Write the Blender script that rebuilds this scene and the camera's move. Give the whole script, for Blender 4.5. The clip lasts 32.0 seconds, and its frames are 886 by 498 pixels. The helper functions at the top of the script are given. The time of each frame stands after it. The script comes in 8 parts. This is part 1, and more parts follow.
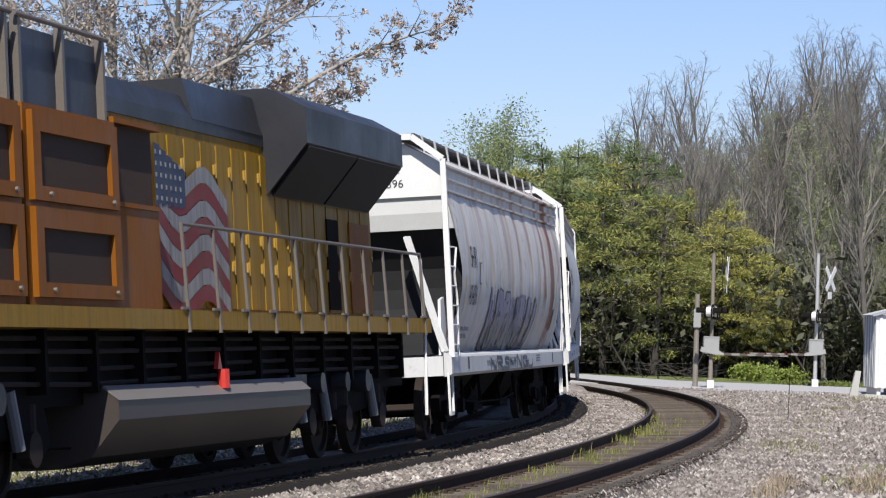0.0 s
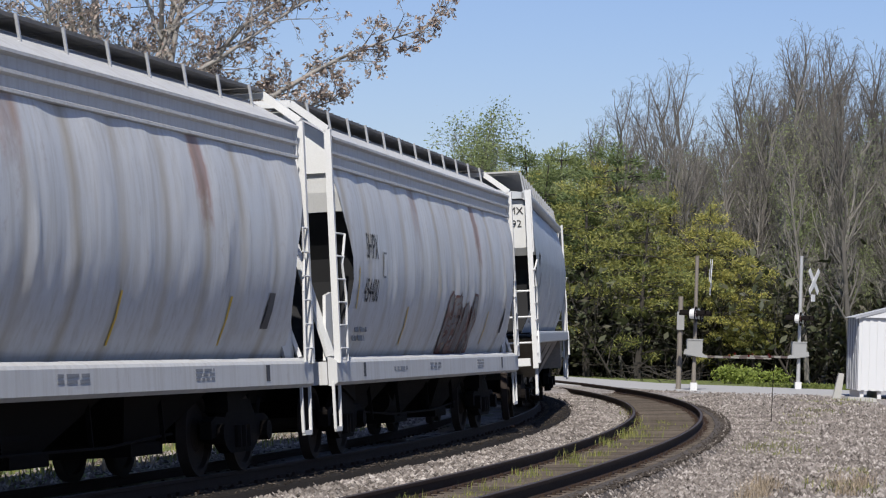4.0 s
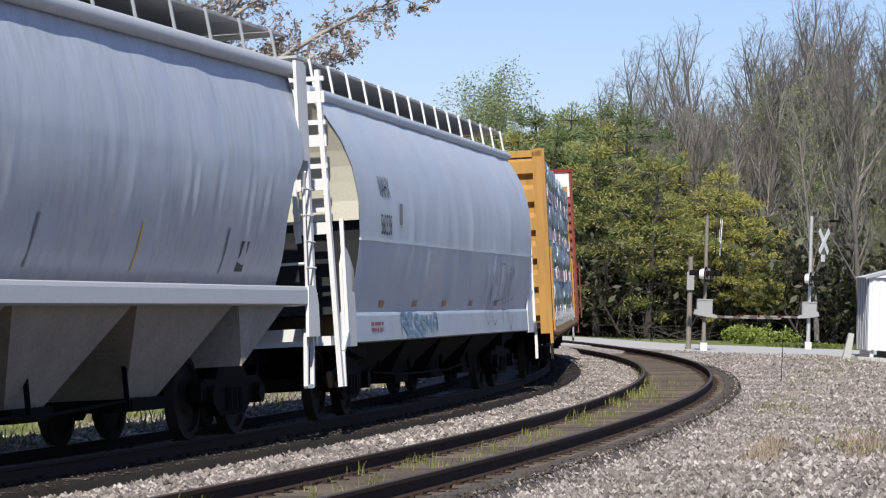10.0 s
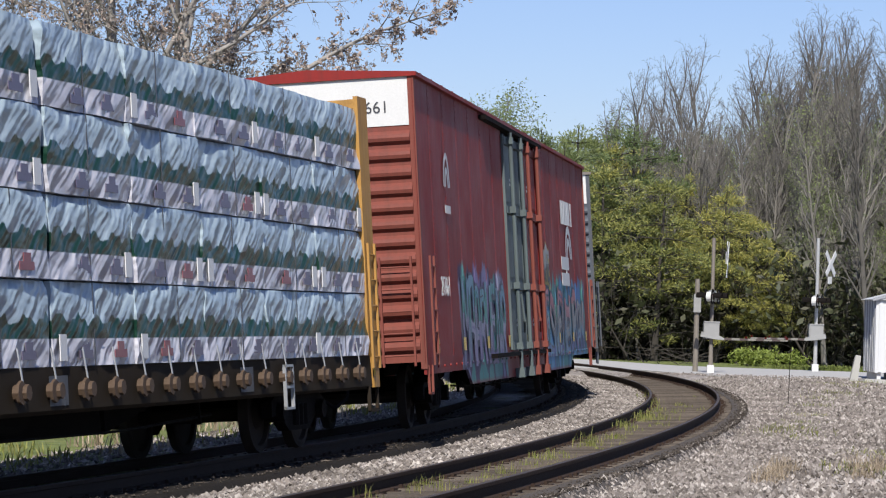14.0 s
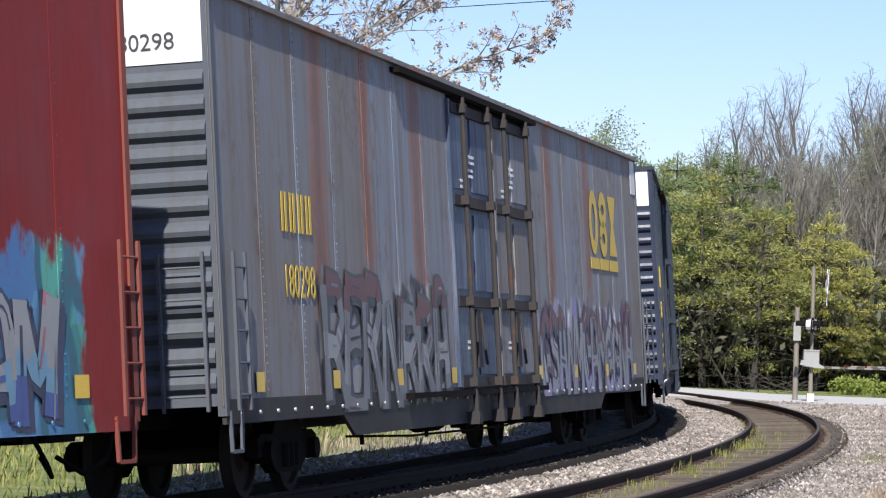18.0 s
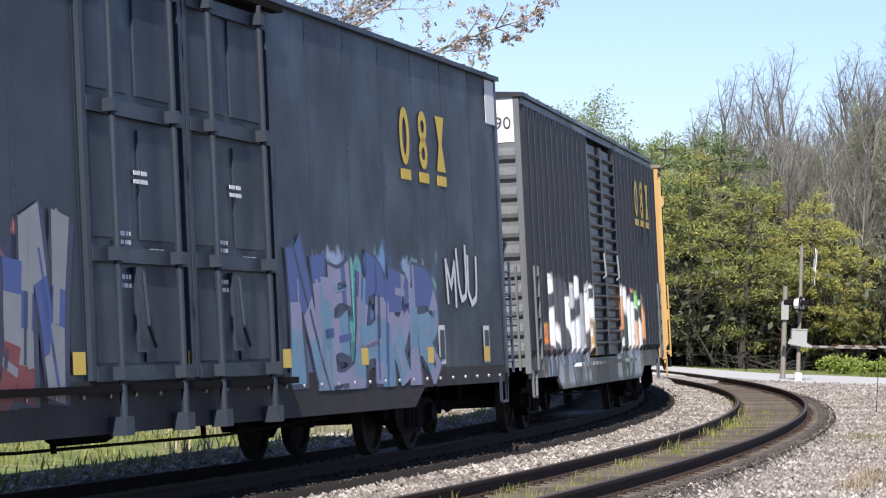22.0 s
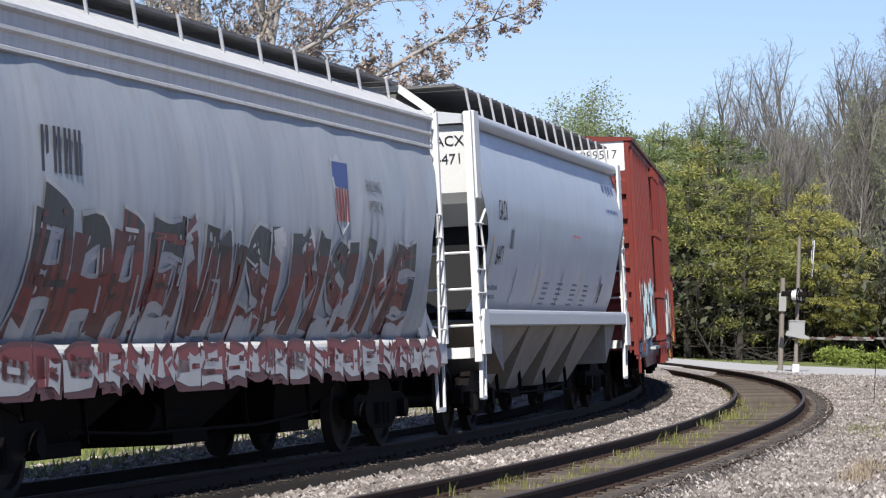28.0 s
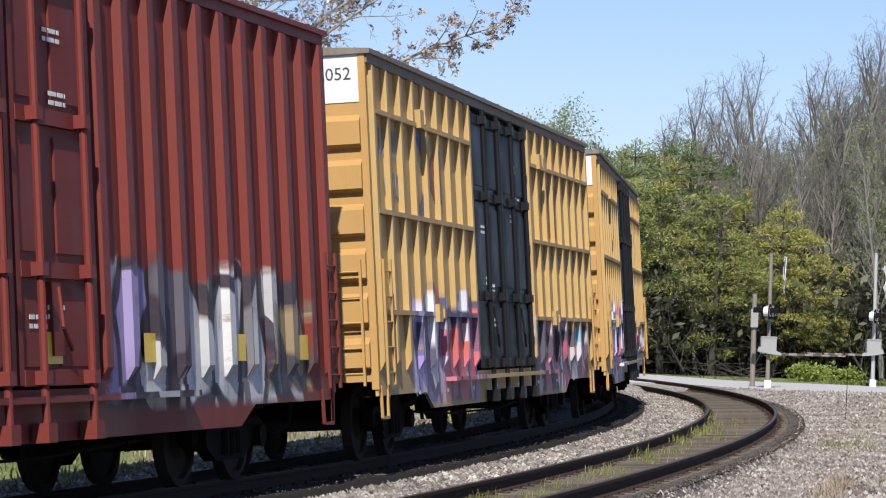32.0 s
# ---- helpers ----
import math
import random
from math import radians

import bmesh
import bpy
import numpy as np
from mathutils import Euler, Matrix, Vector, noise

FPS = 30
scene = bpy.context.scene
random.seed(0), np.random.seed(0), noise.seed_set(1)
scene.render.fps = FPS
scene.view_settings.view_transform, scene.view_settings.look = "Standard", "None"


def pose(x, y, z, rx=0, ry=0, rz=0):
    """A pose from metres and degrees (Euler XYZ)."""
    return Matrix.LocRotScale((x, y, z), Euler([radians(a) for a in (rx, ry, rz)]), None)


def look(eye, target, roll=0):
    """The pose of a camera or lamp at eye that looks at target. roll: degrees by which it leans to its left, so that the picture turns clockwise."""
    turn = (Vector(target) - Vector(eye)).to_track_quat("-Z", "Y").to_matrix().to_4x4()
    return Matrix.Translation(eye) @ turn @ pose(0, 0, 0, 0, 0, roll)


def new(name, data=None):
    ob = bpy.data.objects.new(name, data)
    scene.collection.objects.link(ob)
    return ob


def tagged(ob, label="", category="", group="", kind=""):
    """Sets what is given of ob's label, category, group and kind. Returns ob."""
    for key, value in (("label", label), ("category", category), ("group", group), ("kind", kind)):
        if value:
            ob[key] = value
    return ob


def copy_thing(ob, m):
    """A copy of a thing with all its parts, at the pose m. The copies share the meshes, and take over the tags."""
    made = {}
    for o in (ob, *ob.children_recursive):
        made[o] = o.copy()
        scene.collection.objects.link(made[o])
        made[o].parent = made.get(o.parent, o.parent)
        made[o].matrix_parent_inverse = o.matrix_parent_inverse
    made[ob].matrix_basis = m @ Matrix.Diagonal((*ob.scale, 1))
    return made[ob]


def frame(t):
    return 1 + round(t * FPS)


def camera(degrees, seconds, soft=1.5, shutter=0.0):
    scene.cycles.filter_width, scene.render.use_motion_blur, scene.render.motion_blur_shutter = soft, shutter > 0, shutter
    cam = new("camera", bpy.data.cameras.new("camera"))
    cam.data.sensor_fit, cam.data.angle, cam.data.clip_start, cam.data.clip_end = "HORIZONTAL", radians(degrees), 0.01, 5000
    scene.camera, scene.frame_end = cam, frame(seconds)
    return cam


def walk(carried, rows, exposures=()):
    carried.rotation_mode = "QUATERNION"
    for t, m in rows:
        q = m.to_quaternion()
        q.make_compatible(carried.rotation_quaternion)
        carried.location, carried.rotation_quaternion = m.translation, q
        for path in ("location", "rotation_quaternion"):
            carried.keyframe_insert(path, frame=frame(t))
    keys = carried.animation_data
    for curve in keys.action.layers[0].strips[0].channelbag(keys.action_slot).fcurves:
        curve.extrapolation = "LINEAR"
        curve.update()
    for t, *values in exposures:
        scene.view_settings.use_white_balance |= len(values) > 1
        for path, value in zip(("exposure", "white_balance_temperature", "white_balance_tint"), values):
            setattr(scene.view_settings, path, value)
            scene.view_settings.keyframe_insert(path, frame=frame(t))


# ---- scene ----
# ---- camera ----
EXPOSURES = ((0, 0.46), (1, 0.36), (2, 0.13), (3.5, 0.12), (5, 0.33), (7, 0.5), (11, 0.42), (13, 0.36), (14.5, 0.38), (17, 0.79), (19.5, 0.82), (22, 0.88), (24, 0.86), (26, 0.64), (32, 0.56))
EYE_Z = 1.837


def aim(pan, tilt, lean):
    """A hand-held stance on one spot: degrees to the right, up, and of lean."""
    return pose(0, 0, EYE_Z, 90 + tilt, 0, -pan) @ pose(0, 0, 0, 0, 0, lean)


cam = camera(17.03, 32.0, soft=1.2)
walk(cam, [(t, aim(p, e, r)) for t, p, e, r in (
    (0, -0.230, 1.395, 1.84), (0.5, -0.230, 1.587, 1.86), (1, -0.034, 1.911, 1.86), (1.5, -0.063, 1.908, 1.87), (2, 0.053, 2.089, 1.85),
    (2.5, 0.144, 1.863, 1.90), (3, -0.020, 1.655, 1.96), (3.5, -0.017, 1.568, 1.93), (4, 0.089, 1.454, 1.84), (4.5, 0.141, 1.148, 1.87),
    (6.5, 0.002, 0.688, 1.89), (7, -0.067, 0.673, 1.88), (7.5, -0.072, 0.795, 1.83), (8, -0.204, 0.838, 1.83), (8.5, -0.226, 0.826, 1.82),
    (9, -0.123, 0.848, 1.81), (9.5, -0.156, 0.814, 1.78), (10, -0.078, 0.681, 1.79), (10.5, -0.018, 0.865, 1.76), (11, -0.043, 0.979, 1.78),
    (11.5, -0.118, 0.942, 1.77), (12, -0.083, 0.911, 1.75), (12.5, -0.054, 0.967, 1.77), (13, -0.003, 1.134, 1.79), (13.5, -0.093, 1.175, 1.78),
    (14, -0.221, 1.113, 1.73), (14.5, -0.279, 1.045, 1.71), (16.5, -2.649, 1.871, 1.79), (17, -2.561, 1.789, 1.82), (17.5, -2.360, 1.677, 1.81),
    (18, -2.148, 1.594, 1.81), (18.5, -1.962, 1.510, 1.82), (19, -1.873, 1.392, 1.84), (19.5, -1.788, 1.289, 1.77), (20, -1.697, 1.252, 1.77),
    (20.5, -1.567, 1.240, 1.78), (21, -1.482, 1.221, 1.76), (21.5, -1.605, 1.240, 1.78), (22, -1.906, 1.191, 1.85), (22.5, -2.105, 1.140, 1.87),
    (23, -2.170, 1.140, 1.83), (23.5, -2.120, 1.171, 1.84), (24, -2.014, 1.095, 1.80), (24.5, -1.953, 1.070, 1.74), (25, -1.906, 1.059, 1.76),
    (25.5, -1.896, 1.092, 1.79), (26, -1.895, 1.105, 1.83), (26.5, -1.906, 1.105, 1.82), (28.5, -1.785, 1.021, 1.80), (29, -1.440, 1.142, 1.79),
    (29.5, -1.372, 0.834, 1.83), (30, -1.529, 0.850, 1.86), (30.5, -1.525, 0.968, 1.91), (31, -1.292, 0.947, 1.95), (31.5, -0.569, 1.208, 1.94),
    (32, -1.329, 1.352, 1.90),
)], exposures=EXPOSURES)

# ---- the line of the rails ----
def bend(s):
    """Curvature of the line, in 1/m, s metres along it (more is farther round the bend)."""
    if s > 42:
        return float(np.interp(s, (42, 60, 110, 130), (0.01163, 0.008, 0.008, 0.0)))
    if s < -45:
        return float(np.interp(s, (-90, -75, -45), (0.0, 0.0028, 0.00269)))
    return 0.00475 + 0.0001071 * s + 1.361e-6 * s * s


def trace():
    """The middle of the free track, sampled: distance, x, y and heading (clockwise from +Y)."""
    step, s = 0.25, np.arange(-260, 420, 0.25)
    k = np.array([bend(a) for a in s])
    phi = -np.concatenate([[0], np.cumsum((k[1:] + k[:-1]) / 2 * step)])
    mid = int(np.argmin(np.abs(s)))
    phi += 0.1109 - phi[mid]
    half = (phi[1:] + phi[:-1]) / 2
    x = np.concatenate([[0], np.cumsum(np.sin(half) * step)])
    y = np.concatenate([[0], np.cumsum(np.cos(half) * step)])
    return s, x + 4.638 - x[mid], y + 60 - y[mid], phi


LS, LX, LY, LPHI = trace()
APART = 3.79                                    # between the two tracks' middles
TX, TY = LX - APART * np.cos(LPHI), LY + APART * np.sin(LPHI)
TS = np.concatenate([[0], np.cumsum(np.hypot(np.diff(TX), np.diff(TY)))])
TS -= TS[int(np.argmin(np.abs(LS)))]
CANT_FREE, CANT_TRAIN, TRAIN_Z = 0.076, 0.123, -0.07


def beside(s, off):
    """A point off metres to the outside of the free track's middle, and the heading there."""
    x, y, p = (float(np.interp(s, LS, a)) for a in (LX, LY, LPHI))
    return x + off * math.cos(p), y - off * math.sin(p), p


def on_train_line(u):
    return Vector((float(np.interp(u, TS, TX)), float(np.interp(u, TS, TY)), 0))


# ---- the train's run: metres gone at each time ----
RUN_T, RUN_S = np.array([0.0, 2.0, 3.2, 4.0, 7.0, 9.0, 11.0, 13.0, 14.5, 16.5, 18.2, 19.0, 21.0, 23.0, 26.0, 28.5, 31.0, 32.0]), np.array([0.0, 20.58, 32.92, 41.43, 72.72, 93.17, 113.66, 133.95, 149.46, 170.29, 188.68, 197.15, 218.26, 238.69, 269.66, 296.19, 322.25, 332.65])


def gone(t):
    return float(np.interp(t, RUN_T, RUN_S))


def car_pose(middle, base):
    """The pose of a car whose middle is at that place on the train line; base: between its truck centres. +x is forward."""
    a, b = on_train_line(middle - base / 2), on_train_line(middle + base / 2)
    way = a - b
    m = Matrix.Translation(((a + b) / 2) + Vector((0, 0, TRAIN_Z)))
    return m @ pose(0, 0, 0, 0, 0, math.degrees(math.atan2(way.y, way.x))) @ pose(0, 0, 0, math.degrees(CANT_TRAIN / 1.5))


# ---- light ----
SUN_HEADING, SUN_HEIGHT = 4.0, 45.0             # the way that the light travels, and the sun's height, in degrees
world = bpy.data.worlds.new("sky")
scene.world = world
world.use_nodes = True
sky = world.node_tree.nodes.new("ShaderNodeTexSky")
sky.sky_type, sky.sun_disc = "NISHITA", False
sky.sun_elevation, sky.sun_rotation = radians(SUN_HEIGHT), radians(180 + SUN_HEADING)
sky.air_density, sky.dust_density, sky.ozone_density = 1.0, 0.35, 3.0
back = world.node_tree.nodes["Background"]
back.inputs["Strength"].default_value = 0.078
haze = world.node_tree.nodes.new("ShaderNodeMix")
haze.data_type, haze.blend_type = "RGBA", "MULTIPLY"
haze.inputs[0].default_value, haze.inputs[7].default_value = 1.0, (0.9, 0.915, 1.17, 1)
world.node_tree.links.new(sky.outputs["Color"], haze.inputs[6])
world.node_tree.links.new(haze.outputs[2], back.inputs["Color"])
sun = new("sun", bpy.data.lights.new("sun", "SUN"))
sun.data.energy, sun.data.angle, sun.data.color = 5.0, radians(0.5), (1.0, 0.955, 0.88)
h, e = radians(SUN_HEADING), radians(SUN_HEIGHT)
sun.matrix_world = look((0, 0, 60), (math.sin(h) * math.cos(e), math.cos(h) * math.cos(e), 60 - math.sin(e)))


# ---- materials ----
def nodes_of(name):
    m = bpy.data.materials.new(name)
    m.use_nodes = True
    t = m.node_tree
    return m, t, t.nodes["Principled BSDF"]


def node(t, kind, **inputs):
    n = t.nodes.new(kind)
    for key, value in inputs.items():
        n.inputs[key.replace("_", " ")].default_value = value
    return n


def ramp(t, fac, stops):
    n = t.nodes.new("ShaderNodeValToRGB")
    e = n.color_ramp.elements
    while len(e) < len(stops):
        e.new(0.5)
    for el, (at, c) in zip(e, stops):
        el.position, el.color = at, (*c, 1) if len(c) == 3 else c
    t.links.new(fac, n.inputs["Fac"])
    return n.outputs["Color"]


def mix(t, fac, a, b, how="MIX"):
    n = t.nodes.new("ShaderNodeMix")
    n.data_type, n.blend_type = "RGBA", how
    for socket, v in ((n.inputs[0], fac), (n.inputs[6], a), (n.inputs[7], b)):
        if isinstance(v, bpy.types.NodeSocket):
            t.links.new(v, socket)
        else:
            socket.default_value = v if isinstance(v, float) else (*v, 1)
    return n.outputs[2]


def coords(t, scale=(1, 1, 1), space="Object"):
    c, m = t.nodes.new("ShaderNodeTexCoord"), t.nodes.new("ShaderNodeMapping")
    m.inputs["Scale"].default_value = scale
    t.links.new(c.outputs[space], m.inputs["Vector"])
    return m.outputs["Vector"]


def noise_of(t, vec, scale, detail=4.0, rough=0.6):
    n = node(t, "ShaderNodeTexNoise", Scale=scale, Detail=detail, Roughness=rough)
    t.links.new(vec, n.inputs["Vector"])
    return n.outputs["Fac"]


def bump(t, height, b, strength, distance=0.02):
    n = node(t, "ShaderNodeBump", Strength=strength, Distance=distance)
    t.links.new(height, n.inputs["Height"])
    t.links.new(n.outputs["Normal"], b.inputs["Normal"])


def dimmed(c, k=0.76):
    """Base colour dimmed for the light balance: deeper shade at a raised exposure."""
    return tuple(a * k for a in c)


def surface(name, base, alt, scale=3.0, rough=0.6, metal=0.0, relief=0.2, fine=60.0, each=0.0, stretch=(1, 1, 1), gloss=0.5):
    """A plain weathered surface: two tones over a large noise, a fine grain, and a random tone for each object."""
    m, t, b = nodes_of(name)
    base, alt = dimmed(base), dimmed(alt)
    b.inputs["Specular IOR Level"].default_value = gloss
    v = coords(t, stretch)
    large, small = noise_of(t, v, scale), noise_of(t, v, fine, 3.0)
    c = mix(t, large, base, alt)
    c = mix(t, 0.35, c, mix(t, small, tuple(a * 0.55 for a in base), tuple(min(1, a * 1.4) for a in alt)))
    if each:
        info = t.nodes.new("ShaderNodeObjectInfo")
        k = ramp(t, info.outputs["Random"], ((0, (1 - each,) * 3), (1, (1 + each,) * 3)))
        c = mix(t, 1.0, c, k, "MULTIPLY")
    t.links.new(c, b.inputs["Base Color"])
    b.inputs["Roughness"].default_value, b.inputs["Metallic"].default_value = rough, metal
    if relief:
        bump(t, small, b, relief)
    return m


def islands(name, tones, rough=0.9, relief=0.0, fine=30.0):
    """Many small pieces in one mesh, each with a tone of its own."""
    m, t, b = nodes_of(name)
    tones = [dimmed(c) for c in tones]
    b.inputs["Specular IOR Level"].default_value = 0.2
    g = t.nodes.new("ShaderNodeNewGeometry")
    k = len(tones) - 1
    c = ramp(t, g.outputs["Random Per Island"], [(i / k, tone) for i, tone in enumerate(tones)])
    v = coords(t)
    small = noise_of(t, v, fine, 3.0)
    c = mix(t, 0.8, c, ramp(t, noise_of(t, v, 0.55, 4.0), ((0.34, (0.62, 0.6, 0.58)), (0.66, (1.25, 1.24, 1.22)))), "MULTIPLY")
    c = mix(t, 0.4, c, ramp(t, small, ((0.3, (0.3, 0.3, 0.3)), (0.7, (1, 1, 1)))), "MULTIPLY")
    t.links.new(c, b.inputs["Base Color"])
    b.inputs["Roughness"].default_value = rough
    if relief:
        bump(t, small, b, relief)
    return m


def sums(t):
    """Arithmetic on sockets."""
    def calc(how, a, b=0.0, c=None):
        n = t.nodes.new("ShaderNodeMath")
        n.operation = how
        for socket, value in zip(n.inputs, (a, b, c)):
            if value is None:
                continue
            if isinstance(value, float):
                socket.default_value = value
            else:
                t.links.new(value, socket)
        return n.outputs[0]
    return calc


SPRAYED = {}


def spray(t, c, zones, name):
    """Layers of spray paint on the car's sides, in the car's own space: cells of colour with outlines, ragged and soft at the rim.
    zones: (x0, x1, z0, z1, cells per metre, palette, outline, seed)."""
    calc = sums(t)
    space = t.nodes.new("ShaderNodeTexCoord")
    SPRAYED.setdefault(name, []).append(space)
    sep = t.nodes.new("ShaderNodeSeparateXYZ")
    t.links.new(space.outputs["Object"], sep.inputs[0])
    x, z = sep.outputs["X"], sep.outputs["Z"]
    for x0, x1, z0, z1, cells, palette, outline, seed in zones:
        flat = t.nodes.new("ShaderNodeCombineXYZ")
        t.links.new(x, flat.inputs[0])
        t.links.new(calc("MULTIPLY", z, 0.55), flat.inputs[1])
        flat.inputs[2].default_value = seed * 3.7
        warp = node(t, "ShaderNodeTexNoise", Scale=1.1, Detail=2.0)
        t.links.new(flat.outputs[0], warp.inputs["Vector"])
        bent = t.nodes.new("ShaderNodeVectorMath")
        bent.operation = "MULTIPLY_ADD"
        t.links.new(warp.outputs["Color"], bent.inputs[0])
        bent.inputs[1].default_value = (0.7, 0.7, 0.0)
        t.links.new(flat.outputs[0], bent.inputs[2])
        cell = node(t, "ShaderNodeTexVoronoi", Scale=cells)
        rim = node(t, "ShaderNodeTexVoronoi", Scale=cells)
        rim.feature = "DISTANCE_TO_EDGE"
        fleck = node(t, "ShaderNodeTexVoronoi", Scale=cells * 2.3)
        for n in (cell, rim, fleck):
            t.links.new(bent.outputs[0], n.inputs["Vector"])
        pick = t.nodes.new("ShaderNodeSeparateColor")
        t.links.new(cell.outputs["Color"], pick.inputs[0])
        k = len(palette)
        inner = ramp(t, pick.outputs[0], [(i / k, p) for i, p in enumerate(palette)])
        inner_node = inner.node
        inner_node.color_ramp.interpolation = "CONSTANT"
        pick2 = t.nodes.new("ShaderNodeSeparateColor")
        t.links.new(fleck.outputs["Color"], pick2.inputs[0])
        inner = mix(t, ramp(t, pick2.outputs[1], ((0.72, (0, 0, 0)), (0.76, (0.8, 0.8, 0.8)))), inner, palette[-1])
        inner = mix(t, ramp(t, pick2.outputs[1], ((0.12, (0.7, 0.7, 0.7)), (0.16, (0, 0, 0)))), inner, outline)
        inner = mix(t, ramp(t, noise_of(t, flat.outputs[0], 1.7, 3.0), ((0.4, (0.0,) * 3), (0.75, (0.35,) * 3))), inner, palette[0])
        inner = mix(t, ramp(t, rim.outputs["Distance"], ((0.055, (0.97, 0.97, 0.97)), (0.085, (0, 0, 0)))), inner, outline)
        rag = noise_of(t, flat.outputs[0], 1.5, 5.0, 0.62)
        top = calc("SUBTRACT", calc("ADD", calc("MULTIPLY", calc("SUBTRACT", rag, 0.5), (z1 - z0) * 0.8), z1), z)
        low = calc("SUBTRACT", z, z0)
        ends = calc("MINIMUM", calc("SUBTRACT", x, x0), calc("SUBTRACT", x1, x))
        ends = calc("ADD", ends, calc("MULTIPLY", calc("SUBTRACT", rag, 0.55), 1.2))
        inside = ramp(t, calc("MINIMUM", calc("MINIMUM", top, low), ends), ((0.0, (0, 0, 0)), (0.1, (0.93, 0.93, 0.93))))
        worn = ramp(t, noise_of(t, flat.outputs[0], 9.0, 5.0, 0.7), ((0.3, (0.4,) * 3), (0.42, (1, 1, 1))))
        c = mix(t, mix(t, 1.0, inside, worn, "MULTIPLY"), c, inner)
    return c


def belongs(car, *names):
    """Ties sprayed paint to its car."""
    for name in names:
        for n in SPRAYED.get(name, ()):
            n.object = car


def car_paint(name, paint, fade, dirt, rust, dirty=0.5, rusty=0.3, rough=0.45, each=0.0, seams=None, stains=(), sprays=(), gloss=0.22):
    """Old paint on steel: faded patches, run-down streaks, rust spots and road dirt with a shape of its own.
    seams: (pitch, tone, strength) of runs below the welds; stains: (x, half width, low end, strength) of rust runs."""
    m, t, b = nodes_of(name)
    paint, fade, dirt, rust = (dimmed(c) for c in (paint, fade, dirt, rust))
    b.inputs["Specular IOR Level"].default_value = gloss
    v = coords(t)
    patches = noise_of(t, v, 0.9, 5.0)
    runs = noise_of(t, coords(t, (5.0, 5.0, 0.35)), 1.6, 5.0, 0.65)
    spots = noise_of(t, v, 4.0, 8.0, 0.7)
    c = mix(t, patches, paint, fade)
    if each:
        info = t.nodes.new("ShaderNodeObjectInfo")
        c = mix(t, ramp(t, info.outputs["Random"], ((0.35, (0, 0, 0)), (1.0, (each,) * 3))), c, dirt)
    if seams or stains:
        sep = t.nodes.new("ShaderNodeSeparateXYZ")
        t.links.new(v, sep.inputs[0])
        calc = sums(t)
        wobble = noise_of(t, coords(t, (1.0, 1.0, 0.5)), 2.3, 5.0, 0.65)
    if seams:
        pitch, tone, strength = seams
        at = calc("ABSOLUTE", calc("SUBTRACT", calc("FRACT", calc("ADD", calc("MULTIPLY", sep.outputs["X"], 1 / pitch), calc("MULTIPLY", wobble, 0.12))), 0.5))
        near = calc("MULTIPLY", ramp(t, at, ((0.0, (1, 1, 1)), (0.16, (0, 0, 0)))), ramp(t, noise_of(t, coords(t, (1.0, 1.0, 0.25)), 1.1, 4.0), ((0.36, (0, 0, 0)), (0.58, (strength,) * 3))))
        c = mix(t, near, c, dimmed(tone))
    c = mix(t, ramp(t, runs, ((0.45, (0, 0, 0)), (0.66, (dirty,) * 3))), c, dirt)
    wear = ramp(t, spots, ((0.62 - rusty * 0.16, (0, 0, 0)), (0.72 - rusty * 0.1, (1, 1, 1))))
    few = ramp(t, noise_of(t, coords(t, (2.2, 2.2, 0.5)), 0.7, 4.0), ((0.5, (0, 0, 0)), (0.62, (rusty,) * 3)))
    c = mix(t, mix(t, 1.0, wear, few, "MULTIPLY"), c, rust)
    c = mix(t, 0.25, c, mix(t, noise_of(t, v, 45.0, 3.0), tuple(a * 0.6 for a in paint), fade))
    for x0, half, low, strength in stains:
        off = calc("ABSOLUTE", calc("ADD", calc("SUBTRACT", sep.outputs["X"], x0), calc("MULTIPLY", calc("SUBTRACT", wobble, 0.5), half * 1.6)))
        body = ramp(t, calc("DIVIDE", off, half * 2), ((0.36, (strength,) * 3), (0.62, (0, 0, 0))))
        fall = ramp(t, calc("ADD", calc("DIVIDE", calc("SUBTRACT", sep.outputs["Z"], low), 2.0), calc("MULTIPLY", calc("SUBTRACT", spots, 0.5), 0.8)), ((0.0, (0, 0, 0)), (0.3, (1, 1, 1))))
        tone = mix(t, ramp(t, calc("DIVIDE", off, half * 2), ((0.1, (0, 0, 0)), (0.5, (1, 1, 1)))), (0.09, 0.02, 0.006), (0.4, 0.13, 0.025))
        c = mix(t, calc("MULTIPLY", body, fall), c, mix(t, spots, tone, (0.2, 0.06, 0.018)))
    if sprays:
        c = spray(t, c, sprays, name)
    t.links.new(c, b.inputs["Base Color"])
    t.links.new(ramp(t, patches, ((0.3, (rough,) * 3), (0.7, (rough + 0.2,) * 3))), b.inputs["Roughness"])
    bump(t, mix(t, 0.35, noise_of(t, coords(t, (1.0, 1.0, 0.35)), 1.7, 2.0), spots), b, 0.3, 0.05)
    return m


def plain(name, c, rough=0.6, metal=0.0, vary=0.25):
    return surface(name, c, tuple(min(1, a * (1 + vary)) for a in c), 2.5, rough, metal, 0.05, 40.0)


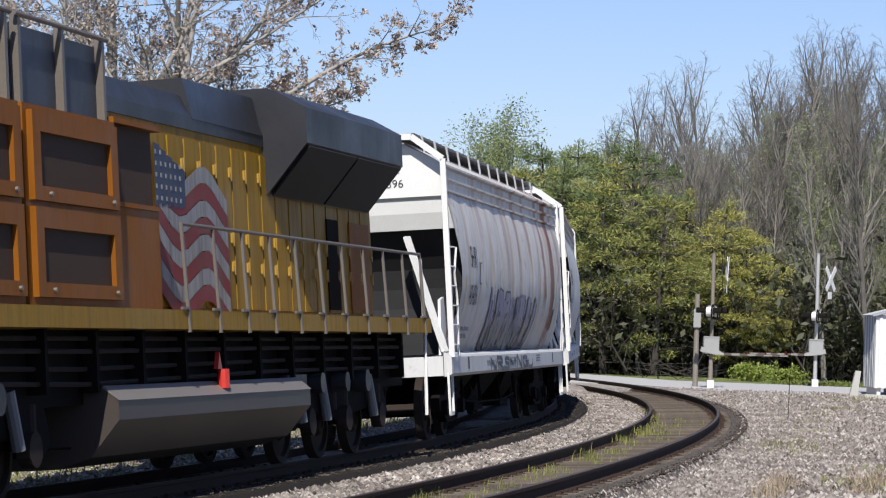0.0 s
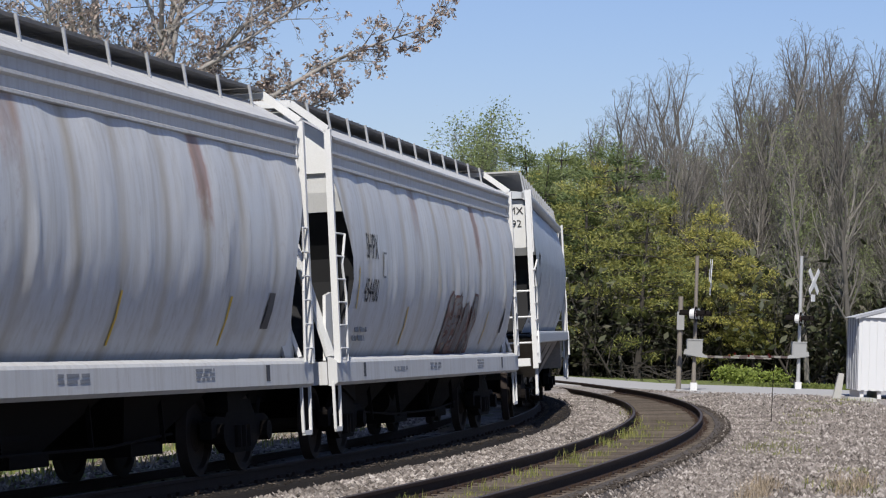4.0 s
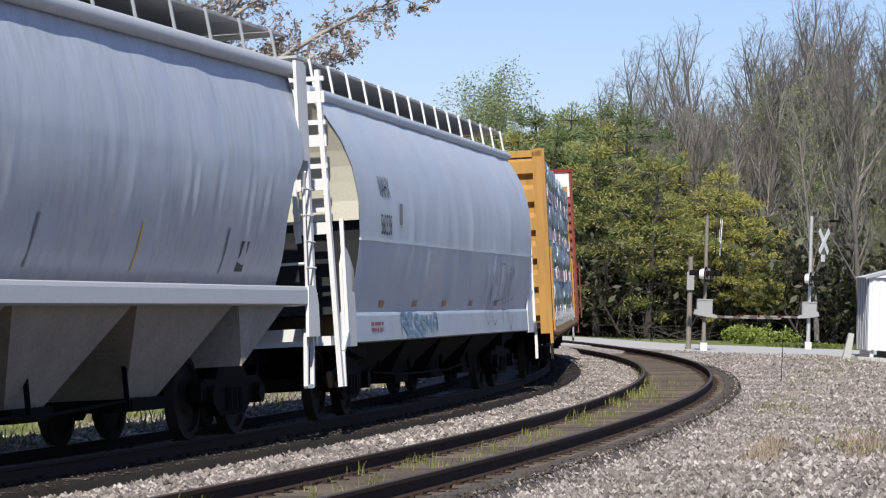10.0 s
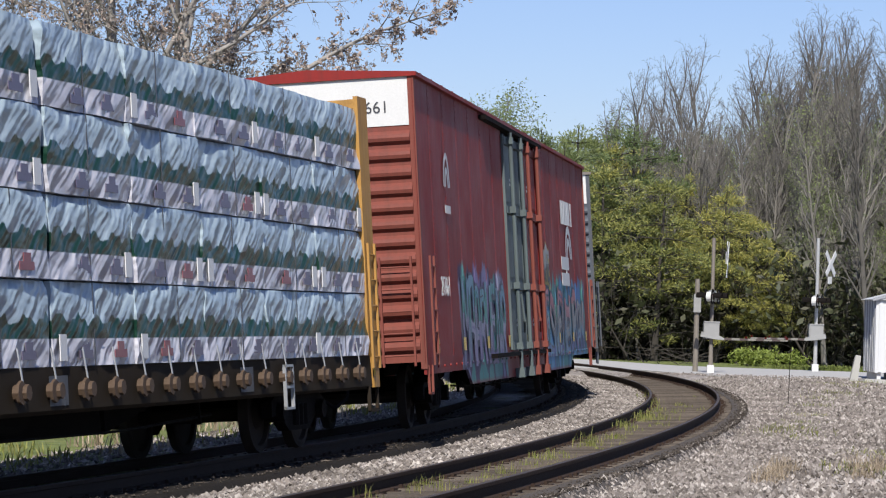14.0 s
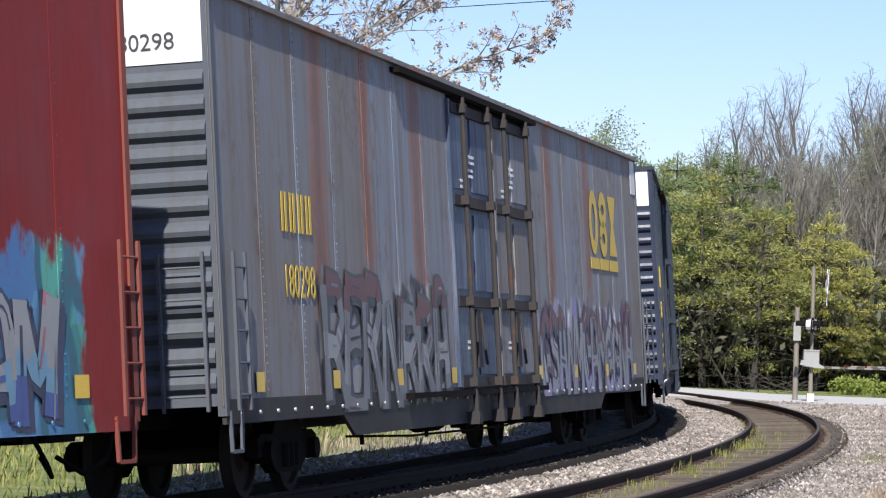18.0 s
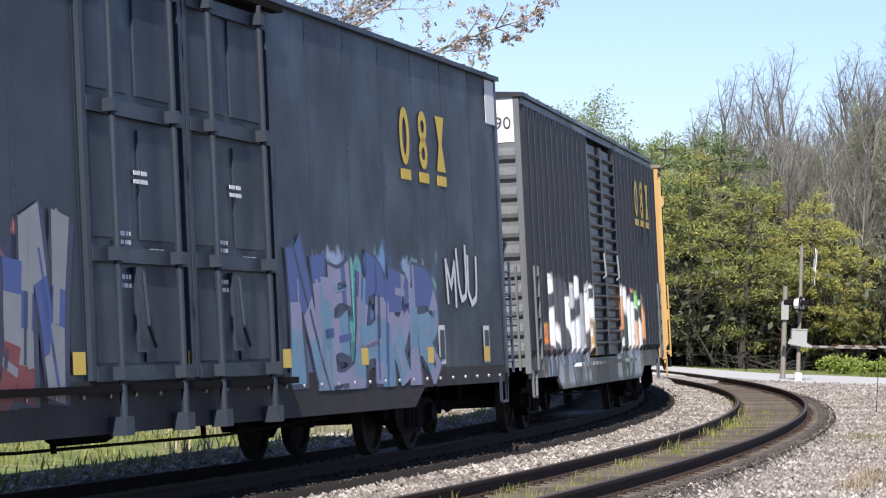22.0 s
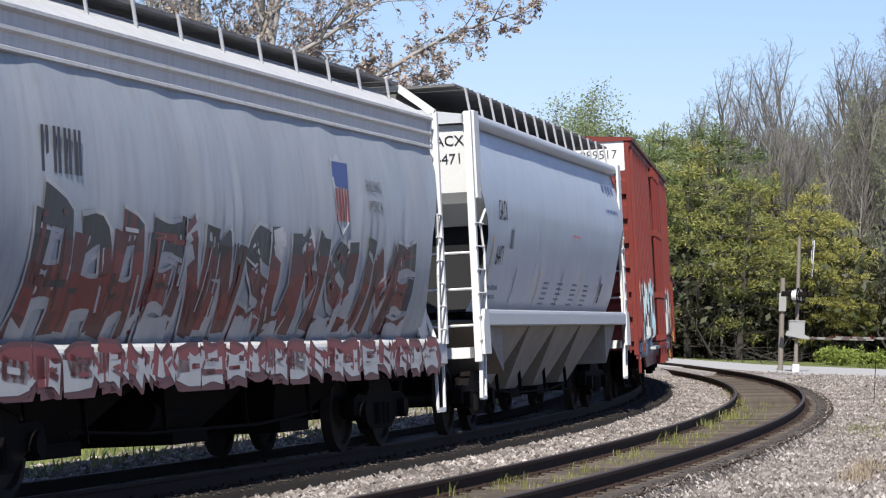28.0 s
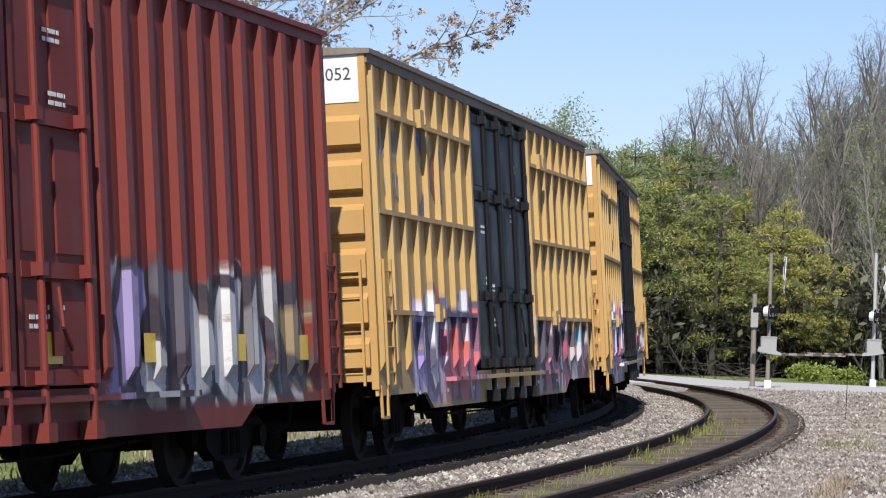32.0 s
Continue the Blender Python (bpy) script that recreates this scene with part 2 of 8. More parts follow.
GRAVEL = islands("ballast_stone", ((0.07, 0.06, 0.053), (0.34, 0.3, 0.275), (0.19, 0.165, 0.15), (0.62, 0.57, 0.53), (0.12, 0.104, 0.095), (0.4, 0.355, 0.33)))
RAIL = surface("rusty_rail_steel", (0.035, 0.023, 0.017), (0.06, 0.038, 0.028), 6.0, 0.85, 0.0, 0.2, gloss=0.15)
RAIL_TOP = surface("worn_rail_head", (0.12, 0.1, 0.085), (0.07, 0.055, 0.045), 2.0, 0.6, 0.3, 0.1, stretch=(1, 1, 1))
TIE = surface("weathered_tie_timber", (0.07, 0.054, 0.042), (0.165, 0.135, 0.11), 5.0, 0.9, 0.0, 0.5, 40.0, 0.35)
ASPHALT = surface("worn_asphalt", (0.42, 0.415, 0.41), (0.52, 0.51, 0.5), 0.5, 0.9, 0.0, 0.3, 30.0)
# grimy steel, set darker than its grime to paint in under-car shade
BLACK_STEEL = surface("grimy_shaded_black_steel", (0.005, 0.0045, 0.0045), (0.014, 0.011, 0.01), 3.0, 0.9, 0.0, 0.3, gloss=0.1)
WHEEL_STEEL = surface("wheel_steel", (0.018, 0.015, 0.014), (0.045, 0.033, 0.027), 4.0, 0.8, 0.0, 0.1, gloss=0.15)
GALV = surface("galvanised_steel", (0.42, 0.43, 0.45), (0.55, 0.56, 0.57), 5.0, 0.45, 0.5, 0.05)
WHITE = surface("white_paint", (0.74, 0.74, 0.73), (0.8, 0.8, 0.8), 2.0, 0.5, 0.0, 0.05)
RED_PLASTIC = plain("red_plastic", (0.5, 0.03, 0.02), 0.4)


# ---- mesh tools ----
def box(bm, x0, x1, y0, y1, z0, z1):
    v = [bm.verts.new(p) for p in ((x0, y0, z0), (x1, y0, z0), (x1, y1, z0), (x0, y1, z0), (x0, y0, z1), (x1, y0, z1), (x1, y1, z1), (x0, y1, z1))]
    for q in ((3, 2, 1, 0), (4, 5, 6, 7), (0, 1, 5, 4), (1, 2, 6, 5), (2, 3, 7, 6), (3, 0, 4, 7)):
        bm.faces.new([v[i] for i in q])
    return bm


def beam(bm, a, b, w, d=None, sides=4):
    """A straight bar from a to b, w thick (and d deep), square or round."""
    a, b, d = Vector(a), Vector(b), d or w
    way = (b - a).normalized()
    up = Vector((0, 0, 1)) if abs(way.z) < 0.95 else Vector((0, 1, 0))
    r = way.cross(up).normalized()
    u = r.cross(way)
    turn = math.pi / 4 if sides == 4 else 0
    k = math.sqrt(0.5) if sides == 4 else 0.5
    rings = []
    for p in (a, b):
        rings.append([bm.verts.new(p + r * (w * k * math.cos(turn + 2 * math.pi * i / sides)) + u * (d * k * math.sin(turn + 2 * math.pi * i / sides))) for i in range(sides)])
    for i in range(sides):
        j = (i + 1) % sides
        bm.faces.new((rings[0][j], rings[0][i], rings[1][i], rings[1][j]))
    bm.faces.new(rings[0])
    bm.faces.new(rings[1][::-1])
    return bm


def tube(bm, pts, w, sides=6):
    for a, b in zip(pts, pts[1:]):
        beam(bm, a, b, w, sides=sides)
    return bm


def loft(bm, rings, caps=True, closed=True):
    """Skin over rings of points, each ring with the same count."""
    vs = [[bm.verts.new(p) for p in ring] for ring in rings]
    n = len(vs[0])
    for r0, r1 in zip(vs, vs[1:]):
        for i in range(n if closed else n - 1):
            j = (i + 1) % n
            bm.faces.new((r0[i], r0[j], r1[j], r1[i]))
    if caps and closed:
        bm.faces.new(vs[0][::-1])
        bm.faces.new(vs[-1])
    return bm


def prism(bm, outline, a, b, axis="x"):
    """A closed outline of (u, v) pushed from a to b along an axis: x takes (y, z), y takes (x, z), z takes (x, y)."""
    put = {"x": lambda u, v, k: (k, u, v), "y": lambda u, v, k: (u, k, v), "z": lambda u, v, k: (u, v, k)}[axis]
    return loft(bm, [[put(u, v, k) for u, v in outline] for k in (a, b)])


def drum(bm, c, r, a, b, axis="x", sides=20, r2=None):
    ring = lambda k, rr: [(rr * math.cos(2 * math.pi * i / sides), rr * math.sin(2 * math.pi * i / sides), k) for i in range(sides)]
    cx, cy, cz = c
    put = {"x": lambda u, v, k: (cx + k, cy + u, cz + v), "y": lambda u, v, k: (cx + u, cy + k, cz + v), "z": lambda u, v, k: (cx + u, cy + v, cz + k)}[axis]
    return loft(bm, [[put(*p) for p in ring(a, r)], [put(*p) for p in ring(b, r2 or r)]])


def mesh_of(name, bm, material, smooth=False):
    bmesh.ops.recalc_face_normals(bm, faces=bm.faces)
    me = bpy.data.meshes.new(name)
    bm.to_mesh(me)
    bm.free()
    for m in material if isinstance(material, (list, tuple)) else [material]:
        me.materials.append(m)
    if smooth:
        me.shade_smooth()
        me.set_sharp_from_angle(angle=radians(35))
    return me


def part(name, bm, material, parent, label="", smooth=False):
    """One mesh object under a thing or under a part."""
    ob = new(name, bm if isinstance(bm, bpy.types.Mesh) else mesh_of(name, bm, material, smooth))
    ob.parent = parent
    return tagged(ob, label)


def put(name, me, parent, m=None):
    """One more piece on a mesh that alike pieces share."""
    ob = new(name, me)
    ob.parent = parent
    if m is not None:
        ob.matrix_basis = m
    return ob


def thing(name, label, category, m=None, group="", kind=""):
    ob = tagged(new(name), label, category, group, kind)
    ob.empty_display_size = 0.3
    if m is not None:
        ob.matrix_basis = m
    return ob


def mesh_thing(name, bm, material, label, category, m=None, group="", kind="", smooth=False):
    ob = tagged(new(name, mesh_of(name, bm, material, smooth)), label, category, group, kind)
    if m is not None:
        ob.matrix_basis = m
    return ob


def scatter(name, verts, faces, spots, material, label, category, kind="stuff", parent=None):
    """Many small bodies in one mesh. spots: arrays of place (n,3), turn about z (n), size (n,3)."""
    verts, faces = np.array(verts, float), np.array(faces)
    place, turn, size = spots
    n, c, s = len(place), np.cos(turn)[:, None], np.sin(turn)[:, None]
    v = verts[None] * size[:, None, :]
    x, y = v[..., 0] * c - v[..., 1] * s, v[..., 0] * s + v[..., 1] * c
    v = np.stack([x, y, v[..., 2]], -1) + place[:, None, :]
    f = (faces[None] + (np.arange(n) * len(verts))[:, None, None])
    me = bpy.data.meshes.new(name)
    me.from_pydata(v.reshape(-1, 3).tolist(), [], f.reshape(-1, faces.shape[1]).tolist())
    me.materials.append(material)
    ob = tagged(new(name, me), label, category, kind=kind)
    ob.parent = parent
    return ob


# ---- ground ----
NEAR = (LS > -60) & (LS < 50)
NEAR_Y, NEAR_X = LY[NEAR], LX[NEAR]


def rise(x, y):
    """Height of the ground sheet."""
    k = min(1, max(0, (y - 66) / 22))
    k = k * k * (3 - 2 * k)
    if 55 < y < 93:                             # stays low along the two tracks
        d = x - float(np.interp(y, NEAR_Y, NEAR_X))
        k *= min(1, max(0, (min(abs(d), abs(d + APART)) - 2.3) / 1.2))
    far = min(1, max(0, (y - 108) / 30))
    near = 0.03 * noise.noise((x * 0.5, y * 0.25, 0)) + 0.05 * noise.noise((x * 0.13, y * 0.08, 5))
    return -0.26 + 0.18 * k - 0.1 * far + near * (1 if y < 80 else 0.4)


def ground_material():
    m, t, b = nodes_of("gravelly_ground_with_grass")
    v = coords(t)
    sep = t.nodes.new("ShaderNodeSeparateXYZ")
    t.links.new(v, sep.inputs[0])
    stones = node(t, "ShaderNodeTexVoronoi", Scale=14.0)
    t.links.new(v, stones.inputs["Vector"])
    gravel = mix(t, 0.5, ramp(t, stones.outputs["Color"], ((0.0, (0.07, 0.06, 0.055)), (0.5, (0.24, 0.21, 0.195)), (1.0, (0.52, 0.48, 0.45)))),
                 ramp(t, noise_of(t, v, 0.5), ((0.3, (0.18, 0.157, 0.14)), (0.7, (0.32, 0.29, 0.265)))))
    grass = ramp(t, noise_of(t, v, 2.0, 6.0), ((0.3, (0.07, 0.09, 0.025)), (0.55, (0.13, 0.16, 0.04)), (0.75, (0.24, 0.2, 0.1))))
    lawn = ramp(t, sep.outputs["Y"], ((0.0, (0, 0, 0)), (1.0, (1, 1, 1))))
    edge = t.nodes.new("ShaderNodeMapRange")
    edge.inputs["From Min"].default_value, edge.inputs["From Max"].default_value = 104.0, 108.0
    t.links.new(sep.outputs["Y"], edge.inputs["Value"])
    tufts = ramp(t, noise_of(t, v, 0.35, 5.0), ((0.58, (0, 0, 0)), (0.66, (0.8, 0.8, 0.8))))
    far_side = t.nodes.new("ShaderNodeMapRange")
    far_side.inputs["From Min"].default_value, far_side.inputs["From Max"].default_value = -2.2, -4.2
    t.links.new(sep.outputs["X"], far_side.inputs["Value"])
    where = mix(t, 1.0, mix(t, 1.0, edge.outputs["Result"], tufts, "LIGHTEN"), far_side.outputs["Result"], "LIGHTEN")
    t.links.new(mix(t, where, gravel, grass), b.inputs["Base Color"])
    b.inputs["Roughness"].default_value = 0.95
    bump(t, stones.outputs["Distance"], b, 0.9, 0.05)
    return m


def make_ground():
    xs = np.unique(np.concatenate([np.arange(-30, 30.1, 1.0), np.linspace(30, 1500, 14), -np.linspace(30, 1500, 14)]))
    ys = np.unique(np.concatenate([np.linspace(-900, -30, 8), np.arange(-30, 140.1, 1.5), np.linspace(140, 2600, 14)]))
    bm = bmesh.new()
    grid = [[bm.verts.new((x, y, rise(x, y))) for x in xs] for y in ys]
    for r0, r1 in zip(grid, grid[1:]):
        for i in range(len(xs) - 1):
            bm.faces.new((r0[i], r0[i + 1], r1[i + 1], r1[i]))
    mesh_thing("ground", bm, ground_material(), "pale gravel ground with grass tufts beside the tracks", "ground", kind="structure", smooth=True)


make_ground()


def sweep(bm, profile, s0, s1, step, off, z):
    """A closed profile of (outward, up) carried along the line."""
    rings = []
    for s in np.arange(s0, s1 + 0.01, step):
        rings.append([(*beside(s, off + u)[:2], z + v) for u, v in profile])
    return loft(bm, rings)


BED = surface("dark_oily_track_bed", (0.045, 0.036, 0.03), (0.1, 0.082, 0.068), 0.8, 0.95, 0.0, 0.8, 16.0)

# dark bed, blackened further to paint in the shade under the train
BED_BLACK = surface("black_shade_track_bed", (0.012, 0.01, 0.009), (0.03, 0.025, 0.021), 0.8, 0.95, 0.0, 0.8, 16.0, gloss=0.15)


def make_track(name, off, cant, z0, s0, s1, wide=0.0, bed=None):
    track = tagged(thing(name, "curved railway track of rusty rails on weathered timber ties", "track", kind="structure"))
    bm = bmesh.new()
    sweep(bm, ((-1.95 - wide, -0.7), (2.15, -0.7), (1.5, -0.19 + 1.5 * cant / 1.5), (1.04, -0.17 + 1.04 * cant / 1.5), (0.98, -0.205 + 0.98 * cant / 1.5), (-1.38, -0.205 - 1.38 * cant / 1.5), (-1.44 - wide, -0.23)) if wide else ((-1.5, -0.7), (2.0, -0.7), (1.32, -0.19 + 1.32 * cant / 1.5), (1.06, -0.165 + 1.06 * cant / 1.5), (0.98, -0.232 + 0.98 * cant / 1.5), (-0.98, -0.232 - 0.98 * cant / 1.5)), s0, s1, 2.0, off, z0)
    part("ballast_bed", bm, bed or BED, track, "dark ballast bed")
    for side in (-1, 1):
        z = z0 + side * cant / 2
        bm = bmesh.new()
        sweep(bm, ((-0.07, -0.172), (0.07, -0.172), (0.07, -0.16), (0.012, -0.145), (0.012, -0.05), (0.036, -0.04), (0.036, -0.004), (-0.036, -0.004), (-0.036, -0.04), (-0.012, -0.05), (-0.012, -0.145), (-0.07, -0.16)), s0, s1, 1.0, off + side * 0.753, z)
        rail = part("rail", bm, RAIL, track)
        bm = bmesh.new()
        sweep(bm, ((-0.024, -0.004), (0.024, -0.004), (0.02, 0.0), (-0.02, 0.0)), s0, s1, 1.0, off + side * 0.753, z)
        part("rail_head", bm, RAIL_TOP, rail, "worn running surface")
    return track


free_track = make_track("track_free", 0.0, CANT_FREE, 0.0, -90, 120)
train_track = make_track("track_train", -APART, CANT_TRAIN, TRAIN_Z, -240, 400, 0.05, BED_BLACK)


# ---- railcars: what they share ----
TRAIN, WHEELS, RIDERS = [], [], []              # cars with their place in the train; wheelsets; loads that ride along
WHEEL_R = 0.475


def bar_truck_meshes():
    bm = bmesh.new()
    box(bm, -0.2, 0.2, -1.05, 1.05, 0.5, 0.78)
    drum(bm, (0, 0, 0), 0.3, 0.78, 0.95, "z", 16)
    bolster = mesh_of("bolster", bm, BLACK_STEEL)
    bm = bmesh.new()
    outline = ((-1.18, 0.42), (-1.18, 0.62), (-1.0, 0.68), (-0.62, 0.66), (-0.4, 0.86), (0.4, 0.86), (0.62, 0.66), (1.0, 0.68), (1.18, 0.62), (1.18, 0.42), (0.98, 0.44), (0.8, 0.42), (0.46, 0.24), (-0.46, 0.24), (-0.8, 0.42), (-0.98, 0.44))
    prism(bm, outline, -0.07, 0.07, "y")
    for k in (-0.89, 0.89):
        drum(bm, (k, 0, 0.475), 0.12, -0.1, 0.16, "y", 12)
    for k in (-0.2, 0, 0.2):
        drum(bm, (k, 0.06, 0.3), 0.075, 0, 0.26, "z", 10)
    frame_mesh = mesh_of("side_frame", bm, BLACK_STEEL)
    bm = bmesh.new()
    drum(bm, (0, 0, 0), 0.085, -0.85, 0.85, "y", 10)
    for k in (-1, 1):
        prof = ((0.09, 0.1), (0.16, 0.09), (0.2, 0.03), (0.38, 0.02), (0.4, 0.07), (WHEEL_R, 0.065), (WHEEL_R + 0.03, -0.05), (WHEEL_R, -0.065), (0.4, -0.06), (0.38, -0.015), (0.2, -0.02), (0.09, -0.05))
        rings = [[(r * math.cos(a), k * (0.755 + d), r * math.sin(a)) for r, d in prof] for a in [i * math.pi / 12 for i in range(25)]]
        loft(bm, rings, caps=False)
    wheel_mesh = mesh_of("wheelset", bm, WHEEL_STEEL, True)
    return bolster, frame_mesh, wheel_mesh


BOLSTER, SIDE_FRAME, WHEELSET = bar_truck_meshes()


def add_trucks(car, middle, base):
    for k in (-1, 1):
        truck = put("truck", BOLSTER, car, pose(k * base / 2, 0, 0))
        put("side_frame", SIDE_FRAME, truck, pose(0, 1.0, 0))
        put("side_frame", SIDE_FRAME, truck, pose(0, -1.0, 0, 0, 0, 180))
        for o in (-0.89, 0.89):
            WHEELS.append((put("wheelset", WHEELSET, truck, pose(o, 0, WHEEL_R)), middle, o))


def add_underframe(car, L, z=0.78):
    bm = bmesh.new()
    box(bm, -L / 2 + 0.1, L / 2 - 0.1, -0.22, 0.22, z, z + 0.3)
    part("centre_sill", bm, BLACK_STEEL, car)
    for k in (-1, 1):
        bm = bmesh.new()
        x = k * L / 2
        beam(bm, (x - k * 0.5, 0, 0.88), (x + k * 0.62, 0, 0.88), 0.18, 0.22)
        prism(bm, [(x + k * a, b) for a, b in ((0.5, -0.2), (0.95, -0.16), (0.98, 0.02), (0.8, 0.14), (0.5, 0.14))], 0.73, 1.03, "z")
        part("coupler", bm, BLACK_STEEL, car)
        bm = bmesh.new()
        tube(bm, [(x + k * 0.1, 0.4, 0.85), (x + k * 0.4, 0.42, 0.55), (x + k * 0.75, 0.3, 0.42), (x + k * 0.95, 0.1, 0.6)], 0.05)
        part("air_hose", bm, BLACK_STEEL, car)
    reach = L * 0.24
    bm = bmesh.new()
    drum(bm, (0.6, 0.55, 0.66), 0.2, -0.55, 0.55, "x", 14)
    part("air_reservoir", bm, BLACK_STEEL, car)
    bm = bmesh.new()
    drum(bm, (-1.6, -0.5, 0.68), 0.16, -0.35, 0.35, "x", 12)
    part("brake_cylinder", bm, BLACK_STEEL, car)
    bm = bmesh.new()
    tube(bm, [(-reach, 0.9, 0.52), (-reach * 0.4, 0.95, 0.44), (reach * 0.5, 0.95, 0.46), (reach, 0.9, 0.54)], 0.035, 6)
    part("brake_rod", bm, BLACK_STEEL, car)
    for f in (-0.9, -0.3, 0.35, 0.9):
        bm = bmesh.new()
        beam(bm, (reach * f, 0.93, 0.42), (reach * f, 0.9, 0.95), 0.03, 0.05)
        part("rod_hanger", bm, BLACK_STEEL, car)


def add_stirrup(car, x, y, z, drop, material):
    bm = bmesh.new()
    tube(bm, [(x - 0.2, y, z), (x - 0.17, y, z - drop), (x + 0.17, y, z - drop), (x + 0.2, y, z)], 0.035, 4)
    part("step", bm, material, car, "bent steel corner step")


def add_ladder(car, x, y, z0, z1, width, n, material, along="x"):
    """Two stiles, and rungs between, on a side (along x) or on an end (along y)."""
    bm = bmesh.new()
    d = (lambda a: (x + a, y)) if along == "x" else (lambda a: (x, y + a))
    for a in (-width / 2, width / 2):
        beam(bm, (*d(a), z0), (*d(a), z1), 0.05, 0.03)
    stiles = part("ladder", bm, material, car)
    for i in range(n):
        z = z0 + 0.15 + (z1 - z0 - 0.3) * i / (n - 1)
        bm = bmesh.new()
        beam(bm, (*d(-width / 2), z), (*d(width / 2), z), 0.028, sides=6)
        part("rung", bm, material, stiles)


def lettering(text, size, material, parent, m, name="lettering", on=None, ahead=None):
    c = bpy.data.curves.new(name, "FONT")
    c.body, c.size, c.extrude = text, size, 0.002
    c.align_x, c.resolution_u = "CENTER", 3
    tmp = new(name, c)
    me = bpy.data.meshes.new_from_object(tmp)
    bpy.data.objects.remove(tmp)
    me.materials.append(material)
    if on is not None:                          # laid on a bulging sheet
        me.transform(m)
        for v in me.vertices:
            v.co.y = on(v.co.x, v.co.z) + 0.004
        m = Matrix.Identity(4)
    if ahead is not None:                       # laid on a sloping end sheet
        me.transform(m)
        for v in me.vertices:
            v.co.x = ahead(v.co.z)
        m = Matrix.Identity(4)
    ob = new(name, me)
    ob.parent, ob.matrix_basis = parent, m
    return ob


def on_side(x, y, z, sx=1.0, sz=1.0):
    """Upright on the camera's side of a car, reading from front to rear."""
    return Matrix(((-sx, 0, 0, x), (0, 0, 1, y), (0, sz, 0, z), (0, 0, 0, 1)))


def on_front(x, y, z):
    return Matrix(((0, 0, 1, x), (1, 0, 0, y), (0, 1, 0, z), (0, 0, 0, 1)))


def bars(name, car, x, z, y, w, h, rows, material, seed=1, gap=0.4):
    """Writing too small or not to be lettered: plain bars. y may depend on the height."""
    rnd, bm = random.Random(seed), bmesh.new()
    step = h / rows
    for r in range(rows):
        zz, a = z + h / 2 - step * (r + 0.5), x + w / 2
        while a > x - w / 2 + 0.02:
            b = max(x - w / 2, a - rnd.uniform(0.12, 0.5) * w)
            yy = y((a + b) / 2, zz) if callable(y) else y
            box(bm, b, a - 0.02 * w, yy, yy + 0.004, zz - step * (1 - gap) / 2, zz + step * (1 - gap) / 2)
            a = b - 0.06 * w
    part(name, bm, material, car)


def letter_bars(car, x, z, y, w, h, n, material, name="owner_mark"):
    """A short mark of n letters as plain upright bars."""
    bm, step = bmesh.new(), w / n
    for i in range(n):
        a = x + w / 2 - step * i
        yy = y(a, z) if callable(y) else y
        for b in (0.1, 0.52):
            box(bm, a - step * (b + 0.24), a - step * b, yy, yy + 0.004, z - h / 2, z + h / 2)
    part(name, bm, material, car)


def patch(name, car, x, z, y, w, h, material, label=""):
    bm = bmesh.new()
    n = max(1, int(h / 0.2))
    for i in range(n):
        lo, hi = z - h / 2 + h * i / n, z - h / 2 + h * (i + 1) / n
        q = [(x - w / 2, lo), (x + w / 2, lo), (x + w / 2, hi), (x - w / 2, hi)]
        bm.faces.new([bm.verts.new((a, (y(a, b) if callable(y) else y) + 0.005, b)) for a, b in q])
    return part(name, bm, material, car, label)


def ribbon(bm, pts, width, y, lift):
    """A brush stroke of even width over points (x, z), laid on a surface y(z)."""
    pts = [Vector(p) for p in pts]
    left, right = [], []
    for i, p in enumerate(pts):
        a, b = pts[max(0, i - 1)], pts[min(len(pts) - 1, i + 1)]
        d = (b - a).normalized() if (b - a).length > 1e-6 else Vector((1, 0))
        n = Vector((-d.y, d.x)) * width / 2
        left.append(p + n)
        right.append(p - n)
    for i in range(len(pts) - 1):
        q = [left[i], left[i + 1], right[i + 1], right[i]]
        bm.faces.new([bm.verts.new((v.x, y(v.x, v.y) + lift, v.y)) for v in q])


def smooth_line(pts, n=3):
    out = []
    for i in range(len(pts) - 1):
        p0, p1, p2, p3 = (Vector(pts[min(max(i + k, 0), len(pts) - 1)]) for k in (-1, 0, 1, 2))
        for j in range(n):
            t = j / n
            out.append(0.5 * ((2 * p1) + (p2 - p0) * t + (2 * p0 - 5 * p1 + 4 * p2 - p3) * t * t + (3 * p1 - p0 - 3 * p2 + p3) * t ** 3))
    out.append(Vector(pts[-1]))
    return out


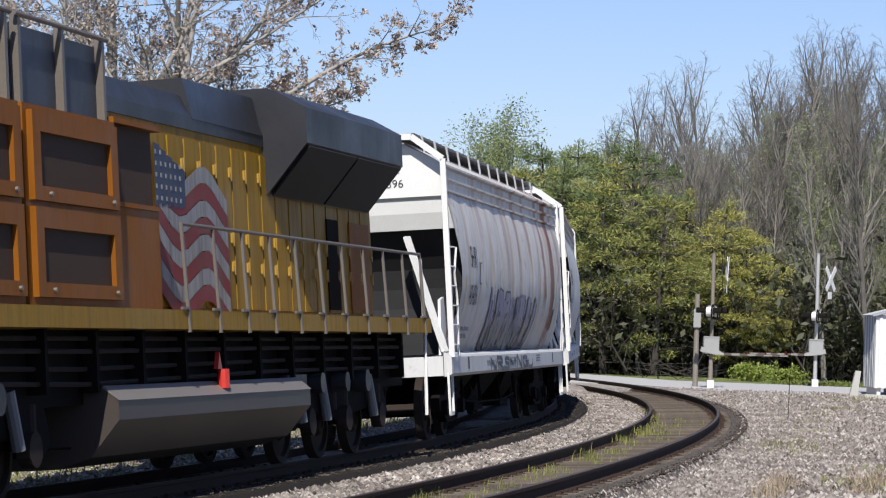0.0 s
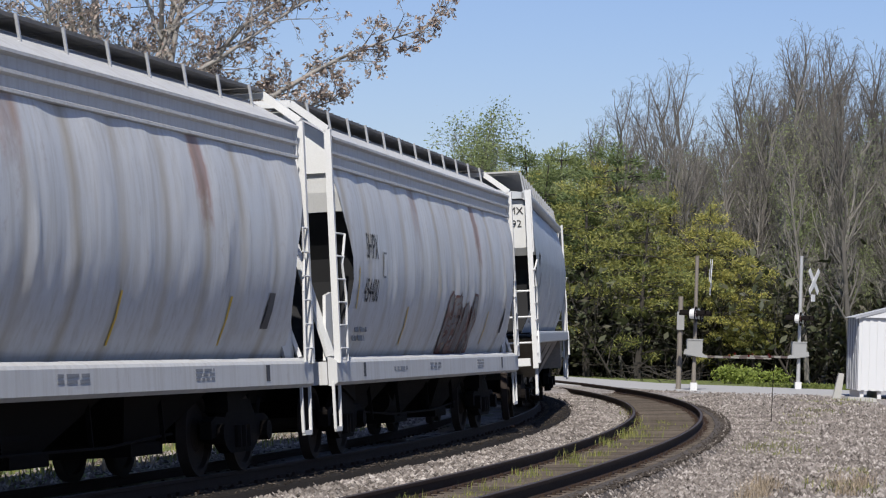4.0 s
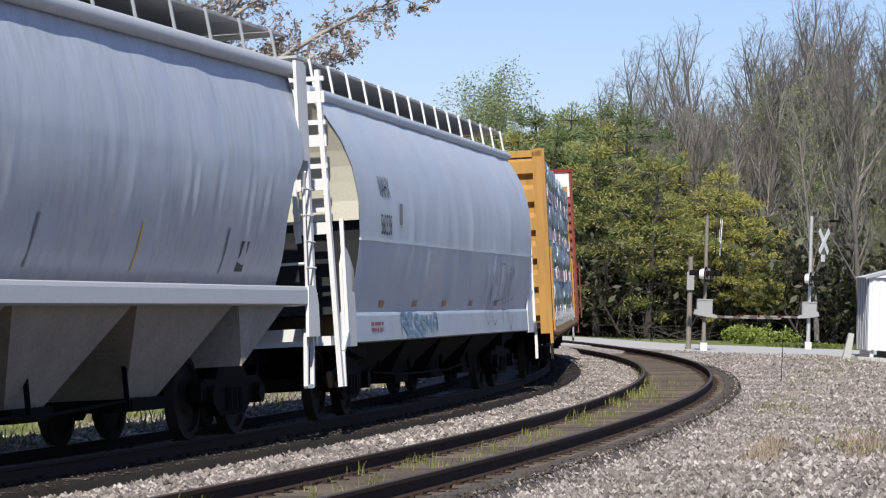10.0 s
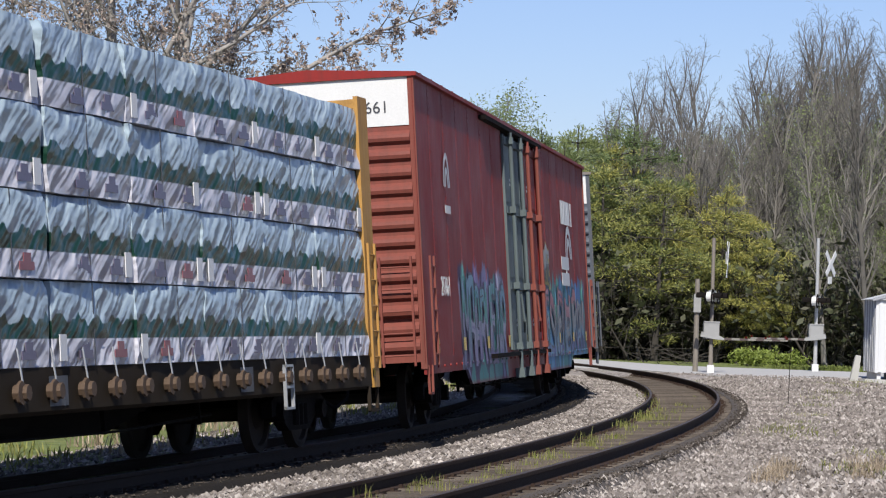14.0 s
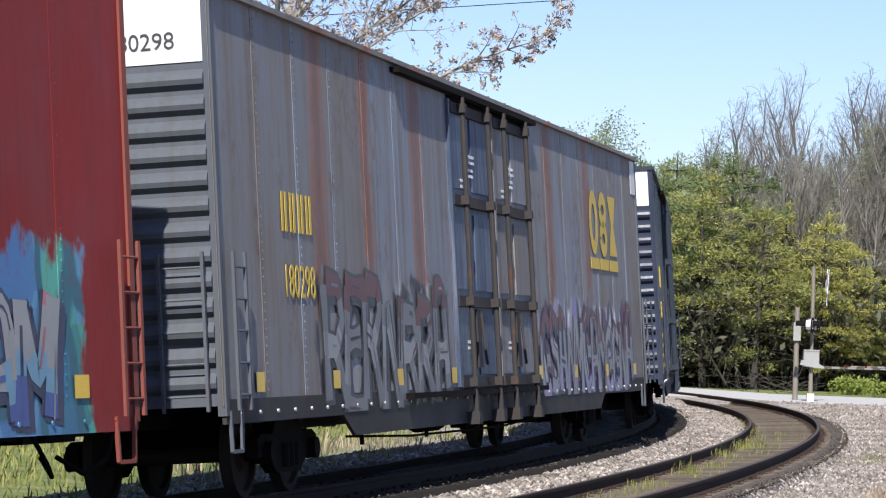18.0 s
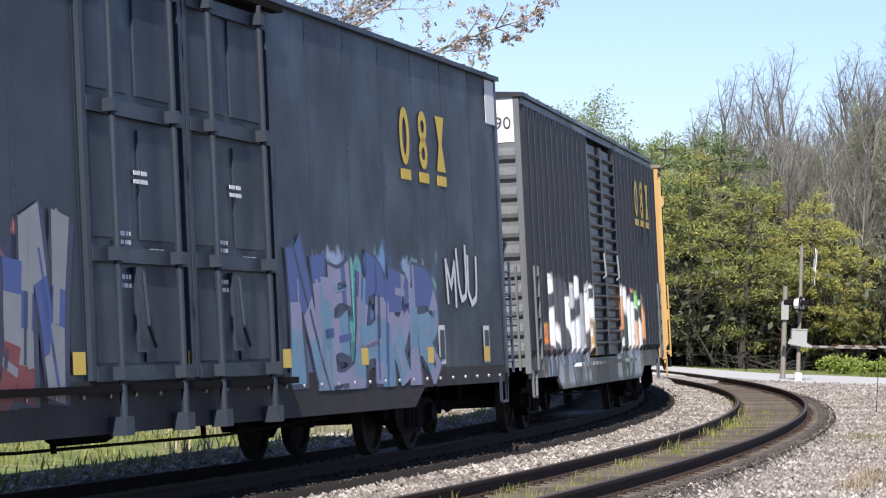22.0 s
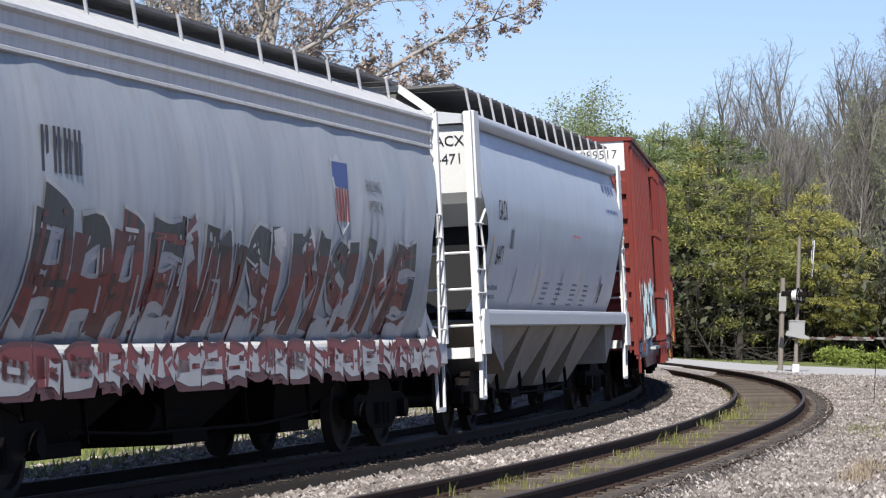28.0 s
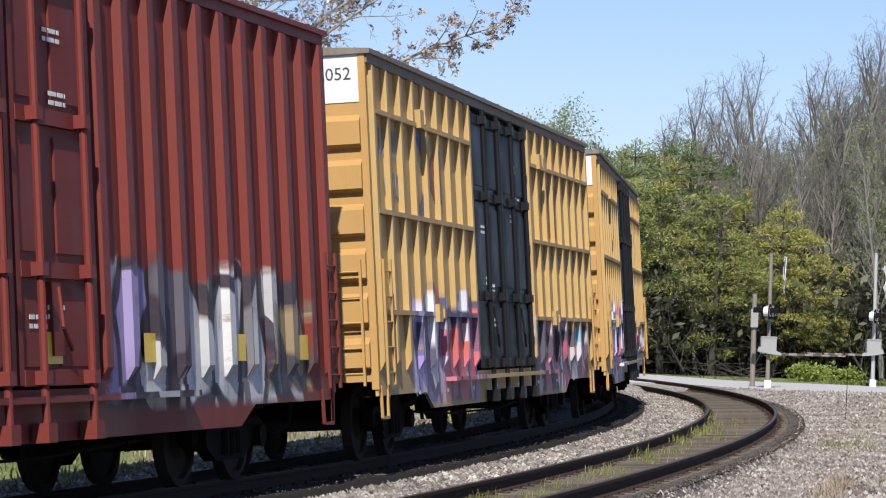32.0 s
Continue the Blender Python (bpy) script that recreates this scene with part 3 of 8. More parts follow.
GLYPHS = (                                      # upright strokes, chevrons and hooks that make up a piece
    (((0.14, 0.0), (0.14, 1.0)), ((0.14, 0.95), (0.5, 0.4), (0.86, 1.0)), ((0.86, 1.0), (0.84, 0.0))),
    (((0.15, 0.0), (0.3, 0.98)), ((0.3, 0.98), (0.75, 0.95), (0.85, 0.05)), ((0.2, 0.4), (0.85, 0.42))),
    (((0.85, 0.85), (0.5, 1.0), (0.16, 0.8), (0.14, 0.25), (0.45, 0.0), (0.88, 0.15)), ((0.55, 0.45), (0.9, 0.45))),
    (((0.15, 0.0), (0.15, 1.0)), ((0.15, 0.97), (0.7, 0.95), (0.85, 0.7), (0.55, 0.5), (0.2, 0.48)), ((0.45, 0.5), (0.88, 0.0))),
    (((0.14, 1.0), (0.16, 0.3), (0.4, 0.02), (0.7, 0.08), (0.85, 0.4), (0.86, 1.0)),),
    (((0.15, 0.0), (0.15, 1.0)), ((0.15, 0.97), (0.88, 0.97)), ((0.15, 0.52), (0.72, 0.54)), ((0.15, 0.03), (0.9, 0.05))),
    (((0.85, 0.88), (0.4, 1.0), (0.14, 0.78), (0.35, 0.56), (0.8, 0.42), (0.84, 0.14), (0.5, 0.0), (0.1, 0.12)),),
    (((0.14, 0.0), (0.16, 1.0)), ((0.16, 1.0), (0.84, 0.0)), ((0.84, 0.0), (0.86, 1.0))),
)


def swath(bm, pts, wide, y, lift, pick):
    """A flat stroke over points (x, z), a width for each; pick(height) gives the paint's slot."""
    left, right = [], []
    for i, p in enumerate(pts):
        d = (pts[min(len(pts) - 1, i + 1)] - pts[max(0, i - 1)])
        d = d.normalized() if d.length > 1e-6 else Vector((1, 0))
        n = Vector((-d.y, d.x)) * wide[i] / 2
        left.append(p + n)
        right.append(p - n)
    for i in range(len(pts) - 1):
        f = bm.faces.new([bm.verts.new((v.x, y(v.x, v.y) + lift, max(v.y, 0.85))) for v in (left[i], left[i + 1], right[i + 1], right[i])])
        f.material_index = pick((pts[i].y + pts[i + 1].y) / 2)


def graffiti(car, x0, x1, z0, z1, y, colours, n, seed, cloud=None, thick=0.3):
    """A sprayed piece that spells nothing, front (x1) to rear (x0): letters with a cast edge, an outline, banded fills and highlights."""
    y = y if callable(y) else (lambda x, z, k=y: k)
    rnd = random.Random(seed)
    outline, *fills = colours
    w, h = (x1 - x0) / n, z1 - z0
    for i in range(n):
        glyph = GLYPHS[rnd.randrange(len(GLYPHS))]
        slant, hh, wide, drop, curl = rnd.uniform(-0.12, 0.2), rnd.uniform(0.82, 1.1), rnd.uniform(1.02, 1.22), rnd.uniform(-0.03, 0.08), rnd.random() < 0.3
        lines = []
        for stroke in glyph:
            q = [(a + rnd.uniform(-0.06, 0.06), b + rnd.uniform(-0.05, 0.05)) for a, b in stroke]
            q = smooth_line(q, 5) if curl and len(q) > 2 else [Vector(a).lerp(Vector(b), k / 5) for a, b in zip(q, q[1:]) for k in range(5)] + [Vector(q[-1])]
            lines.append([Vector((x1 - w * (i + p.x * wide + slant * (p.y - 0.5)), z0 + h * (drop + hh * 0.92 * p.y))) for p in q])
        t = thick * w
        bm = bmesh.new()
        lift = 0.0012 * (i % 2)
        flare = [[max(0.03, t * (0.82 + 0.42 * abs(2 * k / (len(line) - 1) - 1))) for k in range(len(line))] for line in lines]
        if not fills:
            for line in lines:
                swath(bm, line, [max(0.028, t + 0.06)] * len(line), y, 0.004 + lift, lambda z: 0)
        else:
            for d, grow, up in ((-0.07, 0.1, 0.003), (0.0, 0.09, 0.005)):
                for line, wd in zip(lines, flare):
                    swath(bm, [p + Vector((d, d * 0.8)) for p in line], [a + grow for a in wd], y, up + lift, lambda z: 0)
            band = rnd.uniform(-0.12, 0.12)
            for j, (line, wd) in enumerate(zip(lines, flare)):
                swath(bm, line, wd, y, 0.0085 + lift + 0.0002 * j, lambda z: 1 + min(len(fills) - 1, max(0, int(((z - z0) / h + band + rnd.uniform(-0.1, 0.1)) * len(fills)))))
                for _ in range(2):
                    a = rnd.randrange(0, max(1, len(line) - 3))
                    piece = line[a:a + rnd.randint(3, 5)]
                    d = rnd.uniform(-0.28, 0.28) * t
                    swath(bm, [p + Vector((d, d * 0.4)) for p in piece], [t * rnd.uniform(0.1, 0.26)] * len(piece), y, 0.0115 + lift, lambda z, k=rnd.randint(0, len(fills)): k)
        part("graffiti_letter", bm, colours, car)


# paints
SPRAY = {k: surface("spray_" + k, c, tuple(a * 0.45 + 0.03 for a in c), 2.2, 0.5, 0.0, 0.05, 14.0) for k, c in dict(
    black=(0.02, 0.02, 0.025), white=(0.7, 0.7, 0.7), silver=(0.4, 0.41, 0.42), blue=(0.06, 0.11, 0.4), sky=(0.2, 0.42, 0.6), violet=(0.3, 0.24, 0.5),
    lilac=(0.42, 0.4, 0.6), teal=(0.06, 0.38, 0.33), red=(0.32, 0.03, 0.025), maroon=(0.16, 0.02, 0.02), pink=(0.6, 0.2, 0.25), green=(0.16, 0.45, 0.08), orange=(0.75, 0.25, 0.05),
    yellow=(0.65, 0.5, 0.06), navy=(0.03, 0.035, 0.1), olive=(0.12, 0.14, 0.05), grey=(0.24, 0.24, 0.26)).items()}
LETTER_BLACK = plain("stencil_black", (0.04, 0.04, 0.05), 0.6)
LETTER_GREY = plain("faded_stencil_grey", (0.2, 0.21, 0.23), 0.6)
LETTER_YELLOW = plain("stencil_yellow", (0.62, 0.43, 0.05), 0.6)
LETTER_WHITE = plain("stencil_white", (0.7, 0.7, 0.68), 0.6)
REFLECTOR = plain("yellow_reflector", (0.7, 0.45, 0.02), 0.35)
END_WHITE = surface("white_end_paint", (0.68, 0.68, 0.66), (0.8, 0.8, 0.79), 1.5, 0.55, 0.0, 0.05)
# near-black on the receding slope sheets paints in the shade below hopper ends
DARK_SHEET = surface("shaded_slope_sheet", (0.014, 0.014, 0.015), (0.03, 0.03, 0.032), 1.2, 0.8, 0.0, 0.1, gloss=0.15)
GRATING = surface("steel_grating", (0.14, 0.135, 0.13), (0.22, 0.215, 0.21), 8.0, 0.7, 0.4, 0.4)
PALE_GRATING = surface("galvanised_grating", (0.46, 0.45, 0.43), (0.58, 0.57, 0.55), 8.0, 0.6, 0.3, 0.4)
CHUTE = surface("dusty_chute_steel", (0.12, 0.1, 0.085), (0.52, 0.46, 0.38), 1.6, 0.85, 0.0, 0.3, 20.0)


# ---- covered hoppers ----
def sheet(yf, half, dent, seam, pitch, seed):
    """The height of a softly dented side sheet over the car's middle plane, at (x, z)."""
    def at(x, z):
        edge = min(1, max(0, half(z) - abs(x)) / 0.5)
        d = dent * (0.8 * noise.noise((x * 0.7, z * 0.5, seed)) + 0.22 * noise.noise((x * 1.9, z * 0.6, seed + 7)) + 0.14 * noise.noise((x * 3.6, z * 1.2, seed + 3)))
        low = min(1, max(0, (3.3 - z) / 0.8)) * min(1, 0.1 + max(0, half(z) - x - 1.2) / 3)
        crease = noise.noise((x * 3.3 + 0.25 * z, z * 0.75, seed + 11))
        d += low * dent * 2.4 * max(0.0, abs(crease) - 0.24)
        return yf(z) + edge * (d + seam * (abs((x / pitch) % 1 - 0.5) - 0.25) * 2)
    return at


def skin(bm, zs, at, half, side, n):
    """A side sheet over rows of height zs, between its slanting ends."""
    rows = []
    for z in zs:
        rows.append([bm.verts.new((half(z) * (1 - 2 * i / n), side * at(half(z) * (1 - 2 * i / n), z), z)) for i in range(n + 1)])
    for r0, r1 in zip(rows, rows[1:]):
        for i in range(n):
            bm.faces.new((r0[i], r0[i + 1], r1[i + 1], r1[i]))


def hopper_shell(car, L, zs, yf, inset, paint, end_paint, split, seam=0.0, dent=0.012, seed=0, n=40):
    xe = lambda z: L / 2 - 0.3 - inset(z)
    at = sheet(yf, xe, dent, seam, 1.4, seed)
    for side in (1, -1):
        bm = bmesh.new()
        skin(bm, zs, at, xe, side, n)
        part("side_sheet", bm, paint, car, smooth=True)
    for k in (1, -1):
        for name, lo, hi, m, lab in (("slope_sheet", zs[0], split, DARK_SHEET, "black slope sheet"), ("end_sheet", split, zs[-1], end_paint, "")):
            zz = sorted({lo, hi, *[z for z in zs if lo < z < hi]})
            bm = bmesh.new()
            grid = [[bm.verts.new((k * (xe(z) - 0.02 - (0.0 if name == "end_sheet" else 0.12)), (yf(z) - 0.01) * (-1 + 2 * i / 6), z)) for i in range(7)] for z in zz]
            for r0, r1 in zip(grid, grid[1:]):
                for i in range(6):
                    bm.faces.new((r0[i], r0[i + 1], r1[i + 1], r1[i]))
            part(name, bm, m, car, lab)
    return lambda x, z: at(x, max(z, zs[0])) + 0.006


def roof_walk(car, L, z, y0, y1, foot_y, foot_z, board, post, rail=False, panels=14):
    """Running boards along both roof edges, on stanchions."""
    for side in (1, -1):
        a, b = L / 2 - 0.9, -L / 2 + 0.9
        for i in range(panels):
            x0, x1 = a + (b - a) * i / panels, a + (b - a) * (i + 1) / panels
            bm = bmesh.new()
            box(bm, x1 + 0.015, x0 - 0.015, *sorted((side * y0, side * y1)), z, z + 0.035)
            for e in (x1 + (x0 - x1) * 0.33, x1 + (x0 - x1) * 0.67):
                box(bm, e - 0.02, e + 0.02, *sorted((side * y0, side * (y1 + 0.01))), z + 0.035, z + 0.05)
            part("running_board", bm, board, car)
        for i in range(panels + 1):
            x = a + (b - a) * i / panels
            bm = bmesh.new()
            beam(bm, (x, side * foot_y, foot_z), (x, side * (y1 + 0.02), z + (0.33 if rail else 0.04)), 0.034, 0.03)
            part("stanchion", bm, post, car)
        if rail:
            bm = bmesh.new()
            beam(bm, (a, side * (y1 + 0.02), z + 0.33), (b, side * (y1 + 0.02), z + 0.33), 0.05, sides=6)
            part("handrail", bm, post, car)
    for k in (1, -1):
        for i in range(3):
            bm = bmesh.new()
            box(bm, *sorted((k * (L / 2 - 0.86 + 0.22 * i), k * (L / 2 - 0.66 + 0.22 * i))), -y1, y1, z, z + 0.035)
            part("end_walk", bm, board, car)
    bm = bmesh.new()
    box(bm, -L / 2 + 1.0, L / 2 - 1.0, -0.3, 0.3, z - 0.2, z + 0.02)
    part("hatch_cover", bm, board, car)


def pockets(car, L, n, z0, z1, half_top, half_bottom, material, base):
    """The discharge chutes below: one frustum each, between the trucks."""
    a = base / 2 - 0.6
    w = 2 * a / n
    for i in range(n):
        c = -a + w * (i + 0.5)
        bm = bmesh.new()
        top = [(c + sx * w * 0.5, sy * half_top, z1) for sx, sy in ((-1, -1), (1, -1), (1, 1), (-1, 1))]
        low = [(c + sx * 0.5, sy * half_bottom, z0) for sx, sy in ((-1, -1), (1, -1), (1, 1), (-1, 1))]
        loft(bm, [low, top])
        chute = part("discharge_chute", bm, material, car)
        bm = bmesh.new()
        box(bm, c - 0.55, c + 0.55, -half_bottom - 0.1, half_bottom + 0.1, z0 - 0.12, z0 + 0.02)
        part("outlet_gate", bm, BLACK_STEEL, chute)
    for k in (1, -1):                           # the sloping floor over each truck
        bm = bmesh.new()
        prism(bm, [(k * a, z0 + 0.3), (k * a, z1), (k * (L / 2 - 0.9), z1)], -half_top, half_top, "y")
        part("end_slope", bm, material, car)


TALL = (0.3, 0.7, 1.15, 3.66, 4.05, 4.5), (0.3, 0.96, 1.29, 3.79, 4.2, 4.71)


def raise_parts(parts):
    """Sets the body of the curved hoppers to its full height over the rails."""
    for ob in parts:
        m = ob.matrix_basis.copy()
        if m.translation.length > 0.01:
            m.translation.z = float(np.interp(m.translation.z, *TALL))
            ob.matrix_basis = m
        else:
            for v in ob.data.vertices:
                v.co.z = float(np.interp(v.co.z, *TALL))


def hopper_a(middle, L, paint, sill_paint, label, number="", marks=LETTER_BLACK, seed=0, top=None):
    """Curved-side centre-flow hopper with a deep sill and a ribbed top band."""
    car = thing("covered_hopper", label, "railcar", group="train of freight cars")
    base = L * 0.74
    yf = lambda z: float(np.interp(z, (1.17, 1.45, 1.8, 2.2, 2.6, 3.0, 3.35, 3.66), (1.15, 1.3, 1.43, 1.51, 1.535, 1.515, 1.465, 1.39)))
    inset = lambda z: float(np.interp(z, (1.17, 1.5, 2.0, 2.5, 3.2, 3.66), (0.3, 0.4, 0.72, 0.62, 0.12, 0.04)))
    zs = (1.17, 1.35, 1.6, 1.9, 2.2, 2.5, 2.8, 3.1, 3.35, 3.66)
    on = hopper_shell(car, L, zs, yf, inset, paint, END_WHITE, 3.1, 0.016, 0.03, seed, 150)
    xe = L / 2 - 0.32
    band = ((1.39, 3.66), (1.43, 3.67), (1.43, 3.7), (1.38, 3.72), (1.38, 3.82), (1.43, 3.84), (1.43, 3.87), (1.38, 3.89), (1.38, 4.0), (1.45, 4.02), (1.45, 4.05), (1.34, 4.1), (0.8, 4.38))
    for side in (1, -1):
        bm = bmesh.new()
        loft(bm, [[(x, side * u, v) for u, v in band] for x in np.linspace(-xe, xe, 9)], closed=False)
        part("top_band", bm, top or sill_paint, car, "ribbed top band")
    bm = bmesh.new()
    box(bm, -xe, xe, -0.81, 0.81, 4.3, 4.38)
    part("roof", bm, top or sill_paint, car)
    for k in (1, -1):
        bm = bmesh.new()
        prism(bm, [(-1.38, 3.6), (1.38, 3.6), (1.44, 4.05), (0.8, 4.36), (-0.8, 4.36), (-1.44, 4.05)], *sorted((k * xe, k * (xe - 0.03))), "x")
        part("end_cap", bm, END_WHITE, car)
    for side in (1, -1):
        bm = bmesh.new()
        prism(bm, [(side * u, v) for u, v in ((1.3, 1.19), (1.4, 1.15), (1.42, 1.1), (1.42, 0.76), (1.36, 0.7), (1.3, 0.7))], -L / 2 + 0.04, L / 2 - 0.04, "x")
        part("side_sill", bm, sill_paint, car, "deep pale side sill")
    for k in (1, -1):
        x = k * (L / 2 - 0.14)
        bm = bmesh.new()
        box(bm, *sorted((k * (L / 2 - 0.3), k * (L / 2 - 0.02))), -1.29, 1.29, 0.72, 1.13)
        part("end_sill", bm, sill_paint, car)
        for side in (1, -1):
            bm = bmesh.new()
            tube(bm, [(x, side * 1.42, 1.1), (x, side * 1.42, 4.12), (x, side * 0.95, 4.44), (x, 0, 4.46)], 0.085, 4)
            part("end_post", bm, END_WHITE, car, "white bent end post")
            bm = bmesh.new()
            beam(bm, (x - k * 0.1, side * 1.3, 1.2), (x - k * 0.35, side * 0.75, 3.0), 0.14, 0.05)
            part("brace", bm, END_WHITE, car)
            bm = bmesh.new()
            prism(bm, [(x - k * a, b) for a, b in ((0.1, 1.15), (0.25, 2.0), (0.62, 2.05), (0.78, 1.5), (0.5, 1.15))], side * 1.2, side * 1.24, "y")
            part("gusset", bm, END_WHITE, car, "white corner gusset")
            bm = bmesh.new()
            tube(bm, [(x - k * 0.42, side * 1.46, 1.12), (x - k * 0.42, side * 1.48, 2.0), (x - k * 0.3, side * 1.47, 2.4), (x - k * 0.42, side * 1.5, 2.8)], 0.035, 6)
            stile = part("ladder", bm, END_WHITE, car)
            for i in range(6):
                bm = bmesh.new()
                beam(bm, (x - k * 0.42, side * 1.48, 1.3 + 0.3 * i), (x, side * 1.46, 1.3 + 0.3 * i), 0.026, sides=6)
                part("rung", bm, END_WHITE, stile)
            add_stirrup(car, x - k * 0.1, side * 1.36, 0.78, 0.42, END_WHITE)
    roof_walk(car, L, 4.46, 0.45, 0.98, 1.04, 4.2, GRATING, GALV, False, 11)
    before = set(car.children_recursive)
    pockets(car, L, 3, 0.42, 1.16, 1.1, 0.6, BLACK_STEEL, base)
    add_underframe(car, L)
    add_trucks(car, middle, base)
    low = set(car.children_recursive) - before
    if number:
        front = L / 2 - 2.3
        lettering("SHPX", 0.5, marks, car, on_side(front, 0, 2.52, 0.66), on=on)
        lettering(number, 0.46, marks, car, on_side(front, 0, 1.93, 0.66), on=on)
        patch("capacity_frame", car, front - 0.85, 2.45, on, 0.2, 0.36, LETTER_GREY)
        patch("capacity_frame", car, front - 0.85, 2.45, lambda u, v: on(u, v) + 0.004, 0.16, 0.3, paint)
        bars("stencil", car, front + 0.2, 1.5, on, 0.8, 0.24, 2, LETTER_GREY, seed + 2)
        lettering(number, 0.18, marks, car, on_front(L / 2 - 0.314, 0.5, 3.75))
        lettering("SHPX", 0.18, marks, car, on_front(L / 2 - 0.314, 0.5, 3.95))
    bars("stencil", car, L / 2 - 4.6, 0.95, 1.422, 1.1, 0.12, 1, LETTER_GREY, seed + 3)
    bars("stencil", car, L / 2 - 7.6, 0.97, 1.422, 1.0, 0.16, 2, LETTER_GREY, seed + 4)
    bars("stencil", car, -L / 2 + 4.6, 0.97, 1.422, 0.7, 0.2, 3, LETTER_GREY, seed + 5)
    for x in (L / 2 - 1.9, -L / 2 + 2.1):
        patch("sill_slot", car, x, 0.96, 1.42, 0.16, 0.26, LETTER_BLACK)
    patch("stencil_panel", car, -L / 2 + 1.9, 1.75, on, 0.3, 0.42, LETTER_BLACK)
    for i in range(4):
        x = L / 2 - 1.35 - i * (L - 2.6) / 3.6
        patch("reflector", car, x, 1.62 if i else 2.1, on, 0.06, 0.55, REFLECTOR)
    raise_parts(set(car.children_recursive) - low)
    TRAIN.append((car, middle, base))
    return car, lambda x, z: on(x, float(np.interp(z, TALL[1], TALL[0])))


def hopper_b(middle, L, paint, chord, label, number="", seed=0, chute=CHUTE, board=PALE_GRATING, split=3.2, owner="ADMX", dent=0.03):
    """Tall flat-sided hopper with a tubular top chord, a thin sill and open chutes below."""
    car = thing("covered_hopper", label, "railcar", group="train of freight cars")
    base = L * 0.76
    yf = lambda z: float(np.interp(z, (1.7, 2.0, 2.4, 2.8, 3.2, 3.6, 3.95, 4.28), (1.17, 1.31, 1.435, 1.515, 1.545, 1.52, 1.45, 1.355)))
    inset = lambda z: float(np.interp(z, (1.7, 2.0, 2.5, 2.9, 3.2, 3.3, 4.28), (0.5, 0.62, 0.78, 0.72, 0.32, 0.2, 0.12)))
    zs = (1.7, 1.85, 2.0, 2.25, 2.5, 2.75, 2.95, 3.1, 3.2, 3.35, 3.6, 3.85, 4.1, 4.28)
    on = hopper_shell(car, L, zs, yf, inset, paint, END_WHITE, split, 0.0, dent, seed, 280)
    xe = L / 2 - 0.34
    for side in (1, -1):
        bm = bmesh.new()
        ring = [(side * (1.4 + 0.085 * math.cos(a)), 4.36 + 0.1 * math.sin(a)) for a in [i * math.pi / 6 for i in range(12)]]
        prism(bm, ring, -xe, xe, "x")
        part("top_chord", bm, chord, car, "rounded pale top chord", True)
        bm = bmesh.new()
        prism(bm, [(side * u, v) for u, v in ((1.4, 1.72), (1.52, 1.7), (1.53, 1.66), (1.53, 1.5), (1.49, 1.48), (1.4, 1.48))], -L / 2 + 0.3, L / 2 - 0.3, "x")
        part("side_sill", bm, chord, car)
    bm = bmesh.new()
    prism(bm, [(-1.4, 4.3), (1.4, 4.3), (1.36, 4.42), (0.5, 4.55), (-0.5, 4.55), (-1.36, 4.42)], -xe, xe, "x")
    part("roof", bm, chord, car)
    for k in (1, -1):
        x = k * (L / 2 - 0.16)
        bm = bmesh.new()
        box(bm, *sorted((k * (L / 2 - 0.34), k * (L / 2 - 0.02))), -1.35, 1.35, 1.05, 1.2)
        part("end_platform", bm, END_WHITE, car)
        for side in (1, -1):
            bm = bmesh.new()
            prism(bm, [(k * (L / 2 - 0.62), 3.25), (k * (L / 2 - 0.26), 3.25), (k * (L / 2 - 0.26), 4.46), (k * (L / 2 - 0.62), 4.46)], side * 1.48, side * 1.52, "y")
            part("corner_plate", bm, END_WHITE, car, "white corner plate")
            bm = bmesh.new()
            beam(bm, (x, side * 1.45, 1.0), (x, side * 1.45, 4.44), 0.1, 0.1)
            part("end_post", bm, END_WHITE, car, "white end post")
            bm = bmesh.new()
            prism(bm, [(x - k * a, b) for a, b in ((0.0, 1.1), (0.0, 1.5), (0.1, 1.72), (0.42, 1.72), (0.5, 1.1))], side * 1.5, side * 1.54, "y")
            part("sill_bracket", bm, END_WHITE, car, "white sill bracket")
            bm = bmesh.new()
            tube(bm, [(x - k * 0.4, side * 1.5, 1.2), (x - k * 0.4, side * 1.52, 2.5), (x - k * 0.3, side * 1.5, 2.9), (x - k * 0.42, side * 1.56, 3.1)], 0.035, 6)
            stile = part("ladder", bm, END_WHITE, car)
            for i in range(6):
                bm = bmesh.new()
                beam(bm, (x - k * 0.42, side * 1.52, 1.3 + 0.32 * i), (x + k * 0.08, side * 1.5, 1.3 + 0.32 * i), 0.026, sides=6)
                part("rung", bm, END_WHITE, stile)
            bm = bmesh.new()
            tube(bm, [(x - k * 0.1, side * 1.46, 1.1), (x - k * 0.1, side * 1.44, 0.5), (x - k * 0.38, side * 1.44, 0.5), (x - k * 0.36, side * 1.46, 1.15)], 0.05, 4)
            part("step", bm, END_WHITE, car, "white corner step")
        for i in range(3):
            bm = bmesh.new()
            beam(bm, (x, -1.4, 1.5 + 0.5 * i), (x, 1.4, 1.5 + 0.5 * i), 0.04, sides=6)
            part("end_rail", bm, END_WHITE, car)
    roof_walk(car, L, 4.8, 0.3, 1.28, 1.36, 4.44, board, GALV, False, 14)
    pockets(car, L, 4, 0.5, 1.56, 1.38, 0.75, chute, base)
    add_underframe(car, L)
    add_trucks(car, middle, base)
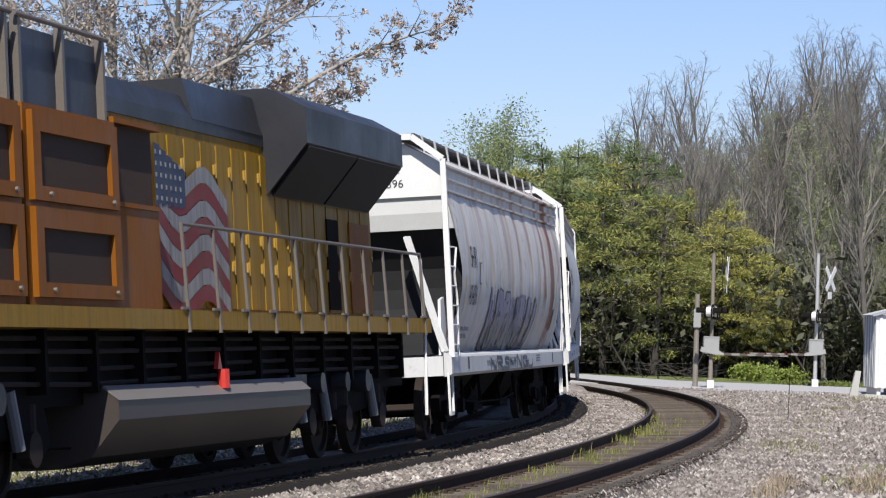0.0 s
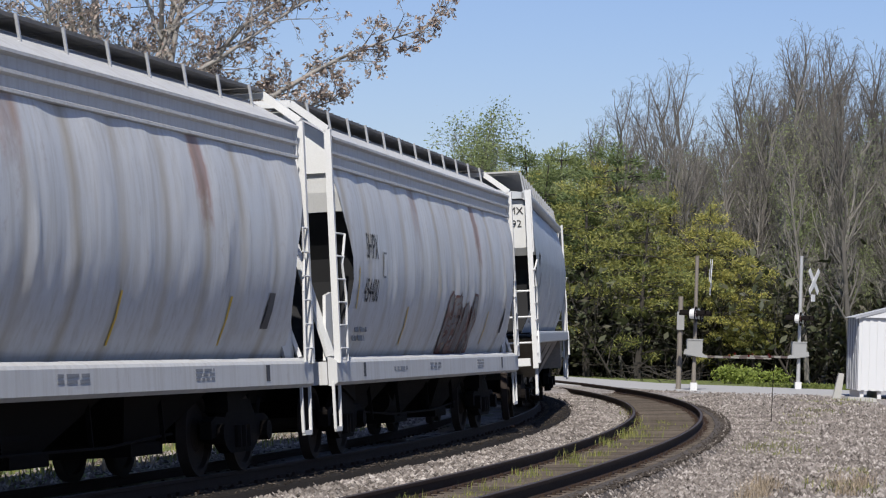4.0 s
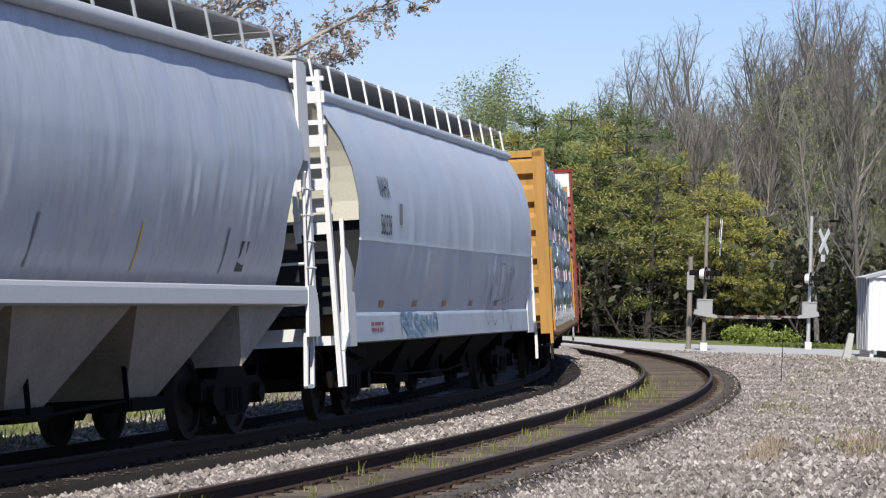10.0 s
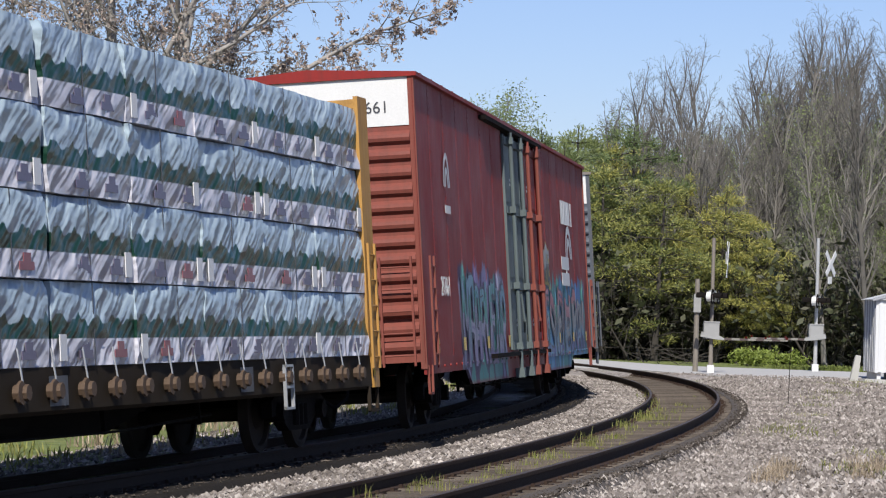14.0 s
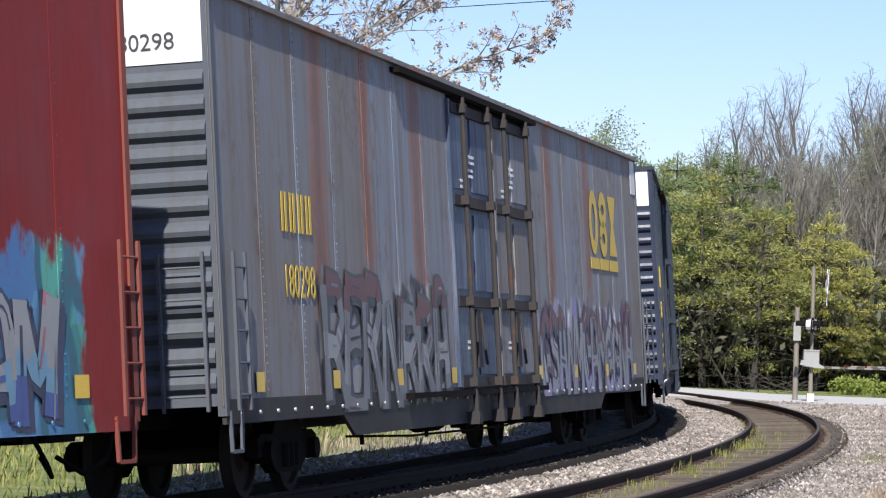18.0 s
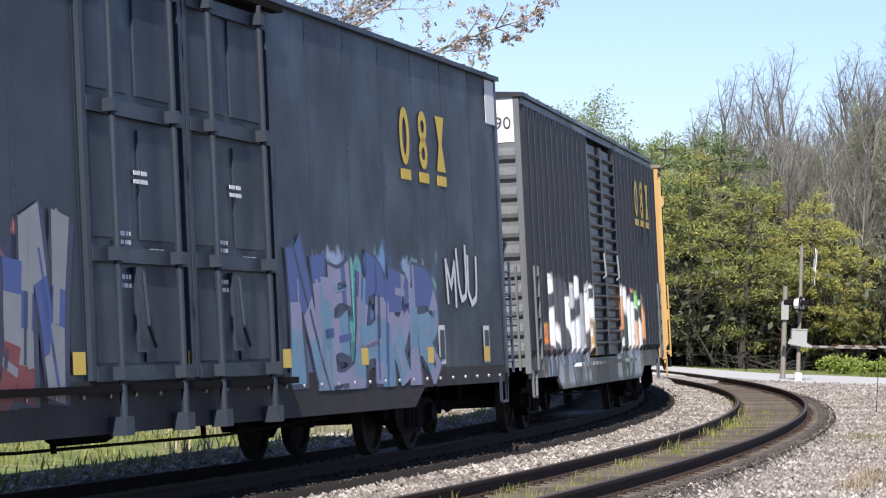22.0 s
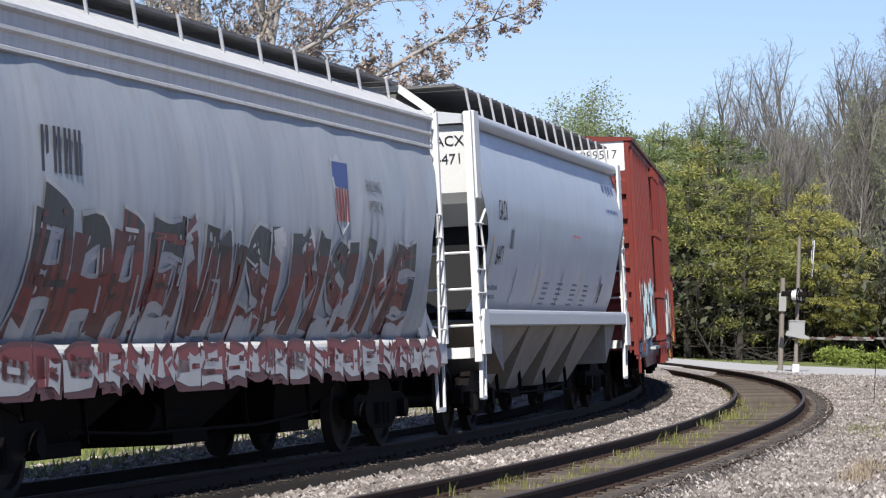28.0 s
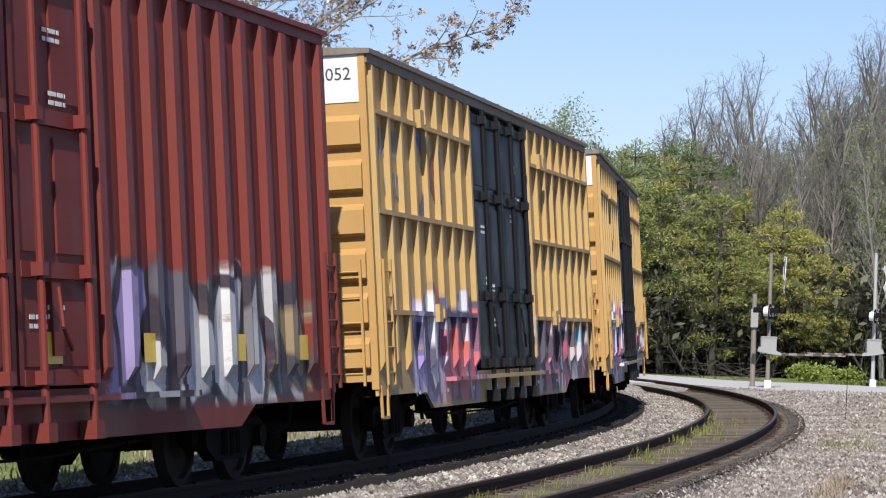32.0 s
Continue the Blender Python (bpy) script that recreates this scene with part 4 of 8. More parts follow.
    if number:
        front = L / 2 - 2.15
        lettering(owner, 0.42, LETTER_BLACK, car, on_side(front, 0, 3.0, 0.62), on=on)
        lettering(number, 0.4, LETTER_BLACK, car, on_side(front, 0, 2.36, 0.62), on=on)
        lettering(owner, 0.2, LETTER_BLACK, car, on_front(0, 1.05, 4.0), ahead=lambda z: L / 2 - 0.308 - inset(z))
        lettering(number, 0.2, LETTER_BLACK, car, on_front(0, 1.05, 3.75), ahead=lambda z: L / 2 - 0.308 - inset(z))
        bars("stencil", car, front + 0.1, 1.98, on, 0.85, 0.24, 2, LETTER_GREY, seed + 1)
        patch("capacity_frame", car, front - 0.9, 2.75, on, 0.22, 0.28, LETTER_GREY)
        patch("stencil_panel", car, -L / 2 + 2.6, 2.05, on, 0.24, 0.34, LETTER_BLACK)
    for i in range(6):
        patch("reflector", car, L / 2 - 1.5 - i * (L - 3) / 5.6, 2.1 if i else 2.3, on, 0.055, 0.5 if i else 0.9, REFLECTOR if i % 2 == 0 else LETTER_GREY)
    TRAIN.append((car, middle, base))
    return car, on


def hopper_c(middle, L, paint, label, number=""):
    """Round-flanked hopper with cream end sheets and a rolled top edge."""
    car = thing("covered_hopper", label, "railcar", group="train of freight cars")
    base = L * 0.74
    yf = lambda z: float(np.interp(z, (1.38, 1.7, 2.1, 2.35, 2.9, 3.3, 3.65, 3.95, 4.22), (1.37, 1.45, 1.52, 1.55, 1.57, 1.52, 1.42, 1.27, 1.08)))
    inset = lambda z: float(np.interp(z, (1.38, 1.8, 2.35, 2.9, 3.4, 3.9, 4.22), (0.55, 0.75, 0.85, 0.82, 0.68, 0.4, 0.15)))
    zs = (1.38, 1.6, 1.85, 2.1, 2.34, 2.36, 2.6, 2.85, 3.1, 3.3, 3.5, 3.65, 3.8, 3.95, 4.08, 4.22)
    cream = plain("cream_end_paint", (0.6, 0.57, 0.46), 0.55, 0.0, 0.1)
    on = hopper_shell(car, L, zs, yf, inset, paint, cream, 2.6, 0.01, 0.03, 31, 110)
    xe = L / 2 - 0.36
    for side in (1, -1):
        bm = bmesh.new()
        prism(bm, [(side * (1.09 + 0.06 * math.cos(a)), 4.27 + 0.075 * math.sin(a)) for a in [i * math.pi / 5 for i in range(10)]], -xe, xe, "x")
        part("top_chord", bm, paint, car, smooth=True)
        bm = bmesh.new()
        beam(bm, (-xe + 0.8, side * 1.555, 2.35), (xe - 0.8, side * 1.555, 2.35), 0.03, 0.035)
        part("belt_seam", bm, paint, car)
        bm = bmesh.new()
        prism(bm, [(side * u, v) for u, v in ((1.35, 1.4), (1.42, 1.38), (1.43, 1.34), (1.43, 1.0), (1.35, 0.98))], -L / 2 + 0.6, L / 2 - 0.6, "x")
        part("side_sill", bm, paint, car)
    bm = bmesh.new()
    prism(bm, [(-1.1, 4.24), (1.1, 4.24), (0.5, 4.4), (-0.5, 4.4)], -xe, xe, "x")
    part("roof", bm, paint, car)
    for k in (1, -1):
        x = k * (L / 2 - 0.14)
        for side in (1, -1):
            bm = bmesh.new()
            prism(bm, [(x - k * a, b) for a, b in ((0.3, 0.95), (0.3, 2.0), (0.55, 2.25), (0.7, 2.2), (1.05, 1.95), (1.05, 0.95))], side * 1.4, side * 1.44, "y")
            part("corner_plate", bm, END_WHITE, car, "white corner plate")
            if k == 1:
                bm = bmesh.new()
                beam(bm, (x, side * 1.42, 0.45), (x, side * 1.3, 4.5), 0.12, 0.06)
                beam(bm, (x, side * 0.95, 2.3), (x, side * 0.9, 4.5), 0.1, 0.06)
                ladder = part("ladder", bm, END_WHITE, car, "broad white end ladder")
                for i in range(8):
                    bm = bmesh.new()
                    box(bm, x - 0.03, x + 0.03, *sorted((side * 0.9, side * 1.38)), 2.4 + 0.28 * i, 2.55 + 0.28 * i - (0.09 if i % 2 else 0))
                    part("rung", bm, END_WHITE, ladder)
            bm = bmesh.new()
            tube(bm, [(x - k * 0.35, side * 1.45, 2.6), (x - k * 0.35, side * 1.46, 1.15), (x - k * 0.1, side * 1.44, 0.9), (x - k * 0.12, side * 1.44, 0.45)], 0.05, 4)
            part("grab_iron", bm, END_WHITE, car)
        bm = bmesh.new()
        box(bm, *sorted((k * (L / 2 - 0.36), k * (L / 2 - 0.04))), -1.33, 1.33, 0.98, 1.1)
        part("end_platform", bm, END_WHITE, car)
    roof_walk(car, L, 4.68, 0.25, 1.02, 1.1, 4.3, PALE_GRATING, END_WHITE, False, 14)
    pockets(car, L, 4, 0.45, 1.0, 1.2, 0.7, BLACK_STEEL, base)
    add_underframe(car, L)
    add_trucks(car, middle, base)
    front = L / 2 - 3.0
    lettering("NAHX", 0.42, LETTER_BLACK, car, on_side(front, 0, 2.95, 0.62), on=on)
    lettering(number, 0.4, LETTER_BLACK, car, on_side(front, 0, 2.44, 0.62), on=on)
    patch("capacity_frame", car, front - 1.1, 2.75, on, 0.22, 0.3, LETTER_GREY)
    for i in range(5):
        patch("reflector", car, L / 2 - 3.2 - i * 2.6, 1.5, on, 0.34, 0.09, SPRAY["orange"])
    bars("stencil", car, front + 0.3, 1.19, 1.431, 0.9, 0.16, 2, SPRAY["red"], 8)
    graffiti(car, -L / 2 + 3.0, -L / 2 + 6.4, 1.1, 2.2, lambda x, z: max(1.436, on(x, z)), (LETTER_GREY,), 5, 77, None, -0.06)
    graffiti(car, L / 2 - 7.5, L / 2 - 4.4, 1.06, 1.36, 1.435, (SPRAY["sky"],), 6, 78, None, 0.02)
    TRAIN.append((car, middle, base))
    return car


# ---- boxcars ----
def corrugated_end(car, L, w, H, z0, paint, ribs, deep, white_top, white, k):
    """A pressed steel end with lying ribs, and a white panel above them."""
    bm = bmesh.new()
    x = k * L / 2
    box(bm, *sorted((x - k * 0.06, x)), -w, w, z0, H)
    end = part("end_wall", bm, paint, car)
    top = H - white_top - 0.05
    step = (top - z0 - 0.1) / ribs
    for i in range(ribs):
        z = z0 + 0.1 + step * (i + 0.5)
        bm = bmesh.new()
        if deep:
            ring = [(x, z - step * 0.44), (x + k * 0.1, z - step * 0.36), (x + k * 0.1, z + step * 0.16), (x, z + step * 0.3)]
        else:
            ring = [(x, z - step * 0.4), (x + k * 0.055, z - step * 0.2), (x + k * 0.07, z), (x + k * 0.055, z + step * 0.2), (x, z + step * 0.4)]
        prism(bm, ring, -w + 0.06, w - 0.06, "y")
        part("end_rib", bm, paint, end)
    if white_top:
        bm = bmesh.new()
        box(bm, *sorted((x, x + k * 0.012)), -w + 0.01, w - 0.01, H - white_top, H - 0.02)
        part("end_panel", bm, white, end, "white panel at the top")
    for side in (1, -1):
        bm = bmesh.new()
        beam(bm, (x - k * 0.03, side * (w - 0.02), z0 - 0.1), (x - k * 0.03, side * (w - 0.02), H), 0.1, 0.09)
        part("corner_post", bm, paint, car)
    return end


def box_roof(car, L, w, H, paint, over=0.07):
    bm = bmesh.new()
    prism(bm, [(-w - over, H - 0.03), (w + over, H - 0.03), (w + over, H + 0.03), (0, H + 0.14), (-w - over, H + 0.03)], -L / 2 - 0.05, L / 2 + 0.05, "x")
    roof = part("roof", bm, paint, car)
    n = int(L / 1.15)
    for i in range(n):
        x = -L / 2 + (i + 0.5) * L / n
        bm = bmesh.new()
        for s in (1, -1):
            beam(bm, (x, s * (w + over - 0.02), H + 0.035), (x, 0, H + 0.145), 0.05, 0.04)
        part("roof_rib", bm, paint, roof)


def box_brackets(car, L, w, z0, paint):
    """Corner ladders on side and end, and the steps below."""
    for k in (1, -1):
        for side in (1, -1):
            add_ladder(car, k * (L / 2 - 0.3), side * (w + 0.12), z0 - 0.05, 2.5, 0.4, 5, paint)
            add_ladder(car, k * (L / 2 + 0.13), side * (w - 0.35), z0 - 0.05, 2.5, 0.45, 5, paint, "y")
            add_stirrup(car, k * (L / 2 - 0.3), side * (w + 0.02), z0 - 0.05, 0.4, paint)


def plug_door(car, x0, x1, y, z0, z1, paint, bar_paint, label, seed=0, rows=(2.2, 3.55), side=1, rods=(0.2, 0.8)):
    """A sliding plug door: sheet in a frame, with cross bars, lock rods, a lever and stencils."""
    s = side
    bm = bmesh.new()
    box(bm, x0 + 0.02, x1 - 0.02, *sorted((s * (y - 0.05), s * (y - 0.01))), z0, z1)
    door = part("door", bm, paint, car, label)
    for a in (x0 + 0.05, x1 - 0.05):
        bm = bmesh.new()
        box(bm, a - 0.05, a + 0.05, *sorted((s * (y - 0.01), s * (y + 0.05))), z0, z1)
        part("door_stile", bm, paint, door)
    for z in (z0 + 0.06, *rows, z1 - 0.1):
        bm = bmesh.new()
        box(bm, x0 + 0.1, x1 - 0.1, *sorted((s * (y - 0.01), s * (y + 0.06))), z - 0.07, z + 0.07)
        part("door_rail", bm, bar_paint, door)
    for f in rods:
        a = x0 + (x1 - x0) * f
        bm = bmesh.new()
        beam(bm, (a, s * (y + 0.12), z0 - 0.35), (a, s * (y + 0.12), z1 + 0.05), 0.075, sides=8)
        for z in (z0 + 0.06, *rows, z1 - 0.1):
            box(bm, a - 0.07, a + 0.07, *sorted((s * (y + 0.05), s * (y + 0.17))), z - 0.06, z + 0.06)
        box(bm, a - 0.1, a + 0.1, *sorted((s * (y + 0.02), s * (y + 0.18))), z0 - 0.5, z0 - 0.33)
        part("lock_rod", bm, bar_paint, door)
    edges = [z0, *rows, z1]
    mid = (x0 + x1) / 2
    for lo, hi in zip(edges, edges[1:]):
        bm = bmesh.new()
        for a, b in ((x0 + 0.16, mid - 0.12), (mid + 0.12, x1 - 0.16)):
            prism(bm, [(a, lo + 0.16), (b, lo + 0.16), (b, hi - 0.16), (a, hi - 0.16)], s * (y - 0.012), s * (y + 0.012), "y")
        part("door_panel", bm, paint, door)
    bm = bmesh.new()
    prism(bm, [(mid - 0.1, z0 + 0.25), (mid + 0.13, z0 + 0.25), (mid + 0.16, rows[0] - 0.1), (mid - 0.06, rows[0] - 0.1)], s * (y + 0.0), s * (y + 0.05), "y")
    part("lock_housing", bm, bar_paint, door)
    bm = bmesh.new()
    tube(bm, [(mid + 0.12, s * (y + 0.1), rows[0] - 0.15), (mid + 0.14, s * (y + 0.14), z0 + 0.5), (mid - 0.15, s * (y + 0.1), z0 + 0.3)], 0.04, 6)
    part("lever", bm, bar_paint, door)
    if side == 1:
        rnd = random.Random(seed)
        for _ in range(4):
            bars("door_stencil", car, mid + rnd.uniform(-0.5, 0.5), rnd.uniform(z0 + 0.4, z1 - 0.5), y + 0.016, 0.4, 0.16, 2, LETTER_WHITE, rnd.randrange(99), 0.5)
    return door


def belly_sill(car, L, w, z0, drop, a, paint, label=""):
    """The side sill, deeper between the trucks."""
    for side in (1, -1):
        bm = bmesh.new()
        prism(bm, [(-L / 2, z0 + 0.06), (L / 2, z0 + 0.06), (L / 2, z0 - 0.18), (a + 0.5, z0 - 0.18), (a, z0 - drop), (-a, z0 - drop), (-a - 0.5, z0 - 0.18), (-L / 2, z0 - 0.18)], side * (w + 0.012), side * (w - 0.03), "y")
        part("side_sill", bm, paint, car, label)


def smooth_boxcar(middle, L, w, H, paint, end_paint, doors, label, seed, pitch=1.45, rivet=None, patched=True, sill=None):
    """A long car of flat riveted panels with two plug doors amidships."""
    car = thing("boxcar", label, "railcar", group="train of freight cars")
    base, z0, dw = L * 0.72, 1.0, 2.75
    for side in (1, -1):
        edges = [-L / 2]
        n = round((L / 2 - dw) / pitch)
        edges = [-L / 2 + (L / 2 - dw) * i / n for i in range(n + 1)]
        cells = list(zip(edges, edges[1:])) + [(-b, -a) for a, b in zip(edges, edges[1:])]
        for a, b in cells:
            bm = bmesh.new()
            box(bm, a, b, *sorted((side * w, side * (w - 0.04))), z0, H)
            part("side_panel", bm, paint, car)
        for a in sorted({e for c in cells for e in c}):
            bm = bmesh.new()
            box(bm, a - 0.05, a + 0.05, *sorted((side * w, side * (w + 0.004))), z0, H - 0.02)
            for i in range(46):
                z = z0 + 0.05 + (H - z0 - 0.1) * i / 45
                for d in (-0.03,):
                    drum(bm, (a + d, side * (w + 0.004), z), 0.012, 0, side * 0.006, "y", 5)
            part("rivet_strip", bm, rivet or paint, car)
        bm = bmesh.new()
        box(bm, -dw - 0.1, dw + 0.1, *sorted((side * (w - 0.1), side * (w - 0.06))), z0, H)
        part("door_back", bm, BLACK_STEEL, car)
        for z in (z0 - 0.05, H - 0.14):
            bm = bmesh.new()
            box(bm, -dw - 0.3, dw * 2 + 0.3, *sorted((side * w, side * (w + 0.13))), z, z + 0.07)
            part("door_track", bm, BLACK_STEEL, car)
        order = doors if side == 1 else doors[::-1]
        for (x0, x1), (p, bp, lab) in zip(((0.02, dw), (-dw, -0.02)), order):
            plug_door(car, x0, x1, w, z0 + 0.06, H - 0.2, p, bp, lab, seed + side, side=side)
    belly_sill(car, L, w, z0, 0.42, L / 2 - 5.0, sill or paint)
    bolt = mesh_of("sill_bolt", drum(bmesh.new(), (0, 0, 0), 0.022, 0, 0.02, "y", 6), GALV if sill else paint)
    for i in range(40):
        put("sill_bolt", bolt, car, pose(L / 2 - 0.5 - i * (L - 1) / 39, w + 0.012, z0 - 0.08))
    box_roof(car, L, w, H, paint)
    for k in (1, -1):
        corrugated_end(car, L, w, H, z0, end_paint, 13, False, 0.72, END_WHITE, k)
        for side in (1, -1):
            bm = bmesh.new()
            box(bm, *sorted((k * (L / 2 - 0.6), k * (L / 2 + 0.006))), *sorted((side * (w + 0.01), side * (w + 0.016))), H - 0.66, H - 0.05)
            if patched and (k == -1 or side == -1):
                part("corner_patch", bm, END_WHITE, car, "white corner patch")
            else:
                bm.free()
    box_brackets(car, L, w, z0, end_paint)
    add_underframe(car, L)
    add_trucks(car, middle, base)
    for x in np.linspace(-L / 2 + 1.2, L / 2 - 1.2, 9):
        patch("reflector", car, float(x), z0 + 0.22, w + 0.02, 0.3, 0.2, REFLECTOR)
    TRAIN.append((car, middle, base))
    return car


def post_boxcar(middle, L, w, H, paint, roof_paint, posts, label, door=None, lying=(), end=None, seed=0, base_k=0.72, white=0.72, end_ribs=6, end_deep=True, sill=None, z0=1.0):
    """A car with standing outside posts. posts: (spacing, width, depth, rounded); door: (half width, maker)."""
    car = thing("boxcar", label, "railcar", group="train of freight cars")
    base = L * base_k
    dw = door[0]
    spacing, pw, pd, kind = posts
    if kind == "fin":
        outline = [(-pw / 2, 0), (pw / 2, 0), (pw / 2, pd), (-pw / 2, pd)]
    elif kind == "round":
        outline = [(-pw / 2, 0), (-pw * 0.3, pd * 0.8), (-pw * 0.12, pd), (pw * 0.12, pd), (pw * 0.3, pd * 0.8), (pw / 2, 0)]
    else:
        outline = [(-pw / 2, 0), (-pw * 0.42, pd), (pw * 0.42, pd), (pw / 2, 0)]
    zp0, zp1 = z0 + 0.12, H - 0.12
    rings = [[(u, v, z) for u, v in outline] for z in (zp0 + 0.12, zp1 - 0.05)]
    low, high = [(u, v * 0.15, zp0) for u, v in outline], [(u, v * 0.3, zp1) for u, v in outline]
    bm = bmesh.new()
    loft(bm, [low, *rings, high])
    post_mesh = mesh_of("side_post", bm, paint)
    n = round((L / 2 - dw - 0.1) / spacing)
    xs = [dw + 0.12 + (L / 2 - dw - 0.32) * i / n for i in range(n + 1)]
    for side in (1, -1):
        for a, b in ((dw, L / 2), (-L / 2, -dw)):
            bm = bmesh.new()
            box(bm, a, b, *sorted((side * w, side * (w - 0.04))), z0, H)
            part("side_sheet", bm, paint, car)
        for x in xs + [-a for a in xs]:
            put("side_post", post_mesh, car, pose(x, side * w, 0, 0, 0, 0 if side == 1 else 180))
        for z in lying:
            for k in (1, -1):
                bm = bmesh.new()
                a, b = sorted((k * xs[0], k * xs[-1]))
                box(bm, a, b, *sorted((side * w, side * (w + pd * 1.05))), z - 0.03, z + 0.03)
                part("side_rail", bm, paint, car)
        bm = bmesh.new()
        box(bm, -L / 2, L / 2, *sorted((side * (w - 0.02), side * (w + 0.05))), H - 0.14, H - 0.02)
        part("top_plate", bm, roof_paint, car)
        bm = bmesh.new()
        box(bm, -dw - 0.05, dw + 0.05, *sorted((side * (w - 0.1), side * (w - 0.06))), z0, H)
        part("door_back", bm, BLACK_STEEL, car)
        bm = bmesh.new()
        box(bm, -dw - 2.4, dw + 2.4, *sorted((side * w, side * (w + 0.16))), z0 - 0.06, z0 + 0.0)
        part("door_track", bm, sill or paint, car)
        door[1](car, w, z0, H, side)
    belly_sill(car, L, w, z0, 0.4, L / 2 - 3.4, sill or paint)
    box_roof(car, L, w, H, roof_paint, 0.1)
    for k in (1, -1):
        corrugated_end(car, L, w, H, z0, end or paint, end_ribs, end_deep, white, END_WHITE, k)
    box_brackets(car, L, w, z0, end or paint)
    add_underframe(car, L)
    add_trucks(car, middle, base)
    TRAIN.append((car, middle, base))
    return car, xs


# ---- centre-beam flat car with wrapped timber ----
def wrap_material():
    m, t, b = nodes_of("printed_timber_wrap")
    v = coords(t)
    sep = t.nodes.new("ShaderNodeSeparateXYZ")
    t.links.new(v, sep.inputs[0])
    info = t.nodes.new("ShaderNodeObjectInfo")
    shift = t.nodes.new("ShaderNodeCombineXYZ")
    t.links.new(info.outputs["Random"], shift.inputs["Z"])
    moved = t.nodes.new("ShaderNodeVectorMath")
    moved.operation = "MULTIPLY_ADD"
    moved.inputs[1].default_value = (1, 1, 1)
    t.links.new(v, moved.inputs[0])
    t.links.new(shift.outputs[0], moved.inputs[2])
    flat = t.nodes.new("ShaderNodeVectorMath")
    flat.operation = "MULTIPLY"
    flat.inputs[1].default_value = (1, 0, 0.08)
    t.links.new(moved.outputs[0], flat.inputs[0])
    calc = sums(t)
    at = t.nodes.new("ShaderNodeSeparateXYZ")
    t.links.new(moved.outputs[0], at.inputs[0])
    roll = noise_of(t, flat.outputs[0], 1.3, 2.0, 0.6)
    peaks = calc("PINGPONG", calc("ADD", calc("MULTIPLY", at.outputs["X"], 1.9), calc("MULTIPLY", roll, 1.2)), 0.5)
    small_peaks = calc("PINGPONG", calc("ADD", calc("MULTIPLY", at.outputs["X"], 5.0), calc("MULTIPLY", roll, 2.0)), 0.5)
    crest = calc("ADD", calc("MULTIPLY", peaks, 0.2), calc("ADD", calc("MULTIPLY", small_peaks, 0.07), calc("MULTIPLY", roll, 0.22)))
    line = calc("SUBTRACT", sep.outputs["Z"], crest)
    clouds = mix(t, noise_of(t, coords(t, (0.4, 1.0, 1.3)), 2.2, 3.0), (0.16, 0.23, 0.29), (0.44, 0.52, 0.57))
    trees = ramp(t, line, ((0.27, (1, 1, 1)), (0.285, (0, 0, 0))))
    c = mix(t, trees, clouds, mix(t, noise_of(t, coords(t, (0.4, 1.0, 1.0)), 6.0), (0.006, 0.026, 0.018), (0.014, 0.05, 0.033)))
    foot = ramp(t, sep.outputs["Z"], ((0.255, (1, 1, 1)), (0.265, (0, 0, 0))))
    c = mix(t, foot, c, mix(t, noise_of(t, v, 3.0), (0.36, 0.36, 0.42), (0.52, 0.52, 0.56)))
    t.links.new(c, b.inputs["Base Color"])
    b.inputs["Roughness"].default_value, b.inputs["Specular IOR Level"].default_value = 0.3, 0.35
    slant = t.nodes.new("ShaderNodeMapping")
    slant.inputs["Rotation"].default_value = (0, 0.95, 0)
    t.links.new(moved.outputs[0], slant.inputs["Vector"])
    drawn = t.nodes.new("ShaderNodeMapping")
    drawn.inputs["Scale"].default_value = (2.6, 1.0, 0.5)
    t.links.new(slant.outputs[0], drawn.inputs["Vector"])
    deep = noise_of(t, drawn.outputs[0], 1.7, 2.0, 0.55)
    folds = noise_of(t, coords(t, (0.55, 1.0, 1.4)), 1.8, 3.0, 0.55)
    bump(t, mix(t, 0.7, folds, deep), b, 1.0, 0.2)
    return m


